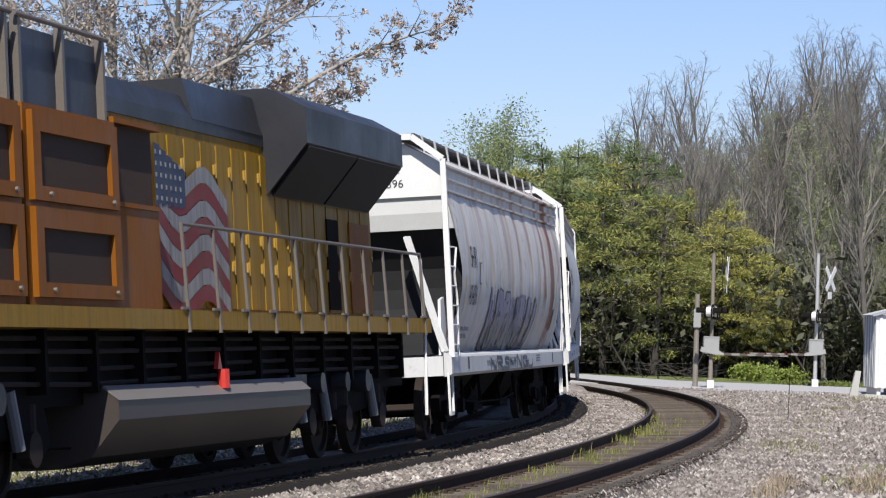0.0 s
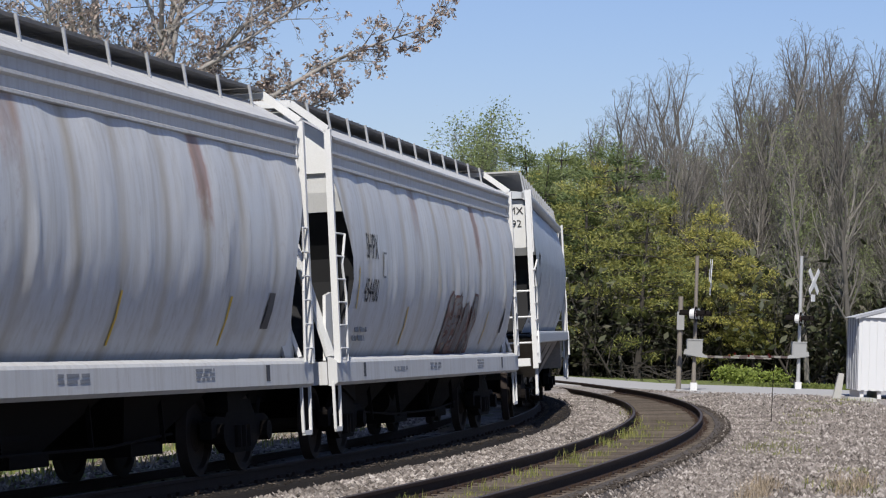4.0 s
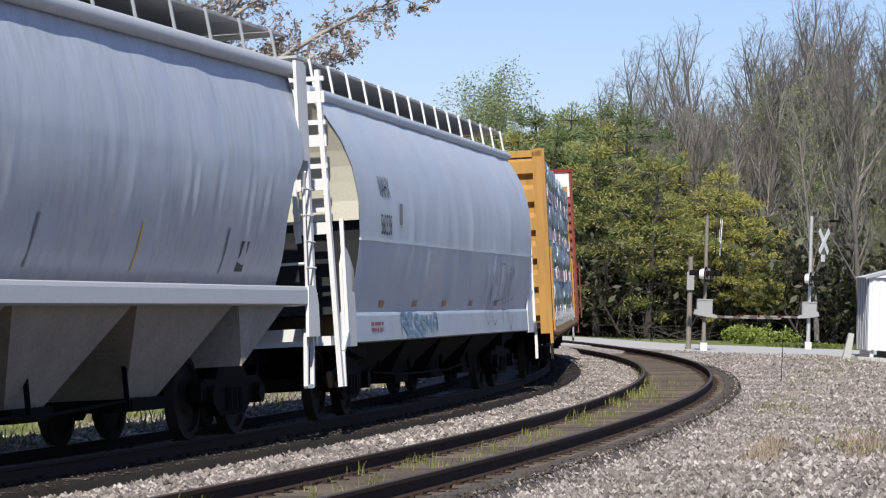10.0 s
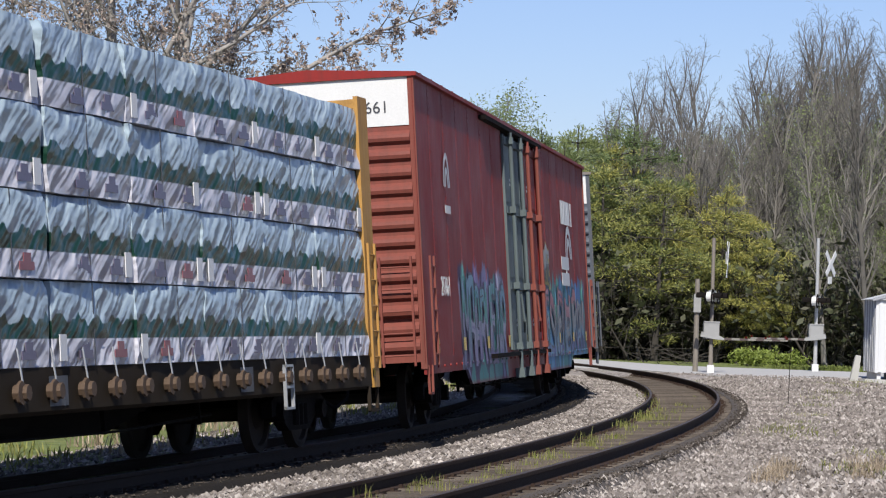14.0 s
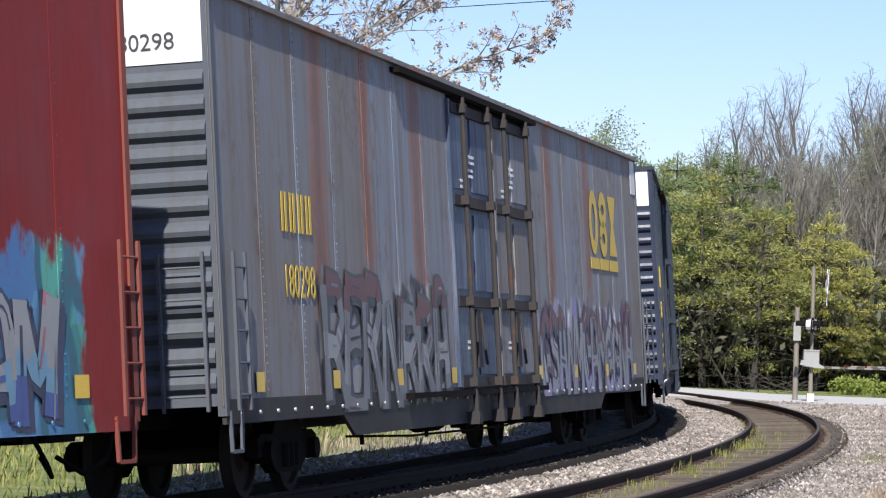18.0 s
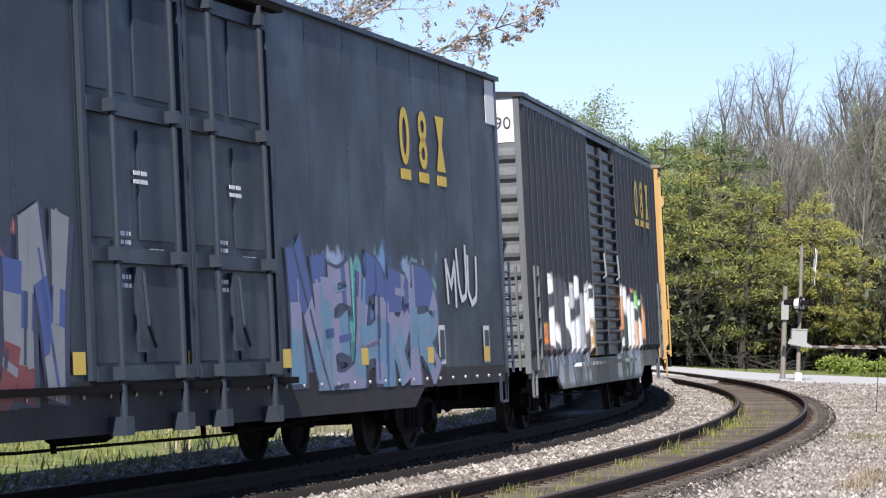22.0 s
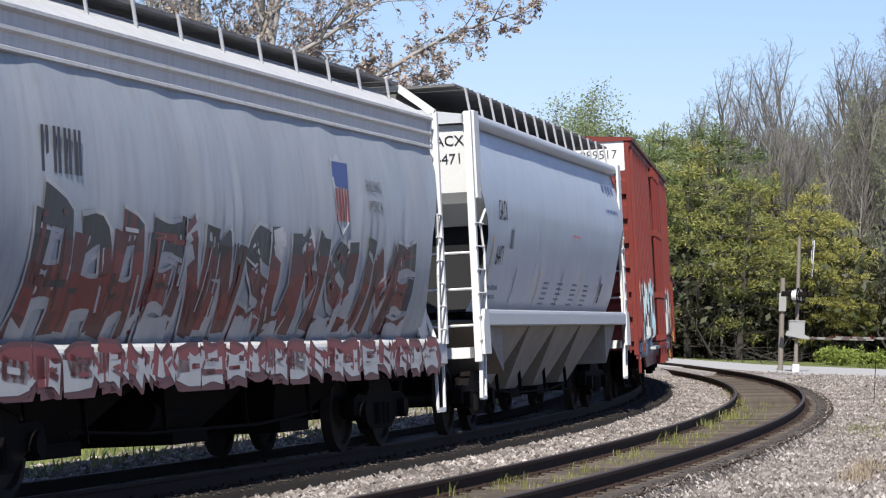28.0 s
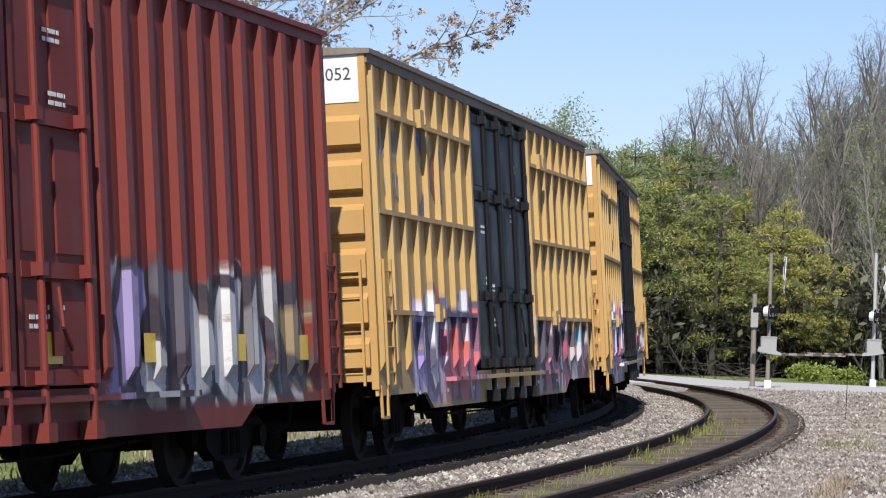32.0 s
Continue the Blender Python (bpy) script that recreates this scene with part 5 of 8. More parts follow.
def timber_pack(car, m, mats, lx, dy, hz, seed, middle, base, group):
    """One wrapped bundle; its outer face is +y."""
    rnd = random.Random(seed)
    rider = thing("timber_bundle", "timber bundle in white plastic wrap printed with green trees", "timber bundle", m, group)
    bm = bmesh.new()
    nx, nz = 18, 9
    skew = rnd.uniform(-0.012, 0.012)
    rows = []
    for j in range(nz + 1):
        z = hz * j / nz
        row = []
        for i in range(nx + 1):
            x = -lx / 2 + lx * i / nx
            d = 0.05 * noise.noise((x * 1.0 + z * 2.2, z * 1.5, seed * 3.1)) + 0.03 * noise.noise((x * 2 - z * 4, z * 2, seed))
            if j == nz:
                d -= 0.03
            row.append(bm.verts.new((x + skew * j / nz, dy / 2 + d, z)))
        rows.append(row)
    for r0, r1 in zip(rows, rows[1:]):
        for i in range(nx):
            bm.faces.new((r0[i], r0[i + 1], r1[i + 1], r1[i]))
    inner = [[bm.verts.new((x, -dy / 2, z)) for x in (-lx / 2, lx / 2)] for z in (0, hz)]
    bm.faces.new((*rows[-1], inner[1][1], inner[1][0]))
    bm.faces.new((*rows[0][::-1], inner[0][0], inner[0][1]))
    bm.faces.new([r[0] for r in rows] + [inner[1][0], inner[0][0]])
    bm.faces.new([r[-1] for r in rows][::-1] + [inner[0][1], inner[1][1]])
    bm.faces.new((inner[0][0], inner[1][0], inner[1][1], inner[0][1]))
    part("wrap", bm, mats[0], rider, smooth=True)
    for x in (rnd.uniform(-0.1, 0.1) * lx,):
        bm = bmesh.new()
        box(bm, x - 0.006, x + 0.006, dy / 2 + 0.012, dy / 2 + 0.02, 0.0, hz)
        part("strap", bm, mats[1], rider, "steel strap")
    for k in range(2):
        x = -lx / 2 + lx * (0.28 + 0.42 * k) + rnd.uniform(-0.12, 0.12)
        bm = bmesh.new()
        prism(bm, [(x - 0.3, 0.07), (x + 0.06, 0.07), (x + 0.06, 0.15), (x - 0.04, 0.15), (x - 0.04, 0.23), (x - 0.22, 0.23), (x - 0.22, 0.15), (x - 0.3, 0.15)], dy / 2 + 0.018, dy / 2 + 0.026, "y")
        part("printed_mark", bm, mats[2 + (rnd.random() < 0.25)], rider)
    if rnd.random() < 0.7:
        bm = bmesh.new()
        x = rnd.choice((-1, 1)) * lx * 0.42
        box(bm, x - 0.09, x + 0.09, dy / 2 + 0.02, dy / 2 + 0.03, 0.05, 0.3)
        part("tag", bm, mats[4], rider, "white paper tag")
    RIDERS.append((rider, m, middle, base))


def centre_beam(middle, L):
    car = thing("centerbeam_flatcar", "yellow centre-beam flat car loaded with wrapped timber", "railcar", group="train of freight cars")
    base = L * 0.76
    yellow = car_paint("freight_yellow", (0.47, 0.24, 0.06), (0.55, 0.31, 0.09), (0.14, 0.08, 0.04), (0.12, 0.05, 0.025), 0.5, 0.5, 0.5)
    deck = car_paint("grimy_deck_paint", (0.025, 0.02, 0.015), (0.045, 0.032, 0.02), (0.03, 0.025, 0.02), (0.1, 0.05, 0.03), 0.5, 0.6, 0.8, gloss=0.12)
    winch_rust = surface("rusty_winch", (0.06, 0.036, 0.022), (0.12, 0.075, 0.045), 6.0, 0.8, 0.0, 0.3)
    bm = bmesh.new()
    box(bm, -L / 2 + 0.1, L / 2 - 0.1, -1.4, 1.4, 1.0, 1.12)
    part("deck", bm, deck, car)
    for side in (1, -1):
        bm = bmesh.new()
        prism(bm, [(side * u, v) for u, v in ((1.3, 1.12), (1.43, 1.12), (1.43, 0.72), (1.34, 0.68), (1.3, 0.7))], -L / 2 + 0.2, L / 2 - 0.2, "x")
        part("side_sill", bm, deck, car)
        for i in range(24):
            x = L / 2 - 1.2 - i * (L - 2.4) / 23
            bm = bmesh.new()
            drum(bm, (x, side * 1.43, 0.9), 0.075, 0, side * 0.14, "y", 8)
            drum(bm, (x + 0.06, side * 1.5, 0.9), 0.11, 0, side * 0.03, "y", 8)
            winch = part("winch", bm, winch_rust, car, "rusty strap winch")
            bm = bmesh.new()
            beam(bm, (x, side * 1.52, 0.92), (x, side * 1.47, 1.3), 0.02, 0.012)
            part("strap_end", bm, GALV, winch)
        for x in (L / 2 - 3.2, L / 2 - 10, -L / 2 + 6):
            patch("stencil_panel", car, x, 0.9, 1.432, 0.5, 0.28, LETTER_GREY)
        patch("placard", car, L / 2 - 2.0, 0.9, 1.432, 0.45, 0.3, REFLECTOR)
        bm = bmesh.new()
        x = -L / 2 + 4.6
        for a, b, c, d in ((x - 0.17, x + 0.17, 0.52, 0.55), (x - 0.17, x + 0.17, 1.02, 1.05), (x - 0.17, x - 0.14, 0.52, 1.05), (x + 0.14, x + 0.17, 0.52, 1.05), (x - 0.14, x + 0.14, 0.77, 0.8)):
            box(bm, a, b, *sorted((side * 1.5, side * 1.54)), c, d)
        part("placard_frame", bm, GALV, car, "empty steel placard frame")
    for k in (1, -1):
        bulk = tagged(part("bulkhead", box(bmesh.new(), *sorted((k * (L / 2 - 0.16), k * (L / 2 - 0.1))), -1.42, 1.42, 1.0, 4.52), yellow, car), "ribbed yellow end bulkhead")
        for side in (1, -1):
            bm = bmesh.new()
            prism(bm, [(k * (L / 2 - 0.5), 4.54), (k * (L / 2 - 0.02), 4.54), (k * (L / 2 - 0.02), 0.7), (k * (L / 2 - 0.3), 0.7), (k * (L / 2 - 0.36), 1.1), (k * (L / 2 - 0.5), 1.3)], side * 1.4, side * 1.46, "y")
            part("bulkhead_post", bm, yellow, bulk)
            bm = bmesh.new()
            box(bm, *sorted((k * (L / 2 - 0.1), k * (L / 2 + 0.0))), *sorted((side * 1.22, side * 1.4)), 0.9, 4.54)
            part("bulkhead_post", bm, yellow, bulk)
            add_ladder(car, k * (L / 2 - 0.25), side * 1.49, 0.95, 2.6, 0.34, 5, yellow)
            bm = bmesh.new()
            tube(bm, [(k * (L / 2 - 0.05), side * 1.42, 0.72), (k * (L / 2 - 0.05), side * 1.42, 0.4), (k * (L / 2 - 0.45), side * 1.42, 0.4), (k * (L / 2 - 0.45), side * 1.42, 0.72)], 0.045, 4)
            part("step", bm, deck, car)
        for i in range(6):
            z = 1.2 + i * 0.56
            bm = bmesh.new()
            prism(bm, [(k * (L / 2 - 0.1), z), (k * (L / 2 + 0.02), z + 0.06), (k * (L / 2 + 0.02), z + 0.3), (k * (L / 2 - 0.1), z + 0.4)], -1.22, 1.22, "y")
            part("bulkhead_rib", bm, yellow, bulk)
        bm = bmesh.new()
        box(bm, *sorted((k * (L / 2 - 0.5), k * (L / 2 + 0.0))), -1.4, 1.4, 4.38, 4.5)
        part("bulkhead_cap", bm, yellow, bulk)
        for side in (1, -1):
            patch("yellow_stripe", car, k * (L / 2 - 0.3), 1.55, 1.462, 0.08, 1.4, REFLECTOR)
    bm = bmesh.new()
    box(bm, -L / 2 + 0.5, L / 2 - 0.5, -0.1, 0.1, 4.3, 4.45)
    for i in range(12):
        x = -L / 2 + 1 + i * (L - 2) / 11
        beam(bm, (x, 0, 1.1), (x, 0, 4.35), 0.16, 0.12)
    part("centre_beam", bm, yellow, car)
    add_underframe(car, L)
    bm = bmesh.new()
    prism(bm, [(-L / 2 + 5.5, 0.75), (-L / 2 + 7.5, 0.42), (L / 2 - 7.5, 0.42), (L / 2 - 5.5, 0.75)], -0.3, 0.3, "y")
    part("fish_belly", bm, BLACK_STEEL, car)
    add_trucks(car, middle, base)
    mats = (wrap_material(), plain("strap_steel", (0.1, 0.1, 0.11), 0.4, 0.6), plain("printed_grey", (0.12, 0.1, 0.16), 0.4), plain("printed_red", (0.24, 0.07, 0.08), 0.4), WHITE)
    inner = L - 1.04
    lx = inner / 9 - 0.02
    seed = 1
    for side in (1, -1):
        for col in range(9):
            for tier in range(4):
                seed += 1
                hz = 0.8
                rnd = random.Random(seed)
                x = inner / 2 - (col + 0.5) * inner / 9 + (0.05 if col < 4 else -0.05)
                m = pose(x, side * (0.79 + rnd.uniform(-0.012, 0.012)), 1.125 + tier * 0.815, 0, 0, (0 if side == 1 else 180) + rnd.uniform(-0.4, 0.4))
                timber_pack(car, m, mats, lx, 1.3, hz, seed, middle, base, "wrapped timber on the flat car")
    TRAIN.append((car, middle, base))
    return car


# ---- locomotive ----
def locomotive(middle):
    L = 21.6
    base = 13.6
    car = thing("diesel_locomotive", "yellow and grey diesel locomotive with a flag on its hood", "locomotive", group="train of freight cars")
    yellow = car_paint("engine_yellow", (0.3, 0.165, 0.012), (0.36, 0.21, 0.02), (0.08, 0.05, 0.015), (0.1, 0.05, 0.02), 0.55, 0.4, 0.45, gloss=0.12)
    amber = car_paint("engine_amber", (0.23, 0.075, 0.006), (0.28, 0.1, 0.01), (0.1, 0.038, 0.01), (0.08, 0.03, 0.01), 0.4, 0.3, 0.45, gloss=0.1)
    grey = car_paint("engine_grey", (0.025, 0.026, 0.031), (0.04, 0.041, 0.047), (0.03, 0.03, 0.032), (0.1, 0.06, 0.04), 0.4, 0.1, 0.34, gloss=0.25)
    rail_steel = surface("grimy_rail_steel", (0.13, 0.11, 0.09), (0.2, 0.175, 0.15), 4.0, 0.5, 0.3, 0.1)
    blue_grey = car_paint("engine_blue_grey", (0.035, 0.043, 0.062), (0.05, 0.06, 0.085), (0.04, 0.035, 0.03), (0.1, 0.06, 0.04), 0.6, 0.1, 0.35)
    faded = {k: car_paint("faded_flag_" + k, c, tuple(a * 1.3 for a in c), (0.1, 0.08, 0.05), (0.08, 0.05, 0.03), 0.75, 0.3, 0.5) for k, c in dict(red=(0.2, 0.025, 0.03), white=(0.27, 0.27, 0.28), navy=(0.035, 0.055, 0.11)).items()}
    tank = surface("fuel_tank_grey", (0.04, 0.031, 0.026), (0.06, 0.047, 0.04), 1.0, 0.5, 0.0, 0.1)
    bright_yellow = plain("latch_yellow", (0.34, 0.2, 0.025), 0.4)
    z0 = 1.93
    BROWN_MESH = surface("brown_mesh", (0.03, 0.014, 0.007), (0.055, 0.028, 0.012), 14.0, 0.8, 0.2, 0.5, 90.0)
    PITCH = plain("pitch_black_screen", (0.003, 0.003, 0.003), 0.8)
    bm = bmesh.new()
    box(bm, -L / 2, L / 2, -1.5, 1.5, z0 - 0.19, z0)
    part("walkway", bm, yellow, car, "yellow side sill")
    bm = bmesh.new()
    box(bm, -L / 2 + 0.3, L / 2 - 0.3, -1.1, 1.1, 1.0, z0 - 0.19)
    part("underframe", bm, BLACK_STEEL, car)
    # the hood, rear to cab
    bm = bmesh.new()
    prism(bm, [(-0.92, z0), (0.92, z0), (0.92, 4.24), (0.8, 4.48), (-0.8, 4.48), (-0.92, 4.24)], -L / 2 + 1.1, 8.2, "x")
    part("long_hood", bm, yellow, car)
    bm = bmesh.new()
    prism(bm, [(-0.94, 4.10), (0.94, 4.10), (0.94, 4.26), (0.82, 4.52), (-0.82, 4.52), (-0.94, 4.26)], -L / 2 + 1.08, 8.2, "x")
    part("hood_roof", bm, grey, car, "dark grey hood roof")
    for i in range(19):
        x = -L / 2 + 1.2 + i * 0.62
        bm = bmesh.new()
        box(bm, x, x + 0.56, 0.92, 0.95, z0 + 0.08, 3.98)
        door = part("hood_door", bm, yellow, car)
        for z in (z0 + 0.5, 2.78, 3.58):
            bm = bmesh.new()
            box(bm, x + 0.03, x + 0.05, 0.95, 0.975, z, z + 0.17)
            box(bm, x + 0.1, x + 0.12, 0.95, 0.975, z + 0.04, z + 0.16)
            part("latch", bm, bright_yellow, door)
    # flared radiator section
    a, b = -L / 2 + 1.35, -L / 2 + 6.5
    bm = bmesh.new()
    ring = [(-0.95, 3.48), (-1.5, 4.13), (-1.5, 4.58), (-1.1, 4.83), (1.1, 4.83), (1.5, 4.58), (1.5, 4.13), (0.95, 3.48)]
    prism(bm, ring, a, b, "x")
    rad = part("radiator_housing", bm, grey, car, "flared dark grey radiator housing")
    for side in (1, -1):
        for k in range(2):
            x0, x1 = a + 0.15 + k * 2.5, a + 2.55 + k * 2.5
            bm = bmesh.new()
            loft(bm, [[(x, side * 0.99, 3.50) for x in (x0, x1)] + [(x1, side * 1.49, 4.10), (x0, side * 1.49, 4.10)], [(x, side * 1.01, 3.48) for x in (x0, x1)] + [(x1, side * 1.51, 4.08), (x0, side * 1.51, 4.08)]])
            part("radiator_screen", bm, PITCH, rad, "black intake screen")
    for k in range(6):
        bm = bmesh.new()
        box(bm, a + 0.2 + k * 0.78, a + 0.85 + k * 0.78, -0.9, 0.9, 4.83, 4.90)
        part("radiator_fan_hatch", bm, grey, rad)
    bm = bmesh.new()
    prism(bm, [(-0.95, 4.24), (0.95, 4.24), (0.85, 4.73), (-0.85, 4.73)], b + 0.1, b + 2.98, "x")
    part("brake_housing", bm, grey, car)
    # blower and inverter cabinets forward, with recessed screens
    for x, wide in ((2.85, 2.6), (5.55, 2.6)):
        bm = bmesh.new()
        box(bm, x, x + wide, 0.9, 1.42, z0, 3.85)
        cab = part("equipment_cabinet", bm, amber, car, "amber equipment cabinet")
        for zz in (z0 + 0.08, z0 + 1.0):
            bm = bmesh.new()
            for a0, a1, b0, b1 in ((0.1, wide - 0.1, 0, 0.14), (0.1, wide - 0.1, 0.66, 0.86), (0.1, 0.3, 0.14, 0.66), (wide - 0.3, wide - 0.1, 0.14, 0.66)):
                box(bm, x + a0, x + a1, 1.42, 1.48, zz + b0, zz + b1)
            door = part("cabinet_door", bm, amber, cab, "amber door frame")
            bm = bmesh.new()
            box(bm, x + 0.3, x + wide - 0.3, 1.42, 1.43, zz + 0.14, zz + 0.66)
            part("screen", bm, BROWN_MESH, door, "dark brown mesh screen")
            for k in (0.3, wide - 0.5):
                bm = bmesh.new()
                drum(bm, (x + k, 1.48, zz + 0.07), 0.024, 0, 0.03, "y", 8)
                part("knob", bm, rail_steel, door)
        bm = bmesh.new()
        box(bm, x + 0.05, x + wide - 0.05, 0.85, 1.3, 3.85, 4.62)
        part("cabinet_top", bm, blue_grey, cab, "blue-grey upper panels")
        for k in range(3):
            e = x + 0.12 + k * (wide - 0.24) / 2
            bm = bmesh.new()
            box(bm, e - 0.035, e + 0.035, 1.3, 1.38, 3.82, 4.7)
            part("cabinet_post", bm, rail_steel, cab)
        bm = bmesh.new()
        beam(bm, (x, 1.38, 4.7), (x + wide, 1.38, 4.7), 0.05, sides=6)
        part("top_rail", bm, rail_steel, cab)
    bm = bmesh.new()
    box(bm, 1.28, 2.8, 0.9, 1.34, z0, 3.0)
    part("equipment_cabinet", bm, amber, car)
    bm = bmesh.new()
    box(bm, 1.34, 2.74, 0.9, 1.3, 3.05, 3.86)
    part("intake_screen", bm, BROWN_MESH, car, "dark brown mesh screen")
    bm = bmesh.new()
    box(bm, 1.28, 2.8, 0.9, 1.36, 3.0, 3.05)
    part("intake_frame", bm, amber, car)
    bm = bmesh.new()
    box(bm, 1.28, 2.8, 0.9, 1.4, 3.86, 3.92)
    part("intake_frame", bm, amber, car)
    # cab and nose, ahead of the view
    bm = bmesh.new()
    prism(bm, [(8.2, z0), (9.7, z0), (9.7, 3.68), (9.4, 4.68), (8.2, 4.83)], -1.5, 1.5, "y")
    cab = part("cab", bm, yellow, car)
    for x in (8.3, 8.95):
        bm = bmesh.new()
        box(bm, x, x + 0.55, 1.5, 1.515, 3.33, 4.13)
        part("cab_window", bm, plain("dark_glass", (0.02, 0.03, 0.05), 0.1), cab)
    bm = bmesh.new()
    prism(bm, [(9.7, z0), (10.7, z0), (10.6, 2.98), (10.1, 3.38), (9.7, 3.43)], -1.1, 1.1, "y")
    part("nose", bm, yellow, car)
    # the flag: canton and stripes along the hood
    for i in range(8):
        bm = bmesh.new()
        for s in range(10):
            x0, x1 = 0.28 - s * 0.27, 0.28 - (s + 1) * 0.27
            lift = lambda x: 2.1 + 0.16 * math.sin(x * 3.0) + 0.2 * i + (x - 0.5) * 0.08
            q = [(x0, lift(x0)), (x1, lift(x1)), (x1, lift(x1) + 0.19), (x0, lift(x0) + 0.19)]
            bm.faces.new([bm.verts.new((x, 0.992, z)) for x, z in q])
        part("flag_stripe", bm, faded["white" if i % 2 else "red"], car)
    bm = bmesh.new()
    for s in range(5):
        x0, x1 = 0.3 - s * 0.22, 0.3 - (s + 1) * 0.22
        bm.faces.new([bm.verts.new((x, 0.996, z)) for x, z in ((x0, 3.13), (x1, 3.18), (x1, 3.83 - 0.06 * s), (x0, 3.86 - 0.06 * s))])
    part("flag_canton", bm, faded["navy"], car)
    for i in range(26):
        bm = bmesh.new()
        x, z = 0.24 - (i % 6) * 0.17, 3.23 + (i // 6) * 0.13
        box(bm, x - 0.025, x + 0.025, 0.999, 1.003, z - 0.025, z + 0.025)
        part("flag_star", bm, faded["white"], car)
    # handrail and stanchions
    for side in (1, -1):
        bm = bmesh.new()
        beam(bm, (-L / 2 + 0.4, side * 1.46, z0 + 0.95), (0.9, side * 1.46, z0 + 0.95), 0.045, sides=8)
        part("handrail", bm, rail_steel, car)
        for i in range(11):
            x = -L / 2 + 0.4 + i * (L / 2 + 0.5) / 10
            bm = bmesh.new()
            beam(bm, (x, side * 1.51, z0 - 0.22), (x, side * 1.46, z0 + 0.97), 0.045, 0.03)
            beam(bm, (x, side * 1.51, z0 + 0.02), (x + 0.22, side * 1.5, z0 + 0.02), 0.03, 0.03)
            part("stanchion", bm, rail_steel, car)
        bm = bmesh.new()
        tube(bm, [(-L / 2 + 0.1, side * 1.4, z0 + 0.9), (-L / 2 + 0.1, side * 1.42, z0 - 0.2), (-L / 2 + 0.3, side * 1.44, 0.45)], 0.05, 6)
        part("end_grab_rail", bm, END_WHITE, car)
    # fuel tank
    bm = bmesh.new()
    prism(bm, [(-1.3, 1.2), (1.3, 1.2), (1.46, 1.05), (1.46, 0.8), (1.15, 0.35), (0.8, 0.22), (-0.8, 0.22), (-1.15, 0.35), (-1.46, 0.8), (-1.46, 1.05)], -4.05, 3.2, "x")
    t = part("fuel_tank", bm, tank, car, "grey fuel tank")
    bm = bmesh.new()
    drum(bm, (-0.6, 1.4, 1.12), 0.07, 0, 0.22, "z", 10)
    part("filler_cap", bm, RED_PLASTIC, t, "red filler cap")
    bm = bmesh.new()
    prism(bm, [(-0.42, 1.34), (-0.58, 1.34), (-0.5, 1.52)], 1.35, 1.4, "y")
    part("warning_flag", bm, RED_PLASTIC, t, "small red flag")
    bm = bmesh.new()
    prism(bm, [(1.3, 1.2), (1.46, 1.05), (1.475, 1.04), (1.31, 1.22)], -4.06, 3.21, "x")
    part("tank_edge", bm, plain("worn_tank_edge", (0.16, 0.145, 0.13), 0.5), t, "worn pale tank edge")
    for i, (z, y) in enumerate(((1.66, 1.2), (1.56, 1.24), (1.42, 1.18), (1.3, 1.22))):
        bm = bmesh.new()
        tube(bm, [(-L / 2 + 0.8, y, z), (-4.0 + i * 0.3, y, z), (3.5, y, z - 0.02 * i), (8.0, y, z)], 0.05, 6)
        part("air_pipe", bm, WHEEL_STEEL, car)
    for i in range(14):
        x = -L / 2 + 1.0 + i * 1.45
        bm = bmesh.new()
        box(bm, x, x + 0.08, 1.08, 1.3, 1.15, z0 - 0.19)
        part("sill_bracket", bm, BLACK_STEEL, car)
    bm = bmesh.new()
    box(bm, -4.7, -3.8, 0.9, 1.25, 0.75, 1.25)
    part("air_tank_box", bm, grey, car)
    # rear hood doors; the flat black one paints in a recess's shade
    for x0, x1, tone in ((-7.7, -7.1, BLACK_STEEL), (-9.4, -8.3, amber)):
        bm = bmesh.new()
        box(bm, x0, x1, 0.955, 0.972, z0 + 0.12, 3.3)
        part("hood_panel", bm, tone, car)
    CASE = plain("dull_pale_grey", (0.13, 0.135, 0.14), 0.5)
    # three-axle trucks
    for k in (-1, 1):
        bm = bmesh.new()
        box(bm, -0.25, 0.25, -1.0, 1.0, 0.55, 0.95)
        truck = part("truck", bm, BLACK_STEEL, car)
        truck.matrix_basis = pose(k * base / 2, 0, 0)
        for side in (1, -1):
            bm = bmesh.new()
            prism(bm, [(-2.6, 0.55), (-2.4, 0.9), (-1.1, 1.05), (1.1, 1.05), (2.4, 0.9), (2.6, 0.55), (2.3, 0.4), (1.6, 0.62), (0.5, 0.55), (0, 0.42), (-0.5, 0.55), (-1.6, 0.62), (-2.3, 0.4)], side * 0.98, side * 1.12, "y")
            part("side_frame", bm, BLACK_STEEL, truck)
            for x in (-1.5, 1.0, 2.2):
                bm = bmesh.new()
                beam(bm, (x, side * 1.2, 0.5), (x + 0.12, side * 1.16, 1.05), 0.13, sides=10)
                part("damper", bm, CASE, truck, "pale hydraulic damper")
            for x, r in ((-0.75, 0.15), (0.35, 0.13), (1.6, 0.13)):
                bm = bmesh.new()
                drum(bm, (x, side * 1.13, 0.98), r, 0, side * 0.2, "y", 14)
                part("brake_cylinder", bm, grey, truck)
            for x in (-2.1, -0.3, 0.3, 2.0):
                bm = bmesh.new()
                drum(bm, (x, side * 1.06, 0.62), 0.09, 0, 0.3, "z", 10)
                part("coil_spring", bm, WHEEL_STEEL, truck)
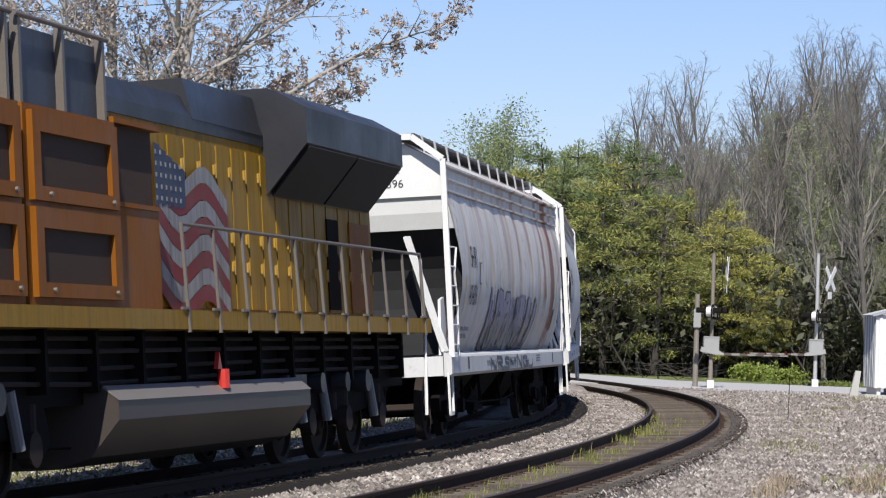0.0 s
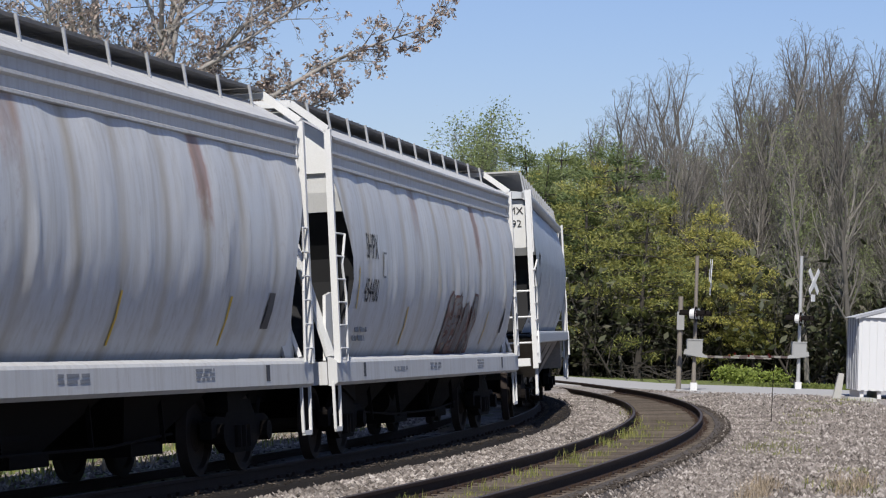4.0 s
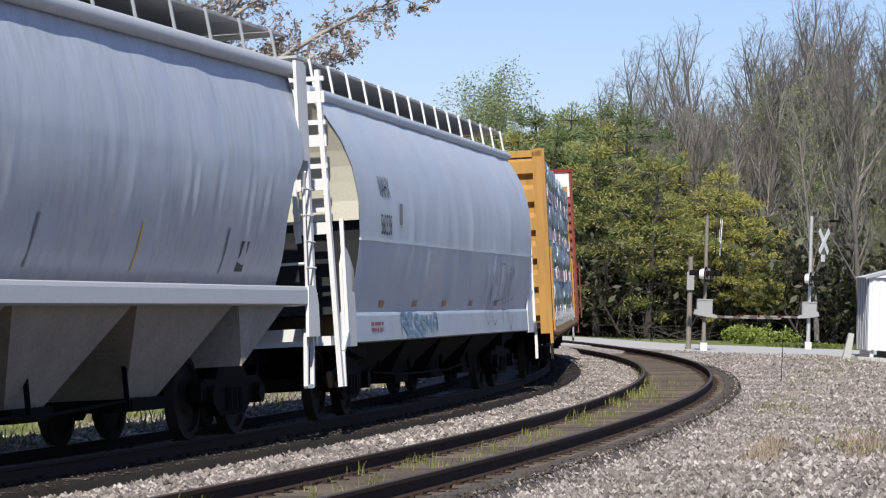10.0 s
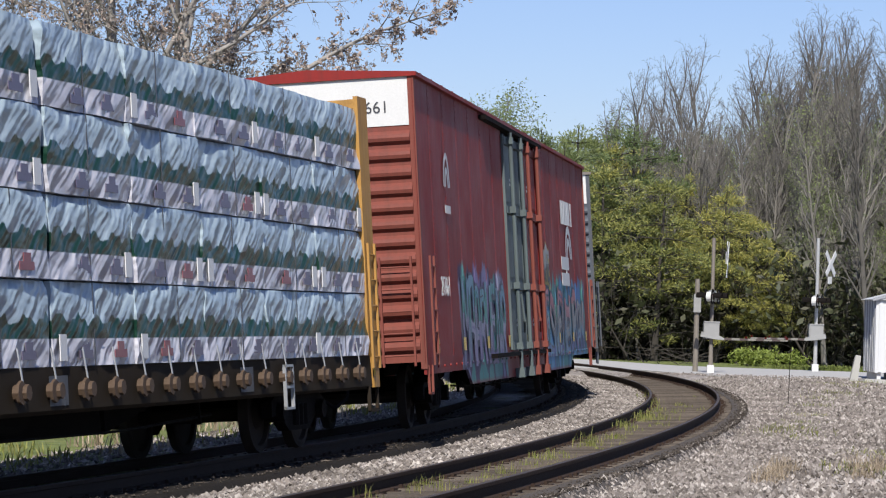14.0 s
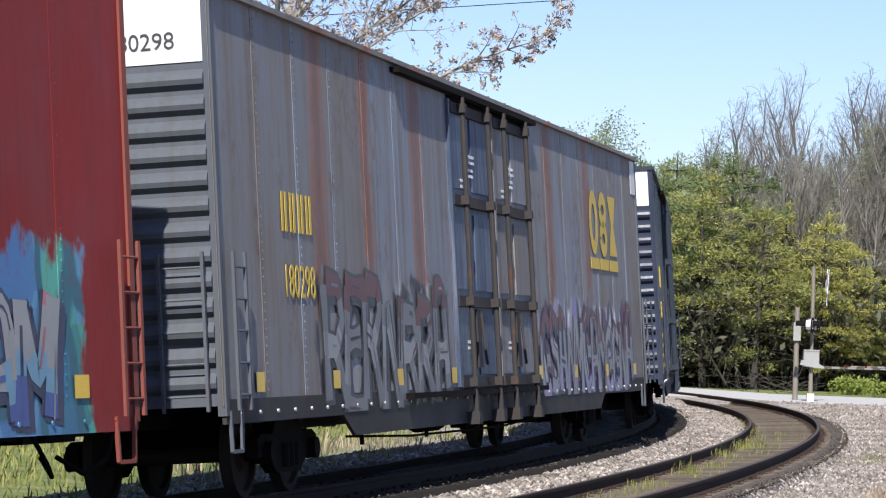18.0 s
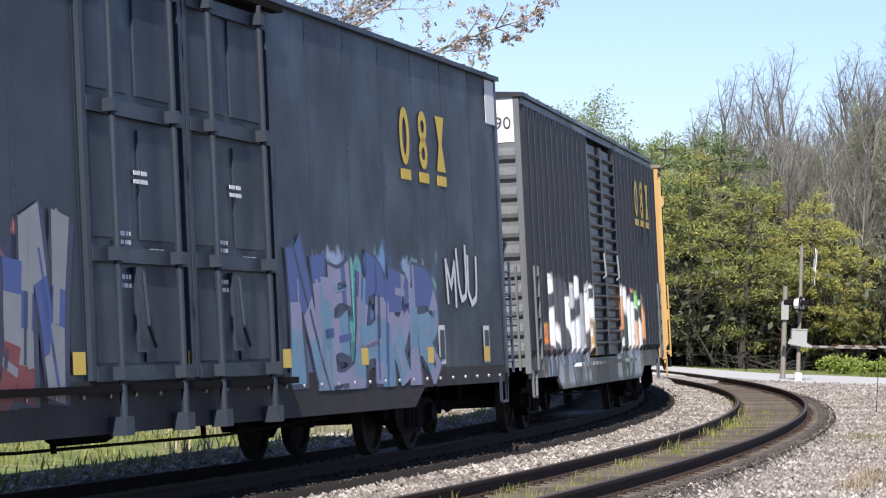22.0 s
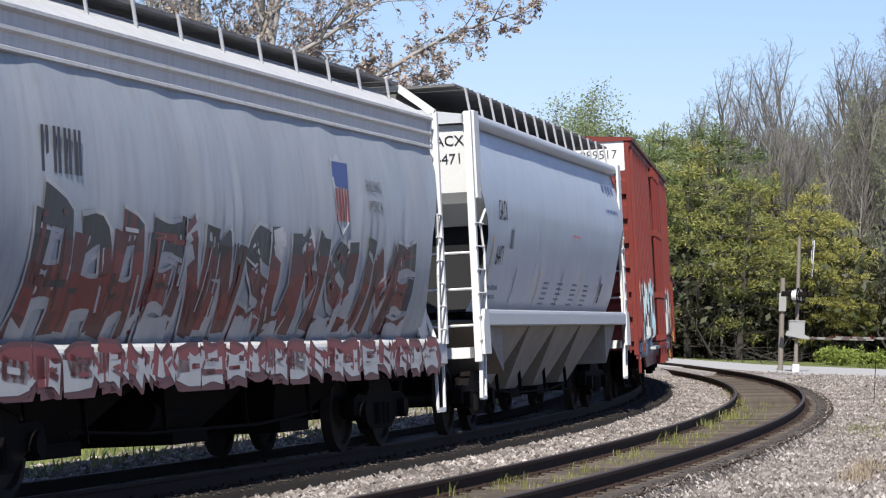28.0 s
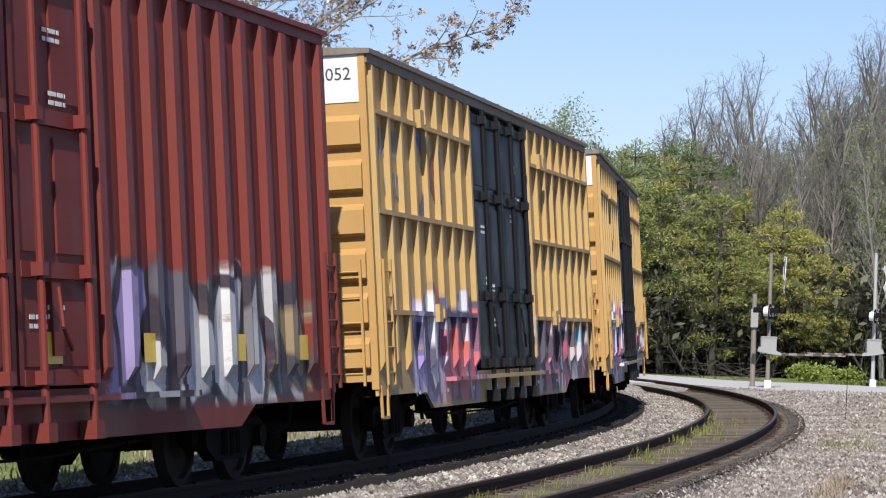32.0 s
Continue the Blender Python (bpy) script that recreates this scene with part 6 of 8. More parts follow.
        for o in (-1.85, 0, 1.85):
            WHEELS.append((put("wheelset", WHEELSET, truck, pose(o, 0, WHEEL_R)), middle, o))
            bm = bmesh.new()
            drum(bm, (o, 1.1, 0.5), 0.17, 0, 0.14, "y", 14)
            part("axle_box", bm, WHEEL_STEEL, truck)
    add_underframe(car, L, 0.85)
    for ob in car.children_recursive:           # the body over the trucks, set to its height
        if ob.name.split(".")[0] not in ("truck", "side_frame", "damper", "brake_cylinder", "coil_spring", "axle_box", "wheelset"):
            for v in ob.data.vertices:
                v.co.z = float(np.interp(v.co.z, (0.2, 1.2, 1.93, 4.9), (0.24, 1.04, 1.82, 4.69)))
    TRAIN.append((car, middle, base))
    return car


# ---- the train, front to rear ----
GREY_DIRT, RUST = (0.12, 0.11, 0.1), (0.2, 0.07, 0.025)
hopper_grey = car_paint("hopper_grey", (0.68, 0.705, 0.73), (0.77, 0.775, 0.78), (0.44, 0.4, 0.33), RUST, 0.5, 0.35, 0.42, 0.0, (1.4, (0.42, 0.33, 0.19), 0.85), ((-3.6, 0.25, 2.6, 0.6), (2.2, 0.3, 2.9, 0.4)), gloss=0.5)
hopper_rusty = car_paint("hopper_grey_rusty", (0.68, 0.685, 0.69), (0.77, 0.745, 0.7), (0.5, 0.38, 0.25), (0.22, 0.07, 0.025), 0.6, 0.7, 0.45, 0.0, (1.4, (0.46, 0.3, 0.15), 0.95), ((-5.6, 0.42, 1.2, 1.0), (-4.3, 0.2, 1.8, 0.75), (-6.8, 0.22, 2.4, 0.45), (-2.2, 0.2, 2.6, 0.4), (-0.6, 0.2, 2.5, 0.5), (1.2, 0.3, 2.2, 0.4), (4.4, 0.2, 2.8, 0.35)), gloss=0.5)
hopper_pale = car_paint("hopper_pale_sill", (0.64, 0.65, 0.66), (0.72, 0.72, 0.71), (0.42, 0.38, 0.33), RUST, 0.45, 0.4, 0.5, gloss=0.5)
hopper_slate = car_paint("hopper_slate", (0.5, 0.56, 0.65), (0.56, 0.61, 0.69), (0.26, 0.27, 0.28), RUST, 0.4, 0.1, 0.3, 0.0, (1.05, (0.46, 0.49, 0.53), 0.25), gloss=0.5)
hopper_blue = car_paint("hopper_blue_grey", (0.52, 0.585, 0.67), (0.57, 0.625, 0.7), (0.36, 0.36, 0.36), RUST, 0.25, 0.08, 0.35, gloss=0.5)
chord_grey = plain("chord_grey", (0.5, 0.52, 0.54), 0.45, 0.0, 0.1)

locomotive(-28.4)

car, on = hopper_a(-7.48, 16.06, hopper_rusty, hopper_pale, "grey covered hopper with rust streaks and dark graffiti", "454396", seed=3, top=hopper_rusty)
graffiti(car, -2.6, 3.6, 1.34, 2.35, on, (SPRAY["navy"], SPRAY["silver"], SPRAY["lilac"]), 7, 11, None, 0.34)
graffiti(car, -2.6, 3.6, 1.0, 1.22, 1.425, (SPRAY["navy"],), 7, 12, None, 0.01)

hopper_a(9.81, 16.41, hopper_grey, hopper_pale, "weathered pale grey covered hopper with a white sill", "454371", seed=14)
car, on = hopper_a(27.48, 16.74, hopper_grey, hopper_pale, "pale grey covered hopper with a worn maroon tag", "454400", seed=25)
graffiti(car, -3.4, -0.4, 1.38, 2.25, on, (SPRAY["maroon"], SPRAY["grey"]), 5, 21, None, 0.3)
hopper_b(48.18, 20.2, hopper_slate, chord_grey, "slate grey tall covered hopper with dented sides", "63992", 4)
hopper_b(69.54, 19.78, hopper_slate, chord_grey, "slate grey tall covered hopper with scraped sides", "64163", 15)
hopper_c(89.78, 18.58, hopper_blue, "round-sided pale covered hopper with cream ends", "560338")
centre_beam(112.25, 22.06)

red = car_paint("boxcar_red", (0.26, 0.02, 0.018), (0.3, 0.027, 0.023), (0.12, 0.028, 0.025), (0.1, 0.04, 0.02), 0.5, 0.3, 0.5, 0.3, sprays=(
    (3.2, 9.5, 0.55, 2.45, 1.0, ((0.05, 0.2, 0.2), (0.2, 0.17, 0.33), (0.3, 0.3, 0.42), (0.08, 0.28, 0.27)), (0.04, 0.03, 0.08), 21),
    (-12.4, -2.9, 0.55, 2.45, 1.0, ((0.05, 0.3, 0.26), (0.08, 0.34, 0.28), (0.06, 0.16, 0.34), (0.1, 0.25, 0.42)), (0.03, 0.12, 0.16), 22)))
red_end = car_paint("boxcar_end_red", (0.22, 0.06, 0.045), (0.27, 0.08, 0.06), (0.08, 0.05, 0.04), (0.1, 0.04, 0.02), 0.4, 0.3, 0.6)
green = car_paint("door_grey_green", (0.1, 0.135, 0.14), (0.15, 0.18, 0.18), (0.06, 0.06, 0.06), (0.12, 0.07, 0.04), 0.5, 0.4, 0.5)
car = smooth_boxcar(138.94, 26.6, 1.5, 5.08, red, red_end, ((green, green, "grey-green plug door"), (red, red_end, "red plug door")), "long dark red boxcar with one grey-green door", 41, patched=False)
x, y = -8.6, 1.52
lettering("297661", 0.24, LETTER_BLACK, car, on_front(13.318, 0.8, 4.55))
for i, wd in enumerate((0.3, 0.3, 0.34, 0.3, 0.34, 0.14, 0.26)):   # wordmark and wheel-on-rail sign as plain shapes
    a = x + 1.1 - 0.36 * i
    part("wordmark", box(bmesh.new(), a - wd, a, y, y + 0.005, 3.62, 4.12), LETTER_WHITE, car)
bm = bmesh.new()
for r in (0.62, 0.36):
    ribbon(bm, [(x - 0.3 + r * math.cos(t), 2.9 + 1.0 * r * math.sin(t)) for t in [i * math.pi / 14 for i in range(15)]], 0.17, lambda u, v: y, 0.003)
box(bm, x + 0.2, x + 0.42, y, y + 0.005, 2.36, 2.9)
for z in (2.8, 2.46):
    box(bm, x - 0.2, x + 1.4, y, y + 0.006, z - 0.15, z + 0.12)
part("company_sign", bm, LETTER_WHITE, car)
lettering("297661", 0.42, LETTER_WHITE, car, on_side(10.9, 1.515, 1.95, 0.8))
bm = bmesh.new()
for r in (0.3, 0.16):
    ribbon(bm, [(10.3 + r * math.cos(t), 3.6 + 1.6 * r * math.sin(t)) for t in [i * math.pi / 12 for i in range(13)]], 0.1, lambda u, v: y, 0.003)
box(bm, 10.0, 10.6, y, y + 0.005, 3.2, 3.32)
part("company_sign", bm, LETTER_WHITE, car)
graffiti(car, 3.4, 9.2, 0.86, 2.3, 1.513, (SPRAY["navy"], SPRAY["violet"], SPRAY["lilac"], SPRAY["teal"], SPRAY["sky"]), 8, 43, None, 0.25)
graffiti(car, -11.6, -3.4, 0.86, 2.1, 1.513, (SPRAY["navy"], SPRAY["blue"], SPRAY["sky"], SPRAY["silver"], SPRAY["silver"], SPRAY["pink"]), 10, 48, None, 0.27)
belongs(car, "boxcar_red")
graffiti(car, -4.6, -3.1, 2.35, 3.0, 1.513, (SPRAY["yellow"], SPRAY["black"], SPRAY["white"]), 4, 45, None, 0.42)

slate = car_paint("boxcar_slate_blue", (0.2, 0.24, 0.31), (0.27, 0.3, 0.35), (0.2, 0.145, 0.08), (0.14, 0.065, 0.03), 0.95, 1.0, 0.55, 0.85, (0.73, (0.17, 0.105, 0.06), 0.95), ((9.4, 0.3, 1.6, 0.6), (7.2, 0.22, 2.0, 0.7), (4.6, 0.3, 1.4, 0.6), (-4.5, 0.25, 2.0, 0.6), (-7.9, 0.3, 2.2, 0.6)), sprays=(
    (3.0, 9.9, 0.6, 2.4, 1.0, ((0.1, 0.1, 0.11), (0.2, 0.2, 0.21), (0.06, 0.06, 0.07), (0.3, 0.3, 0.3)), (0.02, 0.02, 0.025), 31),
    (-12.0, -3.0, 0.6, 2.3, 1.0, ((0.2, 0.17, 0.32), (0.3, 0.28, 0.4), (0.14, 0.05, 0.06), (0.4, 0.4, 0.42)), (0.04, 0.03, 0.07), 32)), gloss=0.5)
slate_end = car_paint("boxcar_end_slate", (0.085, 0.098, 0.125), (0.12, 0.135, 0.16), (0.09, 0.08, 0.07), RUST, 0.6, 0.4, 0.5)
blue_door = car_paint("door_blue", (0.028, 0.048, 0.095), (0.08, 0.11, 0.18), (0.34, 0.37, 0.44), RUST, 0.5, 0.5, 0.4)
grimy_sill = car_paint("grimy_sill", (0.03, 0.03, 0.034), (0.06, 0.055, 0.055), (0.05, 0.04, 0.03), RUST, 0.7, 0.7, 0.6)
rusty_bar = car_paint("rusty_door_bars", (0.035, 0.035, 0.04), (0.06, 0.054, 0.053), (0.06, 0.045, 0.035), RUST, 0.7, 0.6, 0.7)
car = smooth_boxcar(167.76, 26.61, 1.5, 5.08, slate, slate_end, ((blue_door, rusty_bar, "weathered blue plug door"), (slate, rusty_bar, "weathered slate plug door")), "long slate-blue boxcar streaked with rust", 51, sill=grimy_sill)


def three_letters(car, x, z, h, w, gap, y, seed):
    """A yellow three-letter sign drawn as plain blocks over bars."""
    for i in range(3):
        a = x - i * (w + gap)
        bm = bmesh.new()
        if i == 0:
            ribbon(bm, [(a - w / 2 + w * 0.36 * math.cos(t), z + h * 0.42 * math.sin(t)) for t in [k * 2 * math.pi / 16 for k in range(17)]], w * 0.28, lambda u, v: y, 0.003)
        elif i == 1:
            for k in (-1, 1):
                ribbon(bm, [(a - w / 2 + w * 0.32 * math.cos(t), z + k * h * 0.24 + h * 0.2 * math.sin(t)) for t in [j * 2 * math.pi / 12 for j in range(13)]], w * 0.26, lambda u, v: y, 0.003)
        else:
            for k in (-1, 1):
                bm.faces.new([bm.verts.new((a - u * w, y + 0.003, z + k * v * h)) for u, v in ((0.02, 0.5), (0.98, 0.5), (0.66, 0.0), (0.34, 0.0))])
        part("sign_block", bm, LETTER_YELLOW, car)
        bm = bmesh.new()
        box(bm, a - w, a, y, y + 0.005, z - h * 0.76, z - h * 0.58)
        part("sign_bar", bm, LETTER_YELLOW, car)


three_letters(car, -8.05, 3.72, 1.04, 0.85, 0.12, 1.512, 1)
lettering("180298", 0.24, LETTER_BLACK, car, on_front(13.323, 0.8, 4.5))
letter_bars(car, 10.4, 3.0, 1.512, 1.3, 0.42, 4, LETTER_YELLOW)
lettering("180298", 0.5, LETTER_YELLOW, car, on_side(10.4, 1.515, 2.1, 0.85))
graffiti(car, 3.3, 9.6, 0.9, 2.35, 1.513, (SPRAY["black"], SPRAY["grey"], SPRAY["silver"], SPRAY["grey"], SPRAY["maroon"]), 7, 53, None, 0.26)
graffiti(car, -11.9, -3.1, 0.85, 2.2, 1.513, (SPRAY["navy"], SPRAY["lilac"], SPRAY["silver"], SPRAY["silver"], SPRAY["maroon"]), 12, 54, None, 0.26)
belongs(car, "boxcar_slate_blue")

navy = car_paint("boxcar_navy", (0.024, 0.034, 0.052), (0.038, 0.05, 0.07), (0.045, 0.045, 0.045), (0.1, 0.05, 0.03), 0.35, 0.15, 0.38, 0.3, sprays=(
    (3.2, 8.6, 0.6, 2.35, 0.9, ((0.09, 0.18, 0.34), (0.22, 0.28, 0.38), (0.26, 0.4, 0.52), (0.3, 0.09, 0.06)), (0.025, 0.03, 0.07), 41),
    (-9.6, -3.1, 0.6, 2.45, 0.9, ((0.12, 0.36, 0.36), (0.15, 0.26, 0.48), (0.32, 0.34, 0.52), (0.14, 0.28, 0.2)), (0.03, 0.04, 0.1), 42)), gloss=0.26)
navy_end = car_paint("boxcar_end_navy", (0.025, 0.035, 0.07), (0.04, 0.05, 0.09), (0.05, 0.05, 0.05), RUST, 0.3, 0.1, 0.3, gloss=0.34)
car = smooth_boxcar(196.59, 26.35, 1.5, 5.08, navy, navy_end, ((navy, navy, "navy plug door"), (navy, navy, "navy plug door")), "long navy boxcar with blue graffiti", 61, sill=grimy_sill)
three_letters(car, -8.0, 3.96, 0.72, 0.46, 0.42, 1.512, 2)
lettering("180793", 0.24, LETTER_BLACK, car, on_front(13.193, 0.8, 4.5))
letter_bars(car, 9.6, 3.05, 1.512, 1.5, 0.42, 4, LETTER_YELLOW)
lettering("180793", 0.5, LETTER_YELLOW, car, on_side(9.6, 1.515, 2.2, 0.85))
bars("stencil", car, 10.0, 1.55, 1.512, 1.2, 0.8, 4, LETTER_YELLOW, 5, 0.6)
graffiti(car, 3.3, 8.3, 0.85, 2.4, 1.513, (SPRAY["navy"], SPRAY["red"], SPRAY["silver"], SPRAY["blue"], SPRAY["silver"]), 5, 63, None, 0.33)
graffiti(car, -9.3, -3.2, 0.8, 2.45, 1.513, (SPRAY["navy"], SPRAY["lilac"], SPRAY["sky"], SPRAY["lilac"], SPRAY["blue"]), 5, 64, None, 0.36)
belongs(car, "boxcar_navy")
graffiti(car, -11.6, -9.9, 1.85, 2.6, 1.513, (LETTER_WHITE,), 3, 69, None, 0.05)
for x in (-9.6, -12.0, 11.6):
    patch("stencil_panel", car, x, 1.35, 1.512, 0.34, 0.5, LETTER_WHITE)
    patch("stencil_panel", car, x, 1.35, 1.519, 0.24, 0.38, navy)

black_rib = car_paint("boxcar_black", (0.008, 0.009, 0.013), (0.014, 0.016, 0.021), (0.025, 0.022, 0.02), (0.1, 0.05, 0.03), 0.4, 0.1, 0.32, sprays=(
    (6.9, 8.2, 0.6, 1.7, 1.6, ((0.5, 0.14, 0.02), (0.06, 0.05, 0.05), (0.4, 0.28, 0.05)), (0.03, 0.03, 0.035), 3),
    (1.9, 7.9, 0.62, 2.35, 1.15, ((0.58, 0.59, 0.6), (0.64, 0.65, 0.66), (0.26, 0.28, 0.31), (0.5, 0.52, 0.55), (0.7, 0.7, 0.7)), (0.03, 0.03, 0.04), 1),
    (1.6, 2.5, 0.8, 1.8, 1.7, ((0.5, 0.16, 0.03), (0.3, 0.2, 0.05)), (0.04, 0.03, 0.03), 5),
    (-6.4, -1.7, 0.62, 2.3, 1.2, ((0.5, 0.52, 0.52), (0.12, 0.42, 0.05), (0.2, 0.45, 0.1), (0.5, 0.2, 0.06), (0.58, 0.59, 0.58)), (0.025, 0.03, 0.03), 2)), gloss=0.5)
black_end = car_paint("boxcar_end_black", (0.13, 0.14, 0.155), (0.17, 0.18, 0.19), (0.08, 0.07, 0.06), RUST, 0.4, 0.2, 0.55)


def ribbed_doors(car, w, z0, H, s):
    for x0, x1 in ((0.02, 2.0), (-2.0, -0.02)):
        bm = bmesh.new()
        box(bm, x0, x1, *sorted((s * (w - 0.02), s * (w + 0.03))), z0 + 0.1, H - 0.25)
        door = part("door", bm, black_rib, car, "black ribbed sliding door")
        for a in (x0 + 0.05, x1 - 0.05):
            bm = bmesh.new()
            box(bm, a - 0.05, a + 0.05, *sorted((s * (w + 0.03), s * (w + 0.1))), z0 + 0.1, H - 0.25)
            part("door_stile", bm, black_rib, door)
        for i in range(17):
            z = z0 + 0.3 + i * (H - z0 - 0.75) / 16
            bm = bmesh.new()
            prism(bm, [(s * (w + 0.03), z - 0.04), (s * (w + 0.1), z + 0.01), (s * (w + 0.1), z + 0.03), (s * (w + 0.03), z + 0.06)], x0 + 0.1, x1 - 0.1, "x")
            part("door_rib", bm, black_rib, door)
        bm = bmesh.new()
        tube(bm, [(x0 + 0.5, s * (w + 0.14), 2.9), (x0 + 0.5, s * (w + 0.16), 2.5), (x0 + 0.75, s * (w + 0.14), 2.45)], 0.03, 6)
        part("handle", bm, GALV, door)


car, xs = post_boxcar(221.21, 18.46, 1.44, 5.05, black_rib, black_rib, (0.62, 0.22, 0.12, "round"), "black outside-post boxcar with white and green graffiti", (2.1, ribbed_doors), (), black_end, 71, 0.72, 0.7, 11, False)
lettering("173490", 0.26, LETTER_BLACK, car, on_front(9.25, 0.95, 4.55))
letter_bars(car, 6.0, 3.0, 1.445, 1.0, 0.4, 4, LETTER_YELLOW)
three_letters(car, -5.05, 4.12, 0.7, 0.56, 0.4, 1.563, 3)
belongs(car, "boxcar_black")

YELLOWS = (0.53, 0.32, 0.1), (0.57, 0.41, 0.19), (0.24, 0.19, 0.12), (0.14, 0.07, 0.03), 0.4, 0.25, 0.45
tall_yellow = car_paint("boxcar_yellow", *YELLOWS)
end_yellow = car_paint("boxcar_end_yellow", (0.5, 0.29, 0.1), (0.55, 0.33, 0.12), (0.3, 0.2, 0.1), (0.14, 0.07, 0.03), 0.15, 0.1, 0.5)
door_black = car_paint("door_black", (0.009, 0.012, 0.018), (0.016, 0.02, 0.027), (0.05, 0.045, 0.04), RUST, 0.3, 0.1, 0.35, gloss=0.12)
bar_black = surface("door_bar_black", (0.007, 0.008, 0.01), (0.011, 0.011, 0.013), 2.5, 0.5, gloss=0.2)
roof_brown = car_paint("roof_brown_grey", (0.2, 0.17, 0.14), (0.27, 0.23, 0.19), (0.1, 0.08, 0.06), RUST, 0.4, 0.3, 0.6)


def black_doors(car, w, z0, H, s):
    for x0, x1 in ((0.03, 2.35), (-2.35, -0.03)):
        plug_door(car, x0, x1, w, z0 + 0.1, H - 0.22, door_black, bar_black, "black plug door", int(x0 * 10) + 90, (2.15, 3.62), s, (0.24, 0.74))


def yellow_boxcar(middle, L, label, number, seed, tags):
    paint = tall_yellow
    if tags:
        paint = car_paint("boxcar_yellow_tagged" + str(seed), *YELLOWS, sprays=(
            (2.3, 7.2, 0.6, 2.2, 1.5, ((0.26, 0.2, 0.45), (0.42, 0.4, 0.6), (0.1, 0.1, 0.2), (0.45, 0.1, 0.1), (0.55, 0.54, 0.58)), (0.05, 0.05, 0.12), seed * 0.1),
            (-8.6, -2.5, 0.6, 1.8, 1.6, ((0.3, 0.06, 0.12), (0.5, 0.2, 0.27), (0.06, 0.06, 0.1), (0.2, 0.4, 0.5), (0.55, 0.5, 0.5)), (0.05, 0.04, 0.07), seed * 0.1 + 1)))
    car, xs = post_boxcar(middle, L, 1.46, 5.06, paint, roof_brown, (0.84, 0.11, 0.08, "fin"), label, (2.45, black_doors), (1.85, 3.1, 4.34), end_yellow, seed, 0.72, 0.62, 6, True)
    lettering(number, 0.22, LETTER_BLACK, car, on_front(L / 2 + 0.015, 0.98, 4.72))
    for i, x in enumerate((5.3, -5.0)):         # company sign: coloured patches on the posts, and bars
        if i == 0:                              # a crossed sign: slanting strokes on the sheet, blocks on the posts
            for d in (1, -1):
                for f0, f1, c in ((-1.0, -0.45, "blue"), (-0.45, 0.0, "red"), (0.0, 0.5, "red"), (0.5, 1.0, "blue")):
                    bm = bmesh.new()
                    ribbon(bm, [(x + d * 0.74 * f, 3.72 + 0.54 * f) for f in np.linspace(f0, f1, 4)], 0.24, lambda u, v: 1.463, 0.004 if d == 1 else 0.008)
                    part("company_sign", bm, SPRAY[c], car)
            near = min(xs, key=lambda a: abs(a - x))
            for z, h, c in ((3.98, 0.22, "blue"), (3.72, 0.3, "red"), (3.46, 0.22, "blue")):
                patch("company_sign", car, near, z, 1.542, 0.1, h, SPRAY[c])
        else:
            for z, h, wd, c in ((3.95, 0.3, 1.3, "maroon"), (3.6, 0.75, 0.5, "red")):
                patch("company_sign", car, x, z, 1.463, wd, h, SPRAY[c])
                for px in [-a for a in xs]:
                    if abs(px - x) < wd / 2 + 0.1:
                        patch("company_sign", car, px, z, 1.542, 0.1, h, SPRAY[c])
    letter_bars(car, 8.0, 4.0, 1.465, 1.2, 0.35, 4, LETTER_GREY)
    lettering(number, 0.5, LETTER_GREY, car, on_side(7.6, 1.468, 3.3, 0.9))
    bars("slogan", car, -5.6, 2.8, 1.466, 3.2, 0.22, 1, LETTER_GREY, seed + 1, 0.1)
    for x, z in ((6.3, 4.42), (5.6, 1.86), (-3.4, 4.42), (-4.4, 1.86)):
        bm = bmesh.new()
        box(bm, x - 0.12, x + 0.12, 1.46, 1.6, z - 0.12, z + 0.12)
        box(bm, x - 0.22, x - 0.12, 1.53, 1.62, z - 0.07, z + 0.06)
        part("door_stop", bm, tall_yellow, car)
    for x in np.linspace(-8.6, 8.6, 10):
        patch("sill_stencil", car, float(x), 0.82, 1.474, 0.14, 0.05, LETTER_WHITE)
    belongs(car, "boxcar_yellow_tagged" + str(seed))
    return car


yellow_boxcar(241.54, 18.98, "tall yellow boxcar with black doors and fin posts", "646979", 81, False)

hopper_brown = car_paint("hopper_grey_blue", (0.36, 0.4, 0.44), (0.43, 0.46, 0.49), (0.25, 0.24, 0.22), RUST, 0.4, 0.15, 0.42, gloss=0.5)
car, on = hopper_a(260.99, 16.52, hopper_brown, hopper_pale, "blue-grey covered hopper with dark red graffiti and a shield", "", seed=36)
g = on
graffiti(car, -6.4, 6.2, 1.36, 2.5, g, (SPRAY["white"], SPRAY["maroon"], SPRAY["red"], SPRAY["maroon"], SPRAY["black"]), 13, 91, None, 0.3)
graffiti(car, -7.6, 6.8, 1.03, 1.2, 1.424, (SPRAY["maroon"], SPRAY["white"], SPRAY["red"]), 20, 92, None, 0.32)
sx, sz = -3.2, 3.02
bm = bmesh.new()
out = [(-0.34, 0.42), (-0.2, 0.36), (0, 0.44), (0.2, 0.36), (0.34, 0.42), (0.32, -0.1), (0.22, -0.36), (0, -0.5), (-0.22, -0.36), (-0.32, -0.1)]
bm.faces.new([bm.verts.new((sx + u, g(sx + u, sz + v) + 0.004, sz + v)) for u, v in out])
part("shield_sign", bm, SPRAY["white"], car)
bm = bmesh.new()
box(bm, sx - 0.31, sx + 0.31, g(sx, sz + 0.2) + 0.008, g(sx, sz + 0.2) + 0.012, sz + 0.06, sz + 0.34)
part("shield_sign", bm, SPRAY["blue"], car)
bm = bmesh.new()
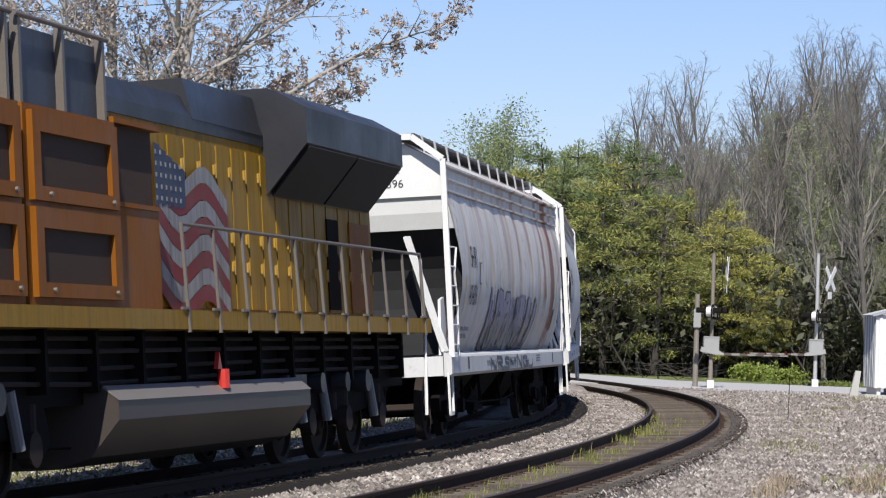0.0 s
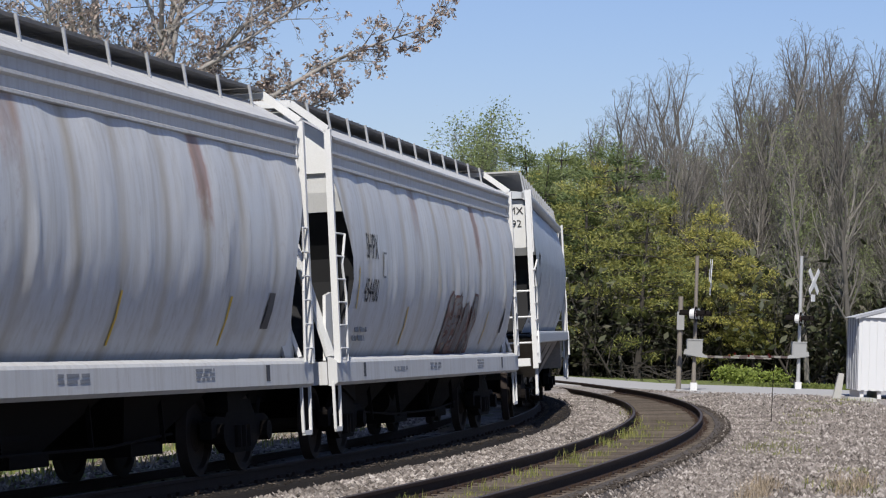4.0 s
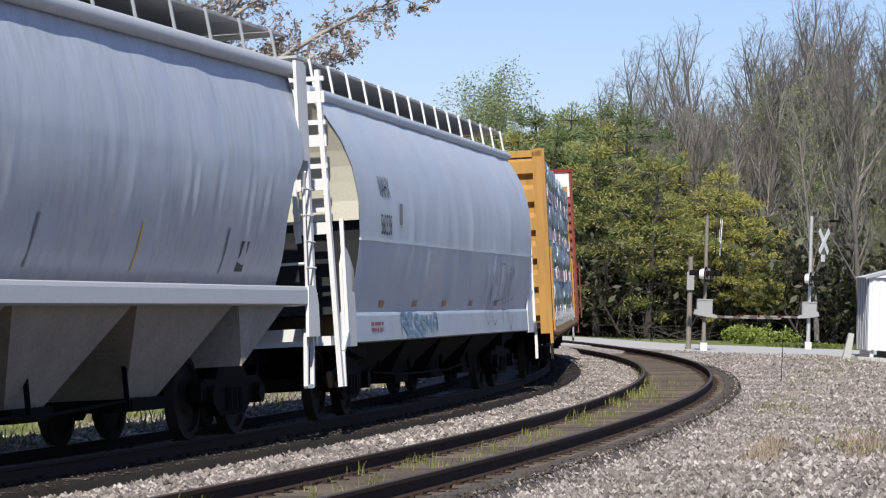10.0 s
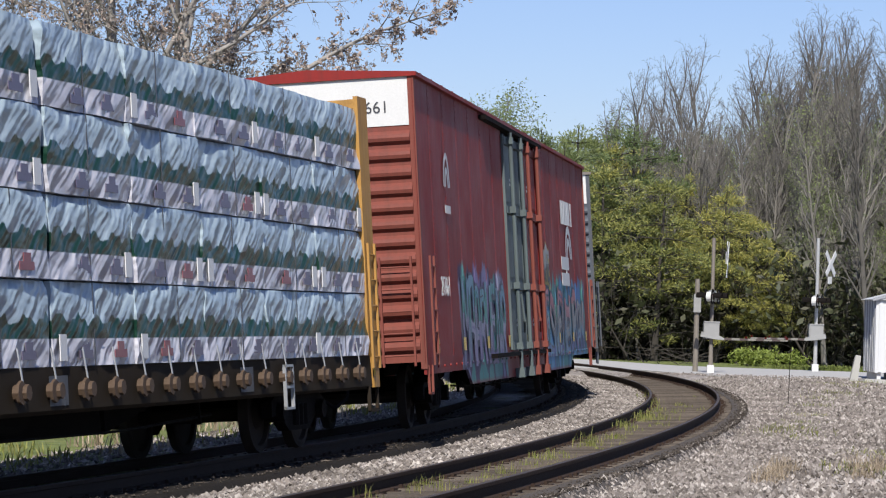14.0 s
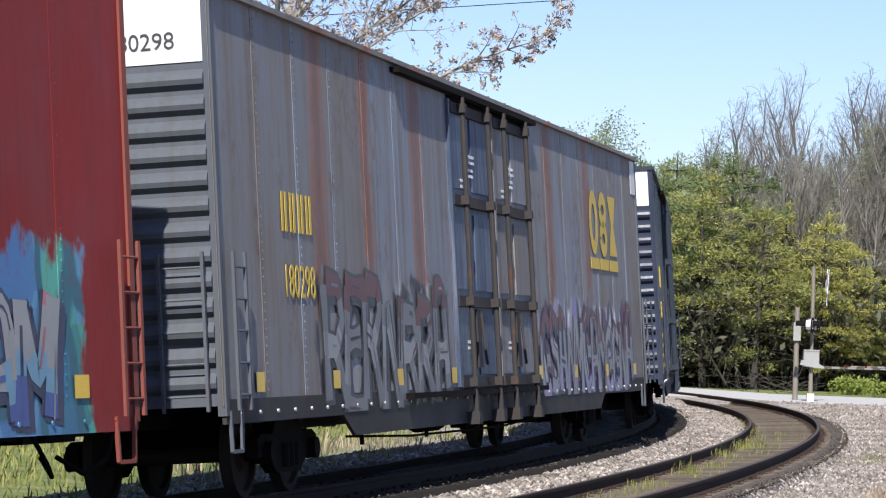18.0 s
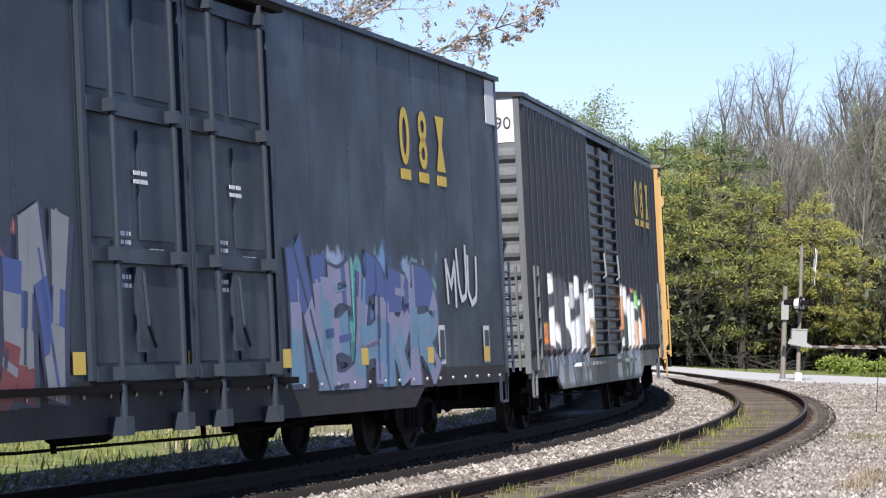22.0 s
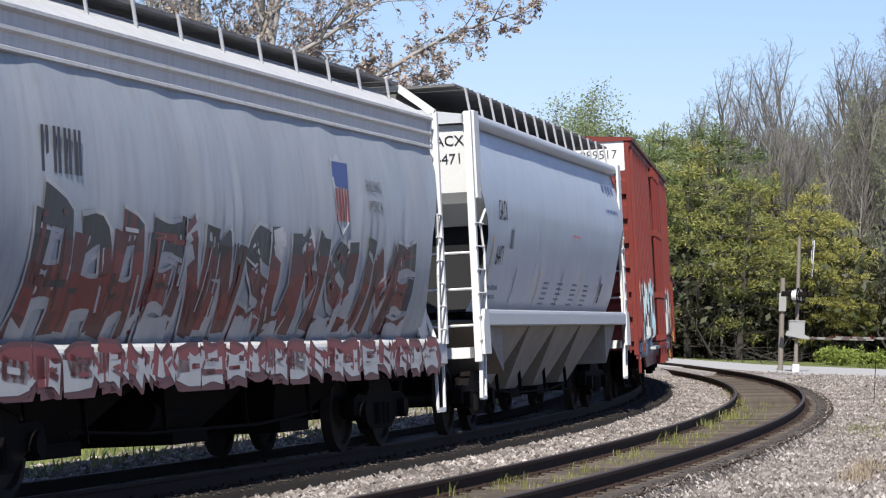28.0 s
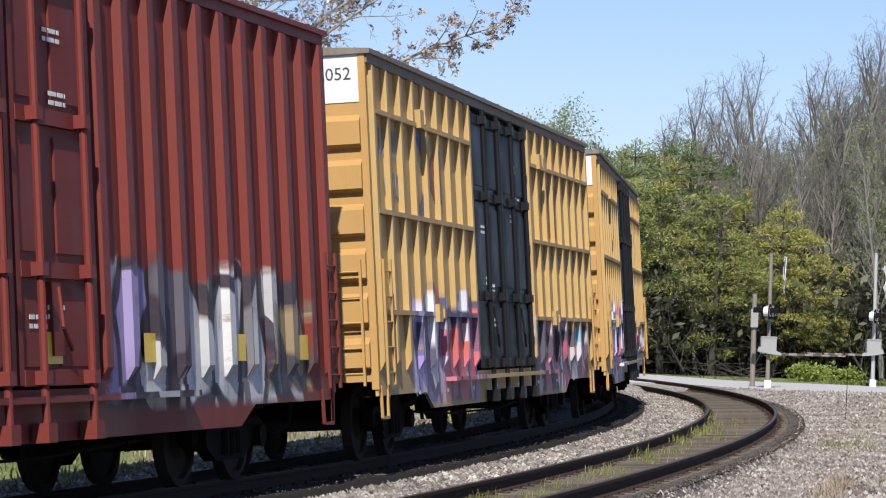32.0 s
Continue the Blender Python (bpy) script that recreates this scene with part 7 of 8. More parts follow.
for i in range(5):
    box(bm, sx - 0.26 + i * 0.115, sx - 0.2 + i * 0.115, g(sx, sz - 0.1) + 0.008, g(sx, sz - 0.1) + 0.012, sz - 0.34, sz + 0.03)
part("shield_sign", bm, SPRAY["red"], car)
lettering("BUILDING", 0.19, LETTER_GREY, car, on_side(-4.6, 0, 3.08, 0.8), on=on)
lettering("AMERICA", 0.19, LETTER_GREY, car, on_side(-4.6, 0, 2.84, 0.8), on=on)
letter_bars(car, 5.4, 3.0, g, 1.0, 0.4, 4, LETTER_BLACK)

car, on = hopper_b(278.63, 15.59, hopper_blue, chord_grey, "pale blue-grey covered hopper with clean sides", "64471", 26, board=GRATING, split=2.9, owner="GACX", dent=0.014)
g = on
for dx, wd in ((0, 0.34), (0.42, 0.34), (0.8, 0.3), (1.14, 0.36)):
    for k in range(2):
        a = -5.3 - dx
        bm = bmesh.new()
        ribbon(bm, [(a - 0.04 - k * wd * 0.55, 3.5), (a - wd * 0.25 - k * wd * 0.4, 4.02)], 0.11, g, 0.002 + 0.001 * k)
        part("company_sign", bm, SPRAY["blue"], car)
bars("stencil", car, -1.5, 2.95, g, 0.9, 0.07, 1, SPRAY["pink"], 94)
for x in (1.0, -0.4, -2.0, -3.4):
    bars("stencil", car, x, 2.0, g, 0.5, 0.4, 5, LETTER_GREY, int(x * 10) + 60, 0.6)

brick_red = car_paint("boxcar_brick_red", (0.175, 0.029, 0.023), (0.21, 0.039, 0.03), (0.1, 0.04, 0.035), (0.1, 0.05, 0.03), 0.35, 0.15, 0.45, sprays=(
    (2.1, 9.2, 0.8, 2.35, 1.3, ((0.3, 0.42, 0.47), (0.17, 0.3, 0.38), (0.46, 0.48, 0.48), (0.05, 0.06, 0.09), (0.52, 0.53, 0.52)), (0.02, 0.025, 0.035), 11),
    (-8.2, -2.2, 0.8, 2.3, 1.25, ((0.045, 0.045, 0.06), (0.42, 0.43, 0.44), (0.08, 0.08, 0.1), (0.25, 0.21, 0.38), (0.55, 0.55, 0.55)), (0.02, 0.02, 0.03), 12),
    (-8.6, -6.9, 0.9, 2.0, 1.5, ((0.4, 0.3, 0.12), (0.3, 0.42, 0.44), (0.2, 0.15, 0.1)), (0.04, 0.04, 0.05), 14)))


def red_doors(car, w, z0, H, s):
    for x0, x1 in ((0.03, 1.9), (-1.9, -0.03)):
        plug_door(car, x0, x1, w + 0.02, z0 + 0.1, H - 0.22, brick_red, brick_red, "red plug door", int(x0 * 10) + 95, (2.1, 3.45), s, (0.2, 0.8))


car, xs = post_boxcar(296.98, 18.83, 1.46, 5.06, brick_red, brick_red, (0.74, 0.2, 0.09, "hat"), "brick red outside-post boxcar with pale graffiti", (2.0, red_doors), (), brick_red, 101, 0.72, 0.6, 7, True)
for r, (z, txt) in enumerate(((3.2, ("TB", "OX")), (2.62, ("88", "95", "17")))):
    for i, tx in enumerate(txt):
        x = (xs[-2] + xs[-3]) / 2 - 0.06 - i * 0.74
        patch("number_plate_panel", car, x, z, 1.462, 0.42, 0.5, LETTER_WHITE, "white stencil panel")
        lettering(tx, 0.42, LETTER_BLACK, car, on_side(x, 1.47, z - 0.15, 0.62))
lettering("889517", 0.24, LETTER_BLACK, car, on_front(9.43, 0.9, 4.7))
belongs(car, "boxcar_brick_red")
for x in (8.0, 6.4, 5.0, -0.9, -3.3, -6.0, -8.2):
    patch("reflector", car, x, 1.42, 1.5, 0.34, 0.28, REFLECTOR)

yellow_boxcar(317.51, 18.31, "tall yellow boxcar with violet graffiti and black doors", "642052", 111, True)
yellow_boxcar(337.8, 18.75, "tall yellow boxcar with black doors, scrawled along the sill", "664097", 121, True)
yellow_boxcar(358.1, 18.75, "tall yellow boxcar with black doors", "646210", 131, False)


# ---- ties, joints and stones of the two tracks ----
def add_ties(track, off, cant, z0, s0, s1):
    bm = bmesh.new()
    prism(bm, [(-0.115, -0.36), (0.115, -0.36), (0.11, -0.178), (-0.11, -0.172)], -1.3, 1.3, "x")
    tie = mesh_of("tie", bm, TIE)
    bm = bmesh.new()
    box(bm, -0.17, 0.17, -0.09, 0.09, -0.176, -0.166)
    for a, b in ((-0.1, 0.05), (0.1, -0.05)):
        box(bm, a - 0.02, a + 0.02, b - 0.02, b + 0.02, -0.166, -0.13)
    plate = mesh_of("tie_plate", bm, RAIL)
    rnd, s = random.Random(5), s0
    while s < s1:
        x, y, p = beside(s, off)
        m = pose(x, y, z0, 0, -math.degrees(cant / 1.5) * 1, 0)
        m = Matrix.Translation((x, y, z0)) @ pose(0, 0, 0, 0, 0, -math.degrees(p) + rnd.uniform(-1.5, 1.5)) @ pose(rnd.uniform(-0.04, 0.04), 0, rnd.uniform(-0.012, 0.004), 0, -math.degrees(cant / 1.5), 0)
        t = put("tie", tie, track, m)
        for k in (-1, 1):
            put("tie_plate", plate, t, pose(k * 0.753, 0, 0))
        s += 0.53 + rnd.uniform(-0.03, 0.03)


add_ties(free_track, 0.0, CANT_FREE, 0.0, -46, 44)
add_ties(train_track, -APART, CANT_TRAIN, TRAIN_Z, -40, 30)


def stone(seed):
    """A crushed stone of six corners."""
    rnd = random.Random(seed)
    v = [(x * rnd.uniform(0.7, 1.15), y * rnd.uniform(0.7, 1.15), z * rnd.uniform(0.6, 1.0)) for x, y, z in ((0.5, 0.1, -0.1), (-0.1, 0.5, 0.05), (-0.5, -0.1, -0.05), (0.1, -0.5, 0.1), (0.1, 0.05, 0.5), (0, 0, -0.5))]
    return v, [(0, 1, 4), (1, 2, 4), (2, 3, 4), (3, 0, 4), (1, 0, 5), (2, 1, 5), (3, 2, 5), (0, 3, 5)]


def line_spots(rng, n, s0, s1, o0, o1, near=1.0, full=False):
    """Places along the line, denser towards the near end."""
    s = s0 + (s1 - s0) * rng.random(n) ** near
    o = o0 + (o1 - o0) * rng.random(n)
    x, y, p = (np.interp(s, LS, a) for a in (LX, LY, LPHI))
    spots = x + o * np.cos(p), y - o * np.sin(p)
    return (*spots, o) if full else spots


def scatter_stones():
    rng = np.random.default_rng(4)
    beds = ((22000, -42, 38, -2.45, -0.85, 1.2), (20000, -44, 34, 1.26, 3.2, 1.15), (24000, -44, 34, 2.6, 7.2, 1.3), (5000, -46, 30, -APART - 2.6, -APART - 1.35, 1.1))
    for k, (n, s0, s1, o0, o1, near) in enumerate(beds):
        for v in range(2):
            x, y, o = line_spots(rng, n, s0, s1, o0, o1, near, True)
            z = np.array([rise(a, b) for a, b in zip(x, y)]) + 0.01
            if k == 0:
                z = np.maximum(z, -0.232 + 0.03 * rng.random(n))
            if k == 1:                          # down the shoulder of the bed
                z = np.maximum(z, np.interp(o, (1.06, 1.32, 2.0), (-0.135, -0.14, -0.7)))
            size = (0.04 + (0.085 if k == 2 else 0.06) * rng.random((n, 1)) ** 2) * (0.75 + 0.6 * rng.random((n, 3)))
            scatter("ballast_stones", *stone(10 * k + v), (np.stack([x, y, z], 1), rng.random(n) * 6.3, size), GRAVEL, "loose pale pinkish-grey ballast stones", "ballast")
    dark = islands("dark_ballast_stone", ((0.04, 0.033, 0.028), (0.09, 0.075, 0.063), (0.06, 0.05, 0.043), (0.14, 0.12, 0.1)))
    # the last strip lies beside the train: its dark stones paint in shade
    for o0, o1, n in ((-0.68, 0.68, 5000), (-0.95, -0.82, 600), (1.04, 1.38, 6000), (-2.95, -2.2, 2000)):
        x, y, o = line_spots(rng, n, -42, 34, o0, o1, 1.2, True)
        z = (-0.23 + o * CANT_FREE / 1.5 if o0 > -2 else -0.272 + (o + APART) * CANT_TRAIN / 1.5) + (0.05 if o0 > 1 else 0.035 if o0 < -2 else 0.0) + 0.006 * rng.standard_normal(n)
        size = (0.022 + 0.025 * rng.random((n, 1))) * (0.7 + 0.6 * rng.random((n, 3)))
        scatter("ballast_stones", *stone(60 + int(o0 * 10)), (np.stack([x, y, z], 1), rng.random(n) * 6.3, size), dark, "dark oily ballast between the ties", "ballast")


scatter_stones()


# ---- grass ----
GREEN_BLADES = islands("grass_blade", ((0.14, 0.17, 0.04), (0.23, 0.26, 0.07), (0.36, 0.34, 0.13), (0.17, 0.2, 0.05)), 0.8)
DRY_BLADES = islands("dry_grass_blade", ((0.42, 0.33, 0.23), (0.52, 0.43, 0.32), (0.34, 0.27, 0.19)), 0.9)
LAWN_BLADES = islands("lawn_blade", ((0.12, 0.16, 0.04), (0.19, 0.23, 0.06), (0.16, 0.19, 0.055)), 0.8)


def blades(name, x, y, z, h, w, material, label, rng, lean=0.5):
    """Bent blades, two quads each."""
    n = len(x)
    a, l = rng.random(n) * 6.283, h * lean * (0.2 + rng.random(n))
    ca, sa = np.cos(a), np.sin(a)
    base, side = np.stack([x, y, z], 1), np.stack([-sa, ca, np.zeros(n)], 1) * (w[:, None] / 2)
    mid = base + np.stack([ca * l * 0.3, sa * l * 0.3, h * 0.6], 1)
    tip = base + np.stack([ca * l, sa * l, h], 1)
    v = np.stack([base - side, base + side, mid + side * 0.8, mid - side * 0.8, tip + side * 0.15, tip - side * 0.15], 1)
    f = np.array([[0, 1, 2, 3], [3, 2, 4, 5]])[None] + (np.arange(n) * 6)[:, None, None]
    me = bpy.data.meshes.new(name)
    me.from_pydata(v.reshape(-1, 3).tolist(), [], f.reshape(-1, 4).tolist())
    me.materials.append(material)
    return tagged(new(name, me), label, "grass", kind="stuff")


def clumps(rng, spots, per, spread):
    x = np.concatenate([s[0] + spread * s[2] * rng.standard_normal(per) for s in spots])
    y = np.concatenate([s[1] + spread * 2.2 * s[2] * rng.standard_normal(per) for s in spots])
    return x, y, np.repeat([s[2] for s in spots], per)


def make_grass():
    rng = np.random.default_rng(9)
    # between the rails, and on the gravel
    spots = []
    for i in range(90):
        sx, sy = line_spots(rng, 1, -38, 6, -0.66, 0.0) if i % 3 else line_spots(rng, 1, -36, 12, -1.15, 0.5)
        spots.append((float(sx[0]), float(sy[0]), float(0.35 + 0.95 * rng.random() ** 1.6)))
    x, y, k = clumps(rng, spots, 22, 0.09)
    blades("track_grass", x, y, np.full(len(x), -0.21), (0.06 + 0.13 * rng.random(len(x))) * k, np.full(len(x), 0.01), GREEN_BLADES, "green grass tufts growing between the rails", rng)
    spots = [(6.1, 53, 1.3), (6.35, 55, 1.0), (5.9, 51, 0.8), (5.7, 41, 1.0), (6.9, 58, 0.8), (5.6, 39.6, 1.1), (7.6, 63, 0.8), (8.6, 70, 0.9), (10.2, 78, 1.2), (9.4, 75, 0.8), (6.4, 45, 0.8), (11.5, 84, 1.0), (12.4, 88, 1.1), (10.9, 86, 0.7)]
    x, y, k = clumps(rng, spots, 150, 0.3)
    blades("gravel_grass", x, y, np.array([rise(a, b) for a, b in zip(x, y)]), (0.03 + 0.1 * rng.random(len(x)) ** 1.5) * k, np.full(len(x), 0.014), GREEN_BLADES, "low green weeds on the gravel", rng, 1.2)
    spots = [(4.35, 38.8, 1.0), (4.5, 39.6, 0.8), (5.65, 40.2, 1.2), (5.95, 41.0, 0.9), (3.9, 36.5, 0.8), (5.35, 38.2, 0.8), (4.1, 37.2, 0.8)]
    x, y, k = clumps(rng, spots, 190, 0.12)
    blades("dry_grass", x, y, np.array([rise(a, b) for a, b in zip(x, y)]), (0.05 + 0.24 * rng.random(len(x)) ** 1.7) * k, np.full(len(x), 0.008), DRY_BLADES, "dry straw-coloured grass tufts", rng, 0.9)
    n = 13000
    x, y = line_spots(rng, n, -46, 20, -14, -5.5)
    keep = np.array([noise.noise((a * 0.35, b * 0.2, 3)) for a, b in zip(x, y)])
    g, d = keep > -0.12, keep < -0.3
    for sel, mat, lab, nm, hh in ((g, GREEN_BLADES, "green verge grass beyond the train", "verge_grass", 0.14), (d, DRY_BLADES, "dry verge grass beyond the train", "dry_verge_grass", 0.3)):
        xx, yy = x[sel], y[sel]
        blades(nm, xx, yy, np.array([rise(a, b) for a, b in zip(xx, yy)]), 0.06 + hh * rng.random(len(xx)), np.full(len(xx), 0.025), mat, lab, rng, 0.8)
    n = 5000
    x, y = 11.8 + 12 * rng.random(n), 107 + 9 * rng.random(n) ** 1.4
    blades("lawn_grass", x, y, np.array([rise(a, b) for a, b in zip(x, y)]), 0.05 + 0.1 * rng.random(n), np.full(n, 0.05), LAWN_BLADES, "mown bright green grass across the road", rng)


make_grass()


# ---- road ----
def make_road():
    edge = [(-60, 132), (-10, 121), (5.3, 115.4), (8.2, 107.6), (14.5, 105.6), (60, 104.5), (60, 93), (15.5, 96.5), (12.4, 95.6), (10.0, 90.5), (8.8, 91.5), (7.8, 93.5), (6.1, 97.6), (-10, 106), (-60, 118)]
    bm = bmesh.new()
    prism(bm, edge, -0.3, -0.05, "z")
    bmesh.ops.triangulate(bm, faces=[f for f in bm.faces if len(f.verts) > 4])
    mesh_thing("road", bm, ASPHALT, "pale worn asphalt road over the railway crossing", "road", kind="structure")


make_road()


# ---- level-crossing signals ----
MAST_OLD = surface("weathered_mast", (0.2, 0.17, 0.14), (0.3, 0.27, 0.23), 4.0, 0.7, 0.2, 0.2)
MAST_SILVER = surface("silver_mast", (0.5, 0.5, 0.5), (0.62, 0.62, 0.61), 4.0, 0.45, 0.4, 0.1)
ARM_PALE = plain("faded_arm_pale", (0.2, 0.19, 0.17), 0.7)
ARM_DARK = plain("faded_arm_dark", (0.07, 0.05, 0.045), 0.6)
LENS_RED = plain("dark_red_lens", (0.08, 0.008, 0.008), 0.15)
CASE_GREY = surface("grey_signal_case", (0.3, 0.305, 0.3), (0.4, 0.4, 0.39), 3.0, 0.5, 0.1, 0.1)


def crossing_signal(x, y, top, mast_material, label, turn, arm_to, case):
    sig = thing("crossing_signal", label, "crossing signal", pose(x, y, 0), "signals at the crossing")
    bm = bmesh.new()
    prism(bm, [(-0.11, -0.11), (0.11, -0.11), (0.11, 0.11), (-0.11, 0.11)], -0.15, 0.2, "z")
    part("foundation", bm, WHITE, sig, "white concrete foundation")
    bm = bmesh.new()
    drum(bm, (0, 0, 0), 0.075, 0.2, 0.9, "z", 12, 0.065)
    part("mast_base", bm, mast_material, sig)
    bm = bmesh.new()
    drum(bm, (0, 0, 0), 0.06, 0.9, top, "z", 12)
    drum(bm, (0, 0, 0), 0.068, top, top + 0.03, "z", 12)
    part("mast", bm, mast_material, sig)
    bm = bmesh.new()
    beam(bm, (-0.5, 0, 2.5), (0.5, 0, 2.5), 0.07, sides=8)
    box(bm, -0.14, 0.14, -0.1, 0.1, 2.38, 2.62)
    arm = part("cross_arm", bm, MAST_SILVER, sig)
    arm.matrix_basis = pose(0, 0, 0, 0, 0, 72)
    for k in (-1, 1):
        for d in (1, -1):
            bm = bmesh.new()
            drum(bm, (k * 0.42, 0, 2.42), 0.25, d * 0.1, d * 0.12, "y", 20)
            lamp = part("lamp_disc", bm, BLACK_STEEL, arm, "black lamp backing disc")
            bm = bmesh.new()
            drum(bm, (k * 0.42, 0, 2.42), 0.11, d * 0.12, d * 0.135, "y", 16)
            part("lens", bm, LENS_RED, lamp)
            bm = bmesh.new()
            ring = [(k * 0.42 + 0.13 * math.cos(a), 2.42 + 0.13 * math.sin(a)) for a in [math.radians(200 - 220 * i / 8 + 0) for i in range(9)]]
            loft(bm, [[(u, d * 0.13, v) for u, v in ring], [(u, d * 0.42, v) for u, v in ring]], closed=False)
            part("hood", bm, BLACK_STEEL, lamp)
        bm = bmesh.new()
        drum(bm, (k * 0.42, -0.02, 2.42), 0.16, -0.1, 0.1, "y", 14)
        part("lamp_case", bm, WHITE, arm, "pale lamp case")
    # crossbuck
    buck = part("crossbuck", box(bmesh.new(), -0.06, 0.06, -0.12, -0.08, 3.5, 3.9), MAST_SILVER, sig)
    buck.matrix_basis = pose(0.32, 0, 0, 0, 0, turn)
    for k, lift in ((-1, 0.0), (1, 0.02)):
        bm = bmesh.new()
        beam(bm, (-0.42 * k, -0.14 - lift, 3.36), (0.42 * k, -0.14 - lift, 4.16), 0.016, 0.2)
        part("blade", bm, WHITE, buck, "white crossbuck blade")
    bm = bmesh.new()
    box(bm, -0.16, 0.16, -0.14, -0.12, 3.05, 3.3)
    part("track_count_plate", bm, WHITE, buck)
    # gate mechanism and arm
    bm = bmesh.new()
    box(bm, -0.26, 0.24, -0.2, 0.2, 1.06, 1.6)
    box(bm, -0.26, 0.26, -0.22, 0.22, 1.58, 1.62)
    mech = part("gate_mechanism", bm, case, sig, "grey gate machine case")
    bm = bmesh.new()
    box(bm, -0.22, 0.22, -0.235, -0.222, 1.06, 1.54)
    part("case_door", bm, case, mech)
    k = 1 if arm_to > 0 else -1
    for dy in (-0.24, 0.24):
        bm = bmesh.new()
        prism(bm, [(k * -0.34, 1.12), (k * -0.3, 1.28), (k * 0.25, 1.16), (k * 0.4, 1.08), (k * 0.4, 1.02), (k * 0.1, 1.04)], dy - 0.02, dy + 0.02, "y")
        part("counterweight_arm", bm, case, mech)
    n, length = 8, abs(arm_to) - 0.4
    for i in range(n):
        bm = bmesh.new()
        a = k * (0.4 + length * i / n)
        b = k * (0.4 + length * (i + 1) / n)
        box(bm, *sorted((a, b)), -0.02, 0.02, 1.02 + 0.002 * i, 1.1 - 0.003 * i)
        part("gate_arm", bm, ARM_PALE if i % 2 else ARM_DARK, sig)
    for f in (0.35, 0.65, 0.98):
        bm = bmesh.new()
        drum(bm, (k * (0.4 + length * f), 0, 1.09), 0.035, 0, 0.07, "z", 8)
        part("arm_lamp", bm, LENS_RED, sig)
    bm = bmesh.new()
    tube(bm, [(0.08, 0.0, 2.6), (0.3, 0, 3.1), (0.32, 0, 3.7), (0.28, 0, 4.25)], 0.02, 5)
    part("conduit", bm, BLACK_STEEL, sig)
    return sig


crossing_signal(8.43, 96.25, 4.3, MAST_OLD, "level-crossing signal with flashing lamps and lowered gate arm", 82, 2.5, CASE_GREY)
crossing_signal(12.84, 104.5, 4.62, MAST_SILVER, "silver level-crossing signal with white crossbuck and lowered gate", 60, -2.3, CASE_GREY)


def make_pole():
    """An old mast stub behind the first signal."""
    bm = bmesh.new()
    drum(bm, (0, 0, 0), 0.09, -0.1, 3.0, "z", 10, 0.08)
    pole = mesh_thing("utility_post", bm, MAST_OLD, "short weathered grey utility post beside the signal", "post", pose(8.05, 97.6, 0))
    bm = bmesh.new()
    box(bm, -0.12, 0.12, -0.16, -0.08, 1.9, 2.5)
    part("meter_box", bm, CASE_GREY, pole)


make_pole()


# ---- white shed ----
def make_shed():
    siding = surface("white_steel_siding", (0.68, 0.69, 0.71), (0.76, 0.77, 0.78), 1.5, 0.4, 0.0, 0.05)
    trim = plain("grey_trim", (0.3, 0.31, 0.34), 0.5)
    shed = thing("equipment_shed", "small white ribbed steel equipment shed on skids", "shed", pose(13.3, 93.0, -0.08))
    W, D, H = 3.4, 2.5, 2.55
    bm = bmesh.new()
    box(bm, 0, W, 0, D, 0.25, H)
    part("wall", bm, siding, shed)
    for i in range(9):
        bm = bmesh.new()
        y = 0.15 + i * (D - 0.3) / 8
        box(bm, -0.035, 0.0, y - 0.05, y + 0.05, 0.27, H - 0.02)
        part("siding_rib", bm, trim if i % 2 == 0 else siding, shed)
    for i in range(14):
        bm = bmesh.new()
        x = 0.15 + i * (W - 0.3) / 13
        box(bm, x - 0.05, x + 0.05, -0.03, 0.0, 0.27, H - 0.02)
        part("siding_rib", bm, siding, shed)
    bm = bmesh.new()
    prism(bm, [(-0.12, H), (W + 0.12, H), (W / 2, H + 0.5)], -0.12, D + 0.12, "y")
    part("roof", bm, siding, shed)
    bm = bmesh.new()
    prism(bm, [(-0.14, H - 0.06), (-0.14, H + 0.03), (W / 2, H + 0.55), (W / 2, H + 0.47)], -0.15, -0.12, "y")
    part("fascia", bm, trim, shed)
    for x in (0.15, 0.7, 1.8, W - 0.2):
        bm = bmesh.new()
        box(bm, x - 0.06, x + 0.06, 0.1, D - 0.1, -0.05, 0.25)
        part("skid", bm, WHITE if x < 1 else BLACK_STEEL, shed)


make_shed()
bm = bmesh.new()
prism(bm, [(-0.14, -0.1), (0.12, -0.1), (0.22, 0.8), (0.06, 0.82)], -0.1, 0.1, "y")
mesh_thing("concrete_marker", bm, surface("old_concrete", (0.42, 0.41, 0.38), (0.55, 0.54, 0.5), 4.0, 0.9, 0.0, 0.3), "leaning pale concrete marker post on the gravel", "marker post", pose(12.25, 90.2, -0.08))
bm = bmesh.new()
prism(bm, [(-0.5, -0.1), (0.5, -0.1), (0.42, 0.12), (-0.4, 0.14)], -0.35, 0.35, "y")
mesh_thing("concrete_block", bm, bpy.data.materials["old_concrete"], "low broken concrete block beside the shed", "concrete block", pose(12.9, 89.6, -0.1))
bm = bmesh.new()
beam(bm, (0, 0, -0.1), (0.02, 0, 1.15), 0.018, sides=5)
stake = mesh_thing("survey_stake", bm, BLACK_STEEL, "thin dark steel stake standing in the gravel", "stake", pose(8.05, 70.5, -0.2))


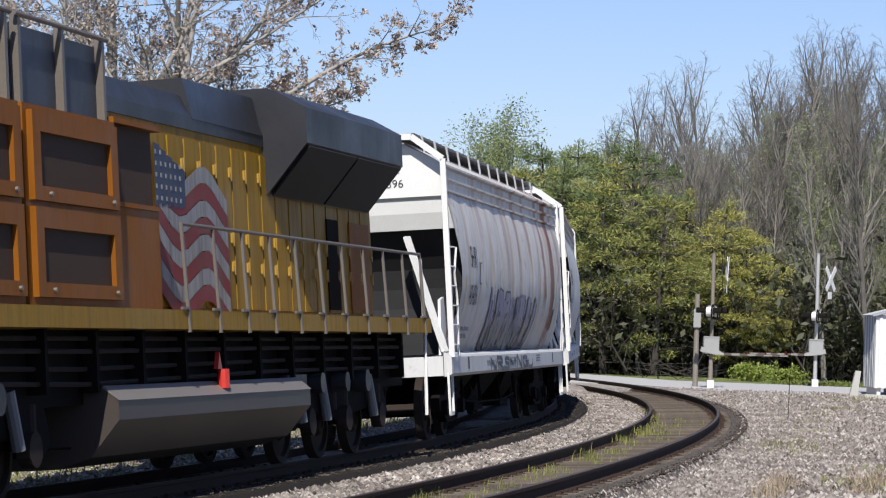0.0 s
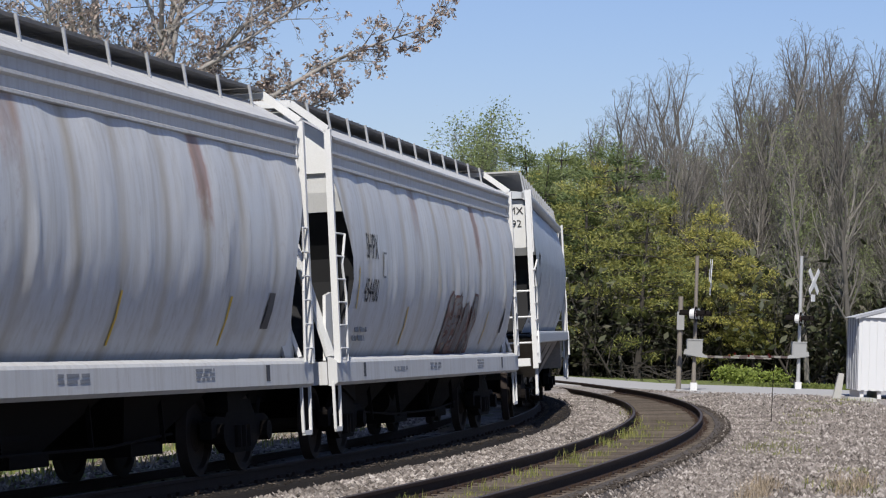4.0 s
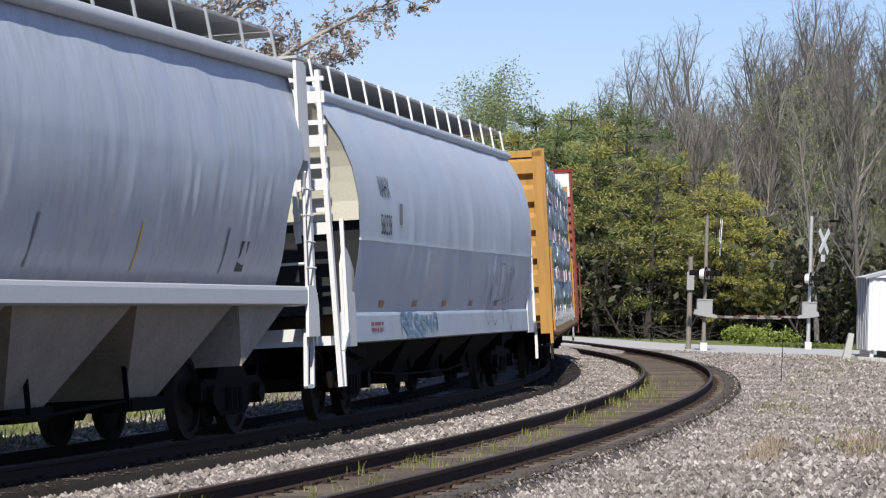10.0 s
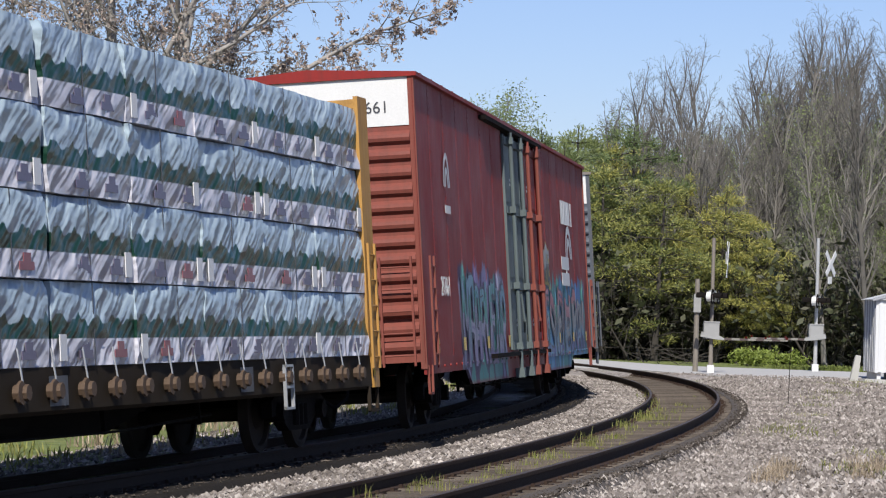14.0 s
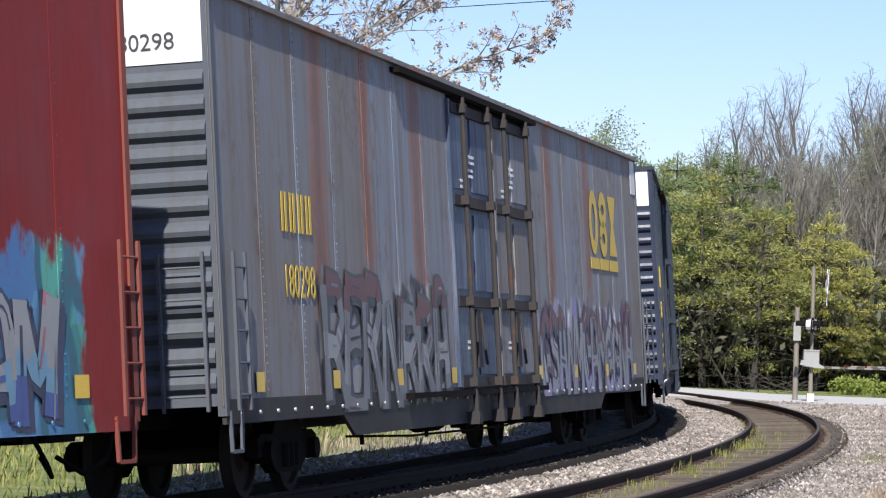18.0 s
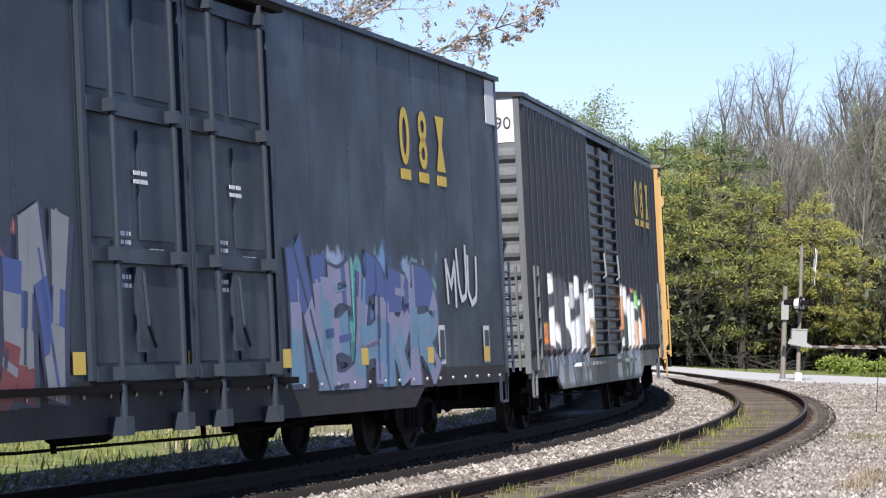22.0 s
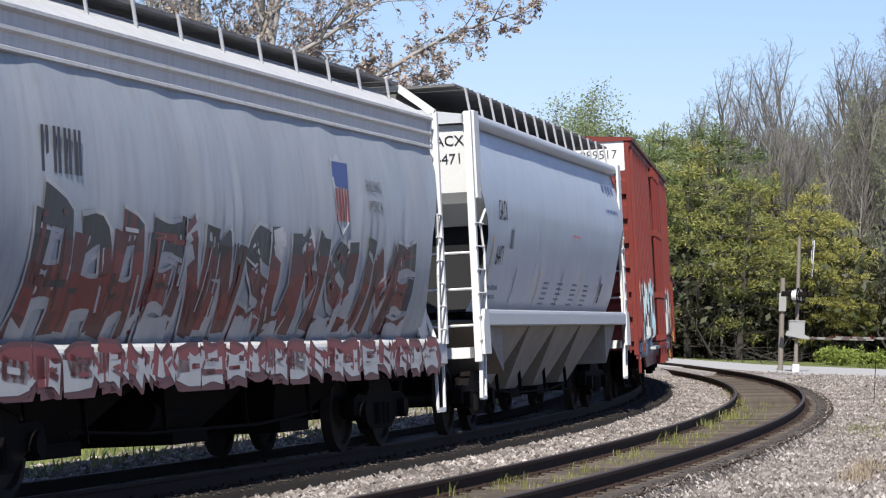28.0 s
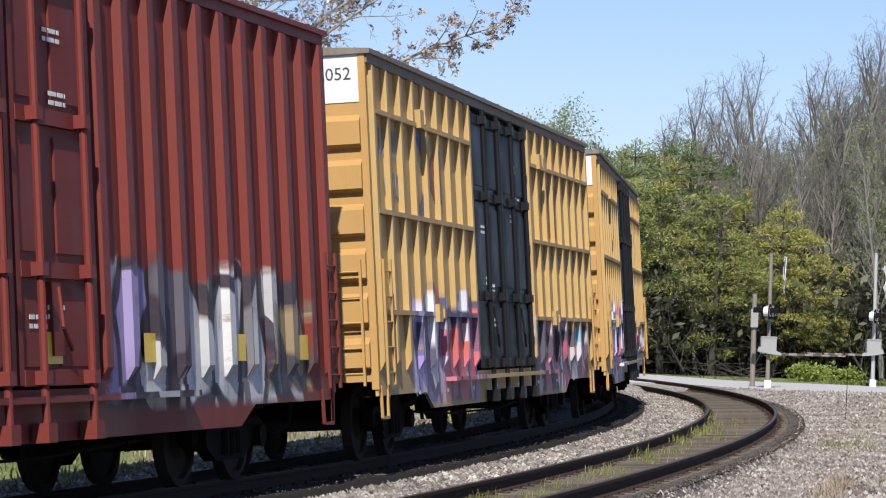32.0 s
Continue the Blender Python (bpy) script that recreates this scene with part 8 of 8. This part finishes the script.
# ---- trees ----
class Wood:
    """Tapered limbs gathered into one list of points and faces."""

    def __init__(self):
        self.v, self.f, self.tips = [], [], []

    def limb(self, pts, r0, r1, sides):
        ring0 = None
        n = len(pts)
        for i, p in enumerate(pts):
            d = (pts[min(i + 1, n - 1)] - pts[max(i - 1, 0)]).normalized()
            a = d.orthogonal().normalized()
            b = d.cross(a)
            r = r0 + (r1 - r0) * i / (n - 1)
            base = len(self.v)
            for k in range(sides):
                t = 2 * math.pi * k / sides
                q = p + a * (r * math.cos(t)) + b * (r * math.sin(t))
                self.v.append((q.x, q.y, q.z))
            if ring0 is not None:
                for k in range(sides):
                    j = (k + 1) % sides
                    self.f.append((ring0 + k, ring0 + j, base + j, base + k))
            ring0 = base

    def mesh(self, name, material):
        me = bpy.data.meshes.new(name)
        me.from_pydata(self.v, [], self.f)
        me.materials.append(material)
        me.shade_smooth()
        return me


def wander(start, way, length, n, bend, rnd, up=0.0):
    pts, p, d = [start.copy()], start.copy(), way.normalized()
    for _ in range(n):
        d = (d + Vector((rnd.uniform(-1, 1), rnd.uniform(-1, 1), rnd.uniform(-1, 1))) * bend + Vector((0, 0, up))).normalized()
        p = p + d * (length / n)
        pts.append(p.copy())
    return pts


def branch(wood, twigs, start, way, length, r, level, rnd, spec):
    """spec: for each level (children, spread, length ratio, upward pull)."""
    sides = (7, 5, 4, 3, 3)[min(level, 4)]
    pts = wander(start, way, length, 6 if level < 2 else 4, (0.03 if level == 0 else 0.07 + 0.045 * level), rnd, spec[level][3])
    (wood if level < 2 else twigs).limb(pts, r, max(r * (0.35 if level else 0.14), 0.004), sides)
    if level + 1 >= len(spec):
        twigs.tips.append((pts[-1], (pts[-1] - pts[-2]).normalized()))
        twigs.tips.append((pts[len(pts) // 2], (pts[-1] - pts[-2]).normalized()))
        return
    n, spread, ratio, _ = spec[level]
    for i in range(n):
        f = 0.25 + 0.75 * (i + rnd.random()) / n
        k = min(len(pts) - 2, int(f * (len(pts) - 1)))
        p = pts[k].lerp(pts[k + 1], f * (len(pts) - 1) - k)
        d = (pts[k + 1] - pts[k]).normalized()
        side = d.orthogonal()
        side.rotate(Matrix.Rotation(rnd.uniform(0, 6.283), 3, d))
        w = (d + side * spread * rnd.uniform(0.6, 1.3)).normalized()
        branch(wood, twigs, p, w, length * ratio * rnd.uniform(0.7, 1.2) * (1.15 - 0.5 * f), max(r * 0.42 * (1.1 - 0.5 * f), 0.0055), level + 1, rnd, spec)


def leaf_mesh(name, tips, per, spread, size, material, seed, flat=0.5):
    """Small folded leaves round the twig tips."""
    rng = np.random.default_rng(seed)
    t = np.array([p for p, _ in tips])
    n = len(t) * per
    c = np.repeat(t, per, 0) + spread * rng.standard_normal((n, 3))
    a, b = rng.standard_normal((n, 3)), rng.standard_normal((n, 3))
    a /= np.linalg.norm(a, axis=1)[:, None]
    b -= a * (a * b).sum(1)[:, None]
    b /= np.linalg.norm(b, axis=1)[:, None]
    s = size * (0.5 + rng.random(n))[:, None]
    v = np.stack([c - a * s, c + b * s * 0.45, c + a * s, c - b * s * 0.45], 1)
    me = bpy.data.meshes.new(name)
    me.from_pydata(v.reshape(-1, 3).tolist(), [], (np.arange(n)[:, None] * 4 + np.arange(4)).tolist())
    me.materials.append(material)
    return me


def leaf_material(name, tones, light=0.35):
    """Thin leaves that let some light through, each in its own tone."""
    m, t, b = nodes_of(name)
    g = t.nodes.new("ShaderNodeNewGeometry")
    k = len(tones) - 1
    c = ramp(t, g.outputs["Random Per Island"], [(i / k, tone) for i, tone in enumerate(tones)])
    info = t.nodes.new("ShaderNodeObjectInfo")
    c = mix(t, 1.0, c, ramp(t, info.outputs["Random"], ((0, (0.75, 0.8, 0.8)), (1, (1.2, 1.15, 1.1)))), "MULTIPLY")
    t.links.new(c, b.inputs["Base Color"])
    b.inputs["Roughness"].default_value = 0.6
    through_leaf = t.nodes.new("ShaderNodeBsdfTranslucent")
    t.links.new(c, through_leaf.inputs["Color"])
    both = t.nodes.new("ShaderNodeMixShader")
    both.inputs[0].default_value = light
    t.links.new(b.outputs[0], both.inputs[1])
    t.links.new(through_leaf.outputs[0], both.inputs[2])
    t.links.new(both.outputs[0], t.nodes["Material Output"].inputs["Surface"])
    return m


BARK = surface("grey_bark", (0.11, 0.1, 0.09), (0.21, 0.195, 0.175), 3.0, 0.95, 0.0, 0.6, 20.0, 0.25, (1, 1, 0.3))
BARK_PALE = surface("pale_bark", (0.16, 0.15, 0.132), (0.3, 0.28, 0.25), 3.0, 0.95, 0.0, 0.6, 20.0, 0.25, (1, 1, 0.3))
MAPLE = surface("ash_grey_bark", (0.22, 0.205, 0.19), (0.46, 0.43, 0.4), 2.0, 0.95, 0.0, 0.6, 20.0, 0.25, (1, 1, 0.3))
BARK_DARK = surface("dark_bark", (0.035, 0.03, 0.025), (0.065, 0.056, 0.047), 3.0, 0.95, 0.0, 0.6, 20.0, 0.2, (1, 1, 0.3))
NEEDLES = leaf_material("yellow_green_needles", ((0.22, 0.24, 0.07), (0.34, 0.33, 0.09), (0.44, 0.4, 0.11), (0.12, 0.15, 0.055), (0.27, 0.28, 0.08)), 0.3)
NEEDLES_DARK = leaf_material("green_needles", ((0.1, 0.14, 0.06), (0.2, 0.24, 0.085), (0.15, 0.19, 0.07)), 0.3)
# leaf tone darkened to fill in the shade below the pines
UNDERWOOD = leaf_material("shade_dark_leaf", ((0.035, 0.045, 0.02), (0.06, 0.066, 0.028), (0.05, 0.045, 0.026)), 0.1)
SPRING = leaf_material("spring_leaf", ((0.2, 0.25, 0.11), (0.29, 0.34, 0.15), (0.24, 0.29, 0.13)), 0.45)
BUDS = leaf_material("opening_bud_leaf", ((0.34, 0.25, 0.22), (0.5, 0.42, 0.37), (0.13, 0.1, 0.09), (0.38, 0.33, 0.29), (0.2, 0.15, 0.13)), 0.25)
SHRUB = leaf_material("bright_shrub_leaf", ((0.2, 0.25, 0.05), (0.32, 0.38, 0.08), (0.24, 0.29, 0.06)))


def tree(name, label, m, wood_material, spec, height, radius, seed, leaves=None, lean=(0, 0), stems=1, group=""):
    rnd = random.Random(seed)
    wood, twigs = Wood(), Wood()
    for _ in range(stems):
        way = Vector((lean[0] + rnd.uniform(-0.12, 0.12) * stems, lean[1] + rnd.uniform(-0.12, 0.12) * stems, 1))
        branch(wood, twigs, Vector((rnd.uniform(-0.2, 0.2) * (stems - 1), rnd.uniform(-0.2, 0.2) * (stems - 1), -0.4)), way, height, radius, 0, rnd, spec)
    t = thing(name, label, "tree", m, group)
    put("trunk", wood.mesh("trunk", wood_material), t)
    put("branchwork", twigs.mesh("branchwork", wood_material), t)
    if leaves:
        per, spread, size, material = leaves
        put("crown", leaf_mesh("crown", twigs.tips, per, spread, size, material, seed), t)
    return t


def pine(name, label, m, height, width, material, seed, group):
    """Broad uneven boughs in loose plates, dead twigs below, each live bough with many tufts of needles."""
    rnd = random.Random(seed)
    wood = Wood()
    top = Vector((rnd.uniform(-0.3, 0.3), rnd.uniform(-0.3, 0.3), height))
    wood.limb([Vector((0, 0, -0.4)), Vector((top.x * 0.4, top.y * 0.4, height * 0.5)), top], 0.15, 0.02, 7)
    tips = []
    z = height * 0.06
    while z < height - 0.25:
        f = z / height
        full = float(np.interp(f, (0.0, 0.2, 0.34, 0.5, 0.75, 0.9, 1.0), (0.5, 0.6, 0.95, 1.0, 0.66, 0.38, 0.15)))
        n = rnd.randint(4, 6)
        turn = rnd.uniform(0, 6.283)
        for i in range(n):
            a = turn + 6.283 * i / n + rnd.uniform(-0.4, 0.4)
            r = width * full * rnd.uniform(0.45, 1.25)
            lift = rnd.uniform(0.0, 0.4)
            pts = [Vector((top.x * f, top.y * f, z))]
            for k in range(1, 5):
                pts.append(Vector((math.cos(a) * r * k / 4 + top.x * f, math.sin(a) * r * k / 4 + top.y * f, z + r * (lift * k / 4 - 0.2 * (k / 4) ** 2))))
            wood.limb(pts, 0.03, 0.008, 3)
            if rnd.random() < float(np.interp(f, (0.0, 0.22, 0.4, 1.0), (1.0, 0.85, 0.14, 0.05))):
                continue
            side = Vector((-math.sin(a), math.cos(a), 0))
            for k in range(int(4 + r * 7)):
                s = 0.3 + 0.7 * rnd.random() ** 0.6
                j = min(3, int(s * 4))
                q = pts[j].lerp(pts[j + 1], s * 4 - j) + side * rnd.uniform(-1, 1) * r * 0.42 * (1.15 - s * 0.7) + Vector((0, 0, rnd.uniform(-0.1, 0.16)))
                tips.append((q, Vector((math.cos(a), math.sin(a), 0.5))))
        z += rnd.uniform(0.4, 0.75)
    tips += [(top + Vector((rnd.uniform(-0.2, 0.2), rnd.uniform(-0.2, 0.2), -rnd.random() * 0.8)), Vector((0, 0, 1))) for _ in range(14)]
    rng = np.random.default_rng(seed)
    c = np.array([p for p, _ in tips])
    d = np.array([w for _, w in tips])
    per = 15
    c, d = np.repeat(c, per, 0), np.repeat(d, per, 0)
    n = len(c)
    c = c + np.array((0.11, 0.11, 0.07)) * rng.standard_normal((n, 3))
    d = d + 0.8 * rng.standard_normal((n, 3))
    d /= np.linalg.norm(d, axis=1)[:, None]
    s = np.cross(d, rng.standard_normal((n, 3)))
    s /= np.linalg.norm(s, axis=1)[:, None]
    length = (0.1 + 0.17 * rng.random(n))[:, None]
    v = np.stack([c, c + d * length * 0.6 + s * 0.02, c + d * length, c + d * length * 0.6 - s * 0.02], 1)
    me = bpy.data.meshes.new("crown")
    me.from_pydata(v.reshape(-1, 3).tolist(), [], (np.arange(n)[:, None] * 4 + np.arange(4)).tolist())
    me.materials.append(material)
    t = thing(name, label, "tree", m, group)
    put("trunk", wood.mesh("trunk", BARK_DARK), t)
    put("crown", me, t)
    return t


def plant(kinds, spots, seed):
    """Copies of a few grown trees, each turned and sized its own way."""
    rnd = random.Random(seed)
    for i, (x, y, h) in enumerate(spots):
        k = kinds[i % len(kinds)]
        m = pose(x, y, rise(x, y), rnd.uniform(-2, 2), rnd.uniform(-2, 2), rnd.uniform(0, 360)) @ Matrix.Diagonal((rnd.uniform(0.9, 1.15) * h, rnd.uniform(0.9, 1.15) * h, h, 1))
        if i < len(kinds):
            k.matrix_basis = m
        else:
            copy_thing(k, m)


def make_woods():
    rnd = random.Random(12)
    pines = [pine("pine_tree", "yellow-green pine with loose spreading boughs", pose(0, 0, 0), 7.8, 3.0, NEEDLES, 201, "pines behind the crossing"),
             pine("pine_tree", "yellow-green pine with loose spreading boughs", pose(0, 0, 0), 7.2, 3.3, NEEDLES, 202, "pines behind the crossing"),
             pine("pine_tree", "olive green pine with dead lower twigs", pose(0, 0, 0), 8.0, 2.8, NEEDLES_DARK, 203, "pines behind the crossing"),
             pine("pine_tree", "yellow-green pine with a bare lower trunk", pose(0, 0, 0), 7.5, 3.1, NEEDLES, 204, "pines behind the crossing")]
    plant(pines, ((10.8, 121, 0.92), (8.2, 119.8, 1.0), (4.0, 124, 1.1), (6.2, 121.4, 1.06), (9.5, 124.5, 1.08), (12.2, 123, 0.82), (5.2, 127, 1.12), (7.3, 127.5, 1.16), (9.2, 129.5, 1.14), (11.2, 128, 1.0), (7.4, 124, 1.1), (3.0, 129, 1.1),
                  (13.2, 121.5, 0.5), (11.6, 120.4, 0.62), (14.6, 126.5, 0.62), (20.2, 123.6, 0.5), (12.9, 119.9, 0.46),
                  (1.4, 131, 1.05), (4.6, 133, 1.15), (7.0, 134, 1.1), (10.0, 135, 1.0), (13.0, 132, 0.75), (15.8, 131, 0.6), (-1.0, 134, 1.0)), 31)
    spec = ((9, 0.55, 0.5, 0.1), (6, 0.6, 0.5, 0.12), (5, 0.7, 0.5, 0.1), (4, 0.8, 0.5, 0.05), (0, 0, 0, 0.04))
    slim = ((26, 0.4, 0.2, 0.03), (5, 0.45, 0.55, 0.1), (3, 0.5, 0.6, 0.08), (2, 0.6, 0.65, 0.05), (0, 0, 0, 0.03))
    bare = [tree("bare_tree", "tall leafless grey tree in early spring", pose(0, 0, 0), BARK if i == 2 else BARK_PALE, slim, 10.6, 0.09 + 0.015 * i, 301 + i, (1, 0.1, 0.045, SPRING) if i in (1, 3) else None, group="bare trees behind the crossing") for i in range(4)]
    spots = []
    for i in range(310):
        y = rnd.uniform(122, 158)
        px = rnd.uniform(1060, 1700)
        x = (px - 784) / 5237 * y
        top = float(np.interp(px, (1060, 1200, 1330, 1440, 1568, 1700), (9.0, 10.7, 11.4, 12.6, 11.8, 12.1)))
        spots.append((x, y, top / 10.4 * (rnd.uniform(0.84, 1.05) if i % 3 else rnd.uniform(0.45, 0.85)) * (y / 135)))
    for x, y, h in ((16.7, 117.5, 0.9), (15.1, 119.5, 1.0), (18.4, 121, 1.0), (14.1, 123, 0.95), (17.6, 124, 1.05), (20.4, 121, 1.0), (21.5, 124, 1.1), (19.2, 118.0, 0.95)):
        spots.append((x, y, h))
    plant(bare, spots, 33)
    airy = ((11, 0.4, 0.4, 0.08), (6, 0.5, 0.5, 0.1), (4, 0.65, 0.5, 0.08), (3, 0.8, 0.5, 0.04), (0, 0, 0, 0.04))
    leafy = [tree("leafing_tree", "slender tree with fresh light green leaves", pose(0, 0, 0), BARK, airy, 8.5, 0.13, 401 + i, (4, 0.2, 0.055, SPRING), group="leafing trees beyond the bend") for i in range(3)]
    spots = [(1.9, 148, 1.1), (3.2, 150, 1.16), (4.6, 147, 0.92), (0.6, 151, 1.0), (6.0, 148, 0.85), (2.4, 145, 1.0), (4.0, 144, 0.9), (5.2, 142, 0.82), (1.2, 146, 0.9), (-2.5, 156, 0.9), (7.6, 152, 0.85), (-6, 158, 0.9), (5.6, 156, 1.0), (2.8, 157, 1.1),
             (7.4, 134, 0.9), (8.2, 136, 0.86), (6.3, 137, 0.78), (9.3, 138, 0.92), (10.4, 137, 0.88), (7.9, 141, 0.92)]
    spots += [(rnd.uniform(10.5, 22), rnd.uniform(123, 138), rnd.uniform(0.35, 0.72)) for _ in range(34)]
    plant(leafy, spots, 35)
    # underwood and shrubs
    brush = ((7, 0.9, 0.6, 0.02), (5, 0.9, 0.6, 0.02), (0, 0, 0, 0))
    shrubs = [tree("shrub", "low tangle of brush and saplings, darkened as shade", pose(0, 0, 0), BARK_DARK, brush, 1.8, 0.03, 501 + i, (2, 0.15, 0.07, UNDERWOOD), stems=6, group="brush under the trees") for i in range(2)]
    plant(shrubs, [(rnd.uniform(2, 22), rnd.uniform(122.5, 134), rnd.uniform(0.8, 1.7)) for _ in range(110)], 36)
    bright = [tree("bush", "bright green leafy bush beside the road", pose(0, 0, 0), BARK_DARK, brush, 1.3, 0.025, 521, (8, 0.13, 0.1, SHRUB), stems=8, group="bushes by the road")]
    plant(bright, ((12.2, 114.6, 0.56), (20.4, 116, 0.4)), 37)
    wood = Wood()
    for _ in range(34):
        p = Vector((8.6 + rnd.uniform(-1.4, 0.8), 111.5 + rnd.uniform(-0.6, 0.6), rnd.uniform(-0.1, 0.3)))
        wood.limb(wander(p, Vector((rnd.uniform(-1, 1), rnd.uniform(-0.3, 0.3), rnd.uniform(0, 0.5))), rnd.uniform(0.5, 1.3), 4, 0.15, rnd), 0.02, 0.006, 4)
    tagged(new("brush_pile", wood.mesh("brush_pile", BARK_DARK)), "pile of dead grey branches at the road's edge", "brush pile", kind="stuff")


make_woods()


def make_far_woods():
    """A belt of distant wood that closes the horizon all round the bend."""
    rnd = random.Random(77)
    wood = Wood()
    for _ in range(1500):
        x = rnd.uniform(-150, 110)
        y = rnd.uniform(165, 230) if rnd.random() < 0.8 else rnd.uniform(160, 180)
        h = rnd.uniform(6, 11)
        p = Vector((x, y, -0.5))
        wood.limb(wander(p, Vector((0, 0, 1)), h, 4, 0.06, rnd, 0.1), rnd.uniform(0.06, 0.13), 0.02, 4)
        for _ in range(6):
            q = p + Vector((0, 0, h * rnd.uniform(0.3, 0.95)))
            wood.limb(wander(q, Vector((rnd.uniform(-1, 1), rnd.uniform(-1, 1), rnd.uniform(0.4, 1.4))), rnd.uniform(1.0, 2.8), 3, 0.2, rnd), 0.03, 0.008, 3)
    tagged(new("far_wood_trunks", wood.mesh("far_wood_trunks", BARK)), "distant grey trunks of a leafless wood", "woods", kind="stuff")
    rng = np.random.default_rng(8)
    n = 60000
    x, y = -150 + 260 * rng.random(n), 162 + 70 * rng.random(n)
    top = np.array([4.0 + 5.5 * (0.5 + 0.5 * noise.noise((a * 0.12, b * 0.05, 0))) for a, b in zip(x, y)])
    z = top * rng.random(n) ** 0.7
    tips = [((a, b, c), None) for a, b, c in zip(x, y, z)]
    me = leaf_mesh("far_foliage", tips, 1, 0.3, 0.32, SPRING, 5)
    tagged(new("far_foliage", me), "distant pale spring foliage behind the crossing", "woods", kind="stuff")


make_far_woods()


def make_near_tree():
    """The old tree beyond the train, whose budding limbs hang over the cars."""
    rnd = random.Random(61)
    wood, twigs = Wood(), Wood()
    spec = ((8, 0.7, 0.45, 0.06), (7, 0.75, 0.5, 0.03), (6, 0.85, 0.5, 0.0), (4, 0.9, 0.55, -0.02), (0, 0, 0, 0))
    base = Vector((0, 0, -0.4))
    for way, h, r in ((Vector((-0.05, 0, 1)), 13, 0.3), (Vector((0.12, 0.1, 1)), 12, 0.26), (Vector((-0.22, 0.1, 1)), 12, 0.24), (Vector((0.22, -0.1, 1)), 11.5, 0.22)):
        branch(wood, twigs, base + way * 0.4, way, h, r, 0, rnd, spec)
    for start, to, r in ((Vector((0.3, 0, 4.5)), Vector((7.9, 0, 9.6)), 0.13), (Vector((0.2, 0, 4.0)), Vector((5.6, -0.6, 7.5)), 0.11), (Vector((0.4, 0.2, 6.0)), Vector((5.2, 0.5, 11.0)), 0.11), (Vector((0.2, 0.2, 3.5)), Vector((3.8, 1.0, 7.6)), 0.1)):
        n = 10
        pts = []
        for i in range(n + 1):
            f = i / n
            pts.append(start.lerp(to, f) + Vector((0.12 * noise.noise((f * 5, r * 90, 0)), 0.15 * noise.noise((f * 5, 3, r * 70)), 0.9 * math.sin(f * math.pi) * 0.7 + 0.2 * noise.noise((f * 4, 8, r * 50)))))
        wood.limb(pts, r, 0.015, 5)
        for i in range(2, n + 1):
            for _ in range(3):
                d = (to - start).normalized() + Vector((rnd.uniform(-0.5, 0.7), rnd.uniform(-0.8, 0.8), rnd.uniform(-0.7, 0.6)))
                branch(wood, twigs, pts[i], d, rnd.uniform(0.7, 1.6) * (1.2 - 0.5 * i / n), 0.022, 2, rnd, spec)
    t = thing("old_maple", "old grey-barked tree with opening buds beyond the train", "tree", pose(-8.5, 76, -0.2))
    put("trunk", wood.mesh("trunk", MAPLE), t)
    put("branchwork", twigs.mesh("branchwork", MAPLE), t)
    rnd2 = np.random.default_rng(3)
    pick = [tip for tip in twigs.tips if rnd2.random() < 0.5]
    put("crown", leaf_mesh("crown", pick, 4, 0.05, 0.06, BUDS, 66), t)


make_near_tree()


# ---- overhead wire, far fence ----
def make_wire():
    line = thing("power_line", "thin dark overhead wire between wooden poles", "power line", pose(0, 90, 0))
    bm = bmesh.new()
    tube(bm, [(-30 + 70 * f, 0, 9.5 + 6.6 * f - 0.3 * 4 * f * (1 - f)) for f in [i / 24 for i in range(25)]], 0.028, 5)
    part("wire", bm, BLACK_STEEL, line)
    for x, h in ((-30, 9.5), (40, 16.1)):
        bm = bmesh.new()
        drum(bm, (x, 0, 0), 0.16, -0.5, h + 0.3, "z", 10, 0.11)
        part("pole", bm, BARK, line, "brown wooden pole")


make_wire()


def make_fence():
    fence = thing("fence", "white board fence far behind the trees", "fence", pose(0, 150, -0.2))
    for i in range(16):
        x = 13.5 + i * 0.85
        bm = bmesh.new()
        box(bm, x, x + 0.62, -0.02, 0.02, 0.75 + 0.1 * (i % 3), 1.25 + 0.15 * (i % 4))
        part("board", bm, WHITE, fence)
        bm = bmesh.new()
        box(bm, x - 0.06, x + 0.02, -0.05, 0.05, 0, 1.5)
        part("post", bm, WHITE, fence)


make_fence()


# ---- all that moves ----
def motions():
    times = [i * 0.5 for i in range(65)]
    for car, middle, base in TRAIN:
        walk(car, [(t, car_pose(middle - gone(t), base)) for t in times])
    for rider, m, middle, base in RIDERS:
        walk(rider, [(t, car_pose(middle - gone(t), base) @ m) for t in times])
    fine = [i / 15 for i in range(481)]
    for wheels, middle, x in WHEELS:
        # they roll while the car is anywhere near the view, and rest on the far stretches of line
        rows, turn, last = [], 0.0, None
        for t in fine:
            near = -58 < middle - gone(t) < 62
            if near and last is not None:
                turn += math.degrees((gone(t) - gone(last)) / WHEEL_R)
            last = t if near else None
            if near or t in (0.0, 32.0):
                rows.append((t, pose(x, 0, WHEEL_R, 0, 0, 0) @ Matrix.Rotation(radians(turn), 4, "Y")))
        walk(wheels, rows)


motions()
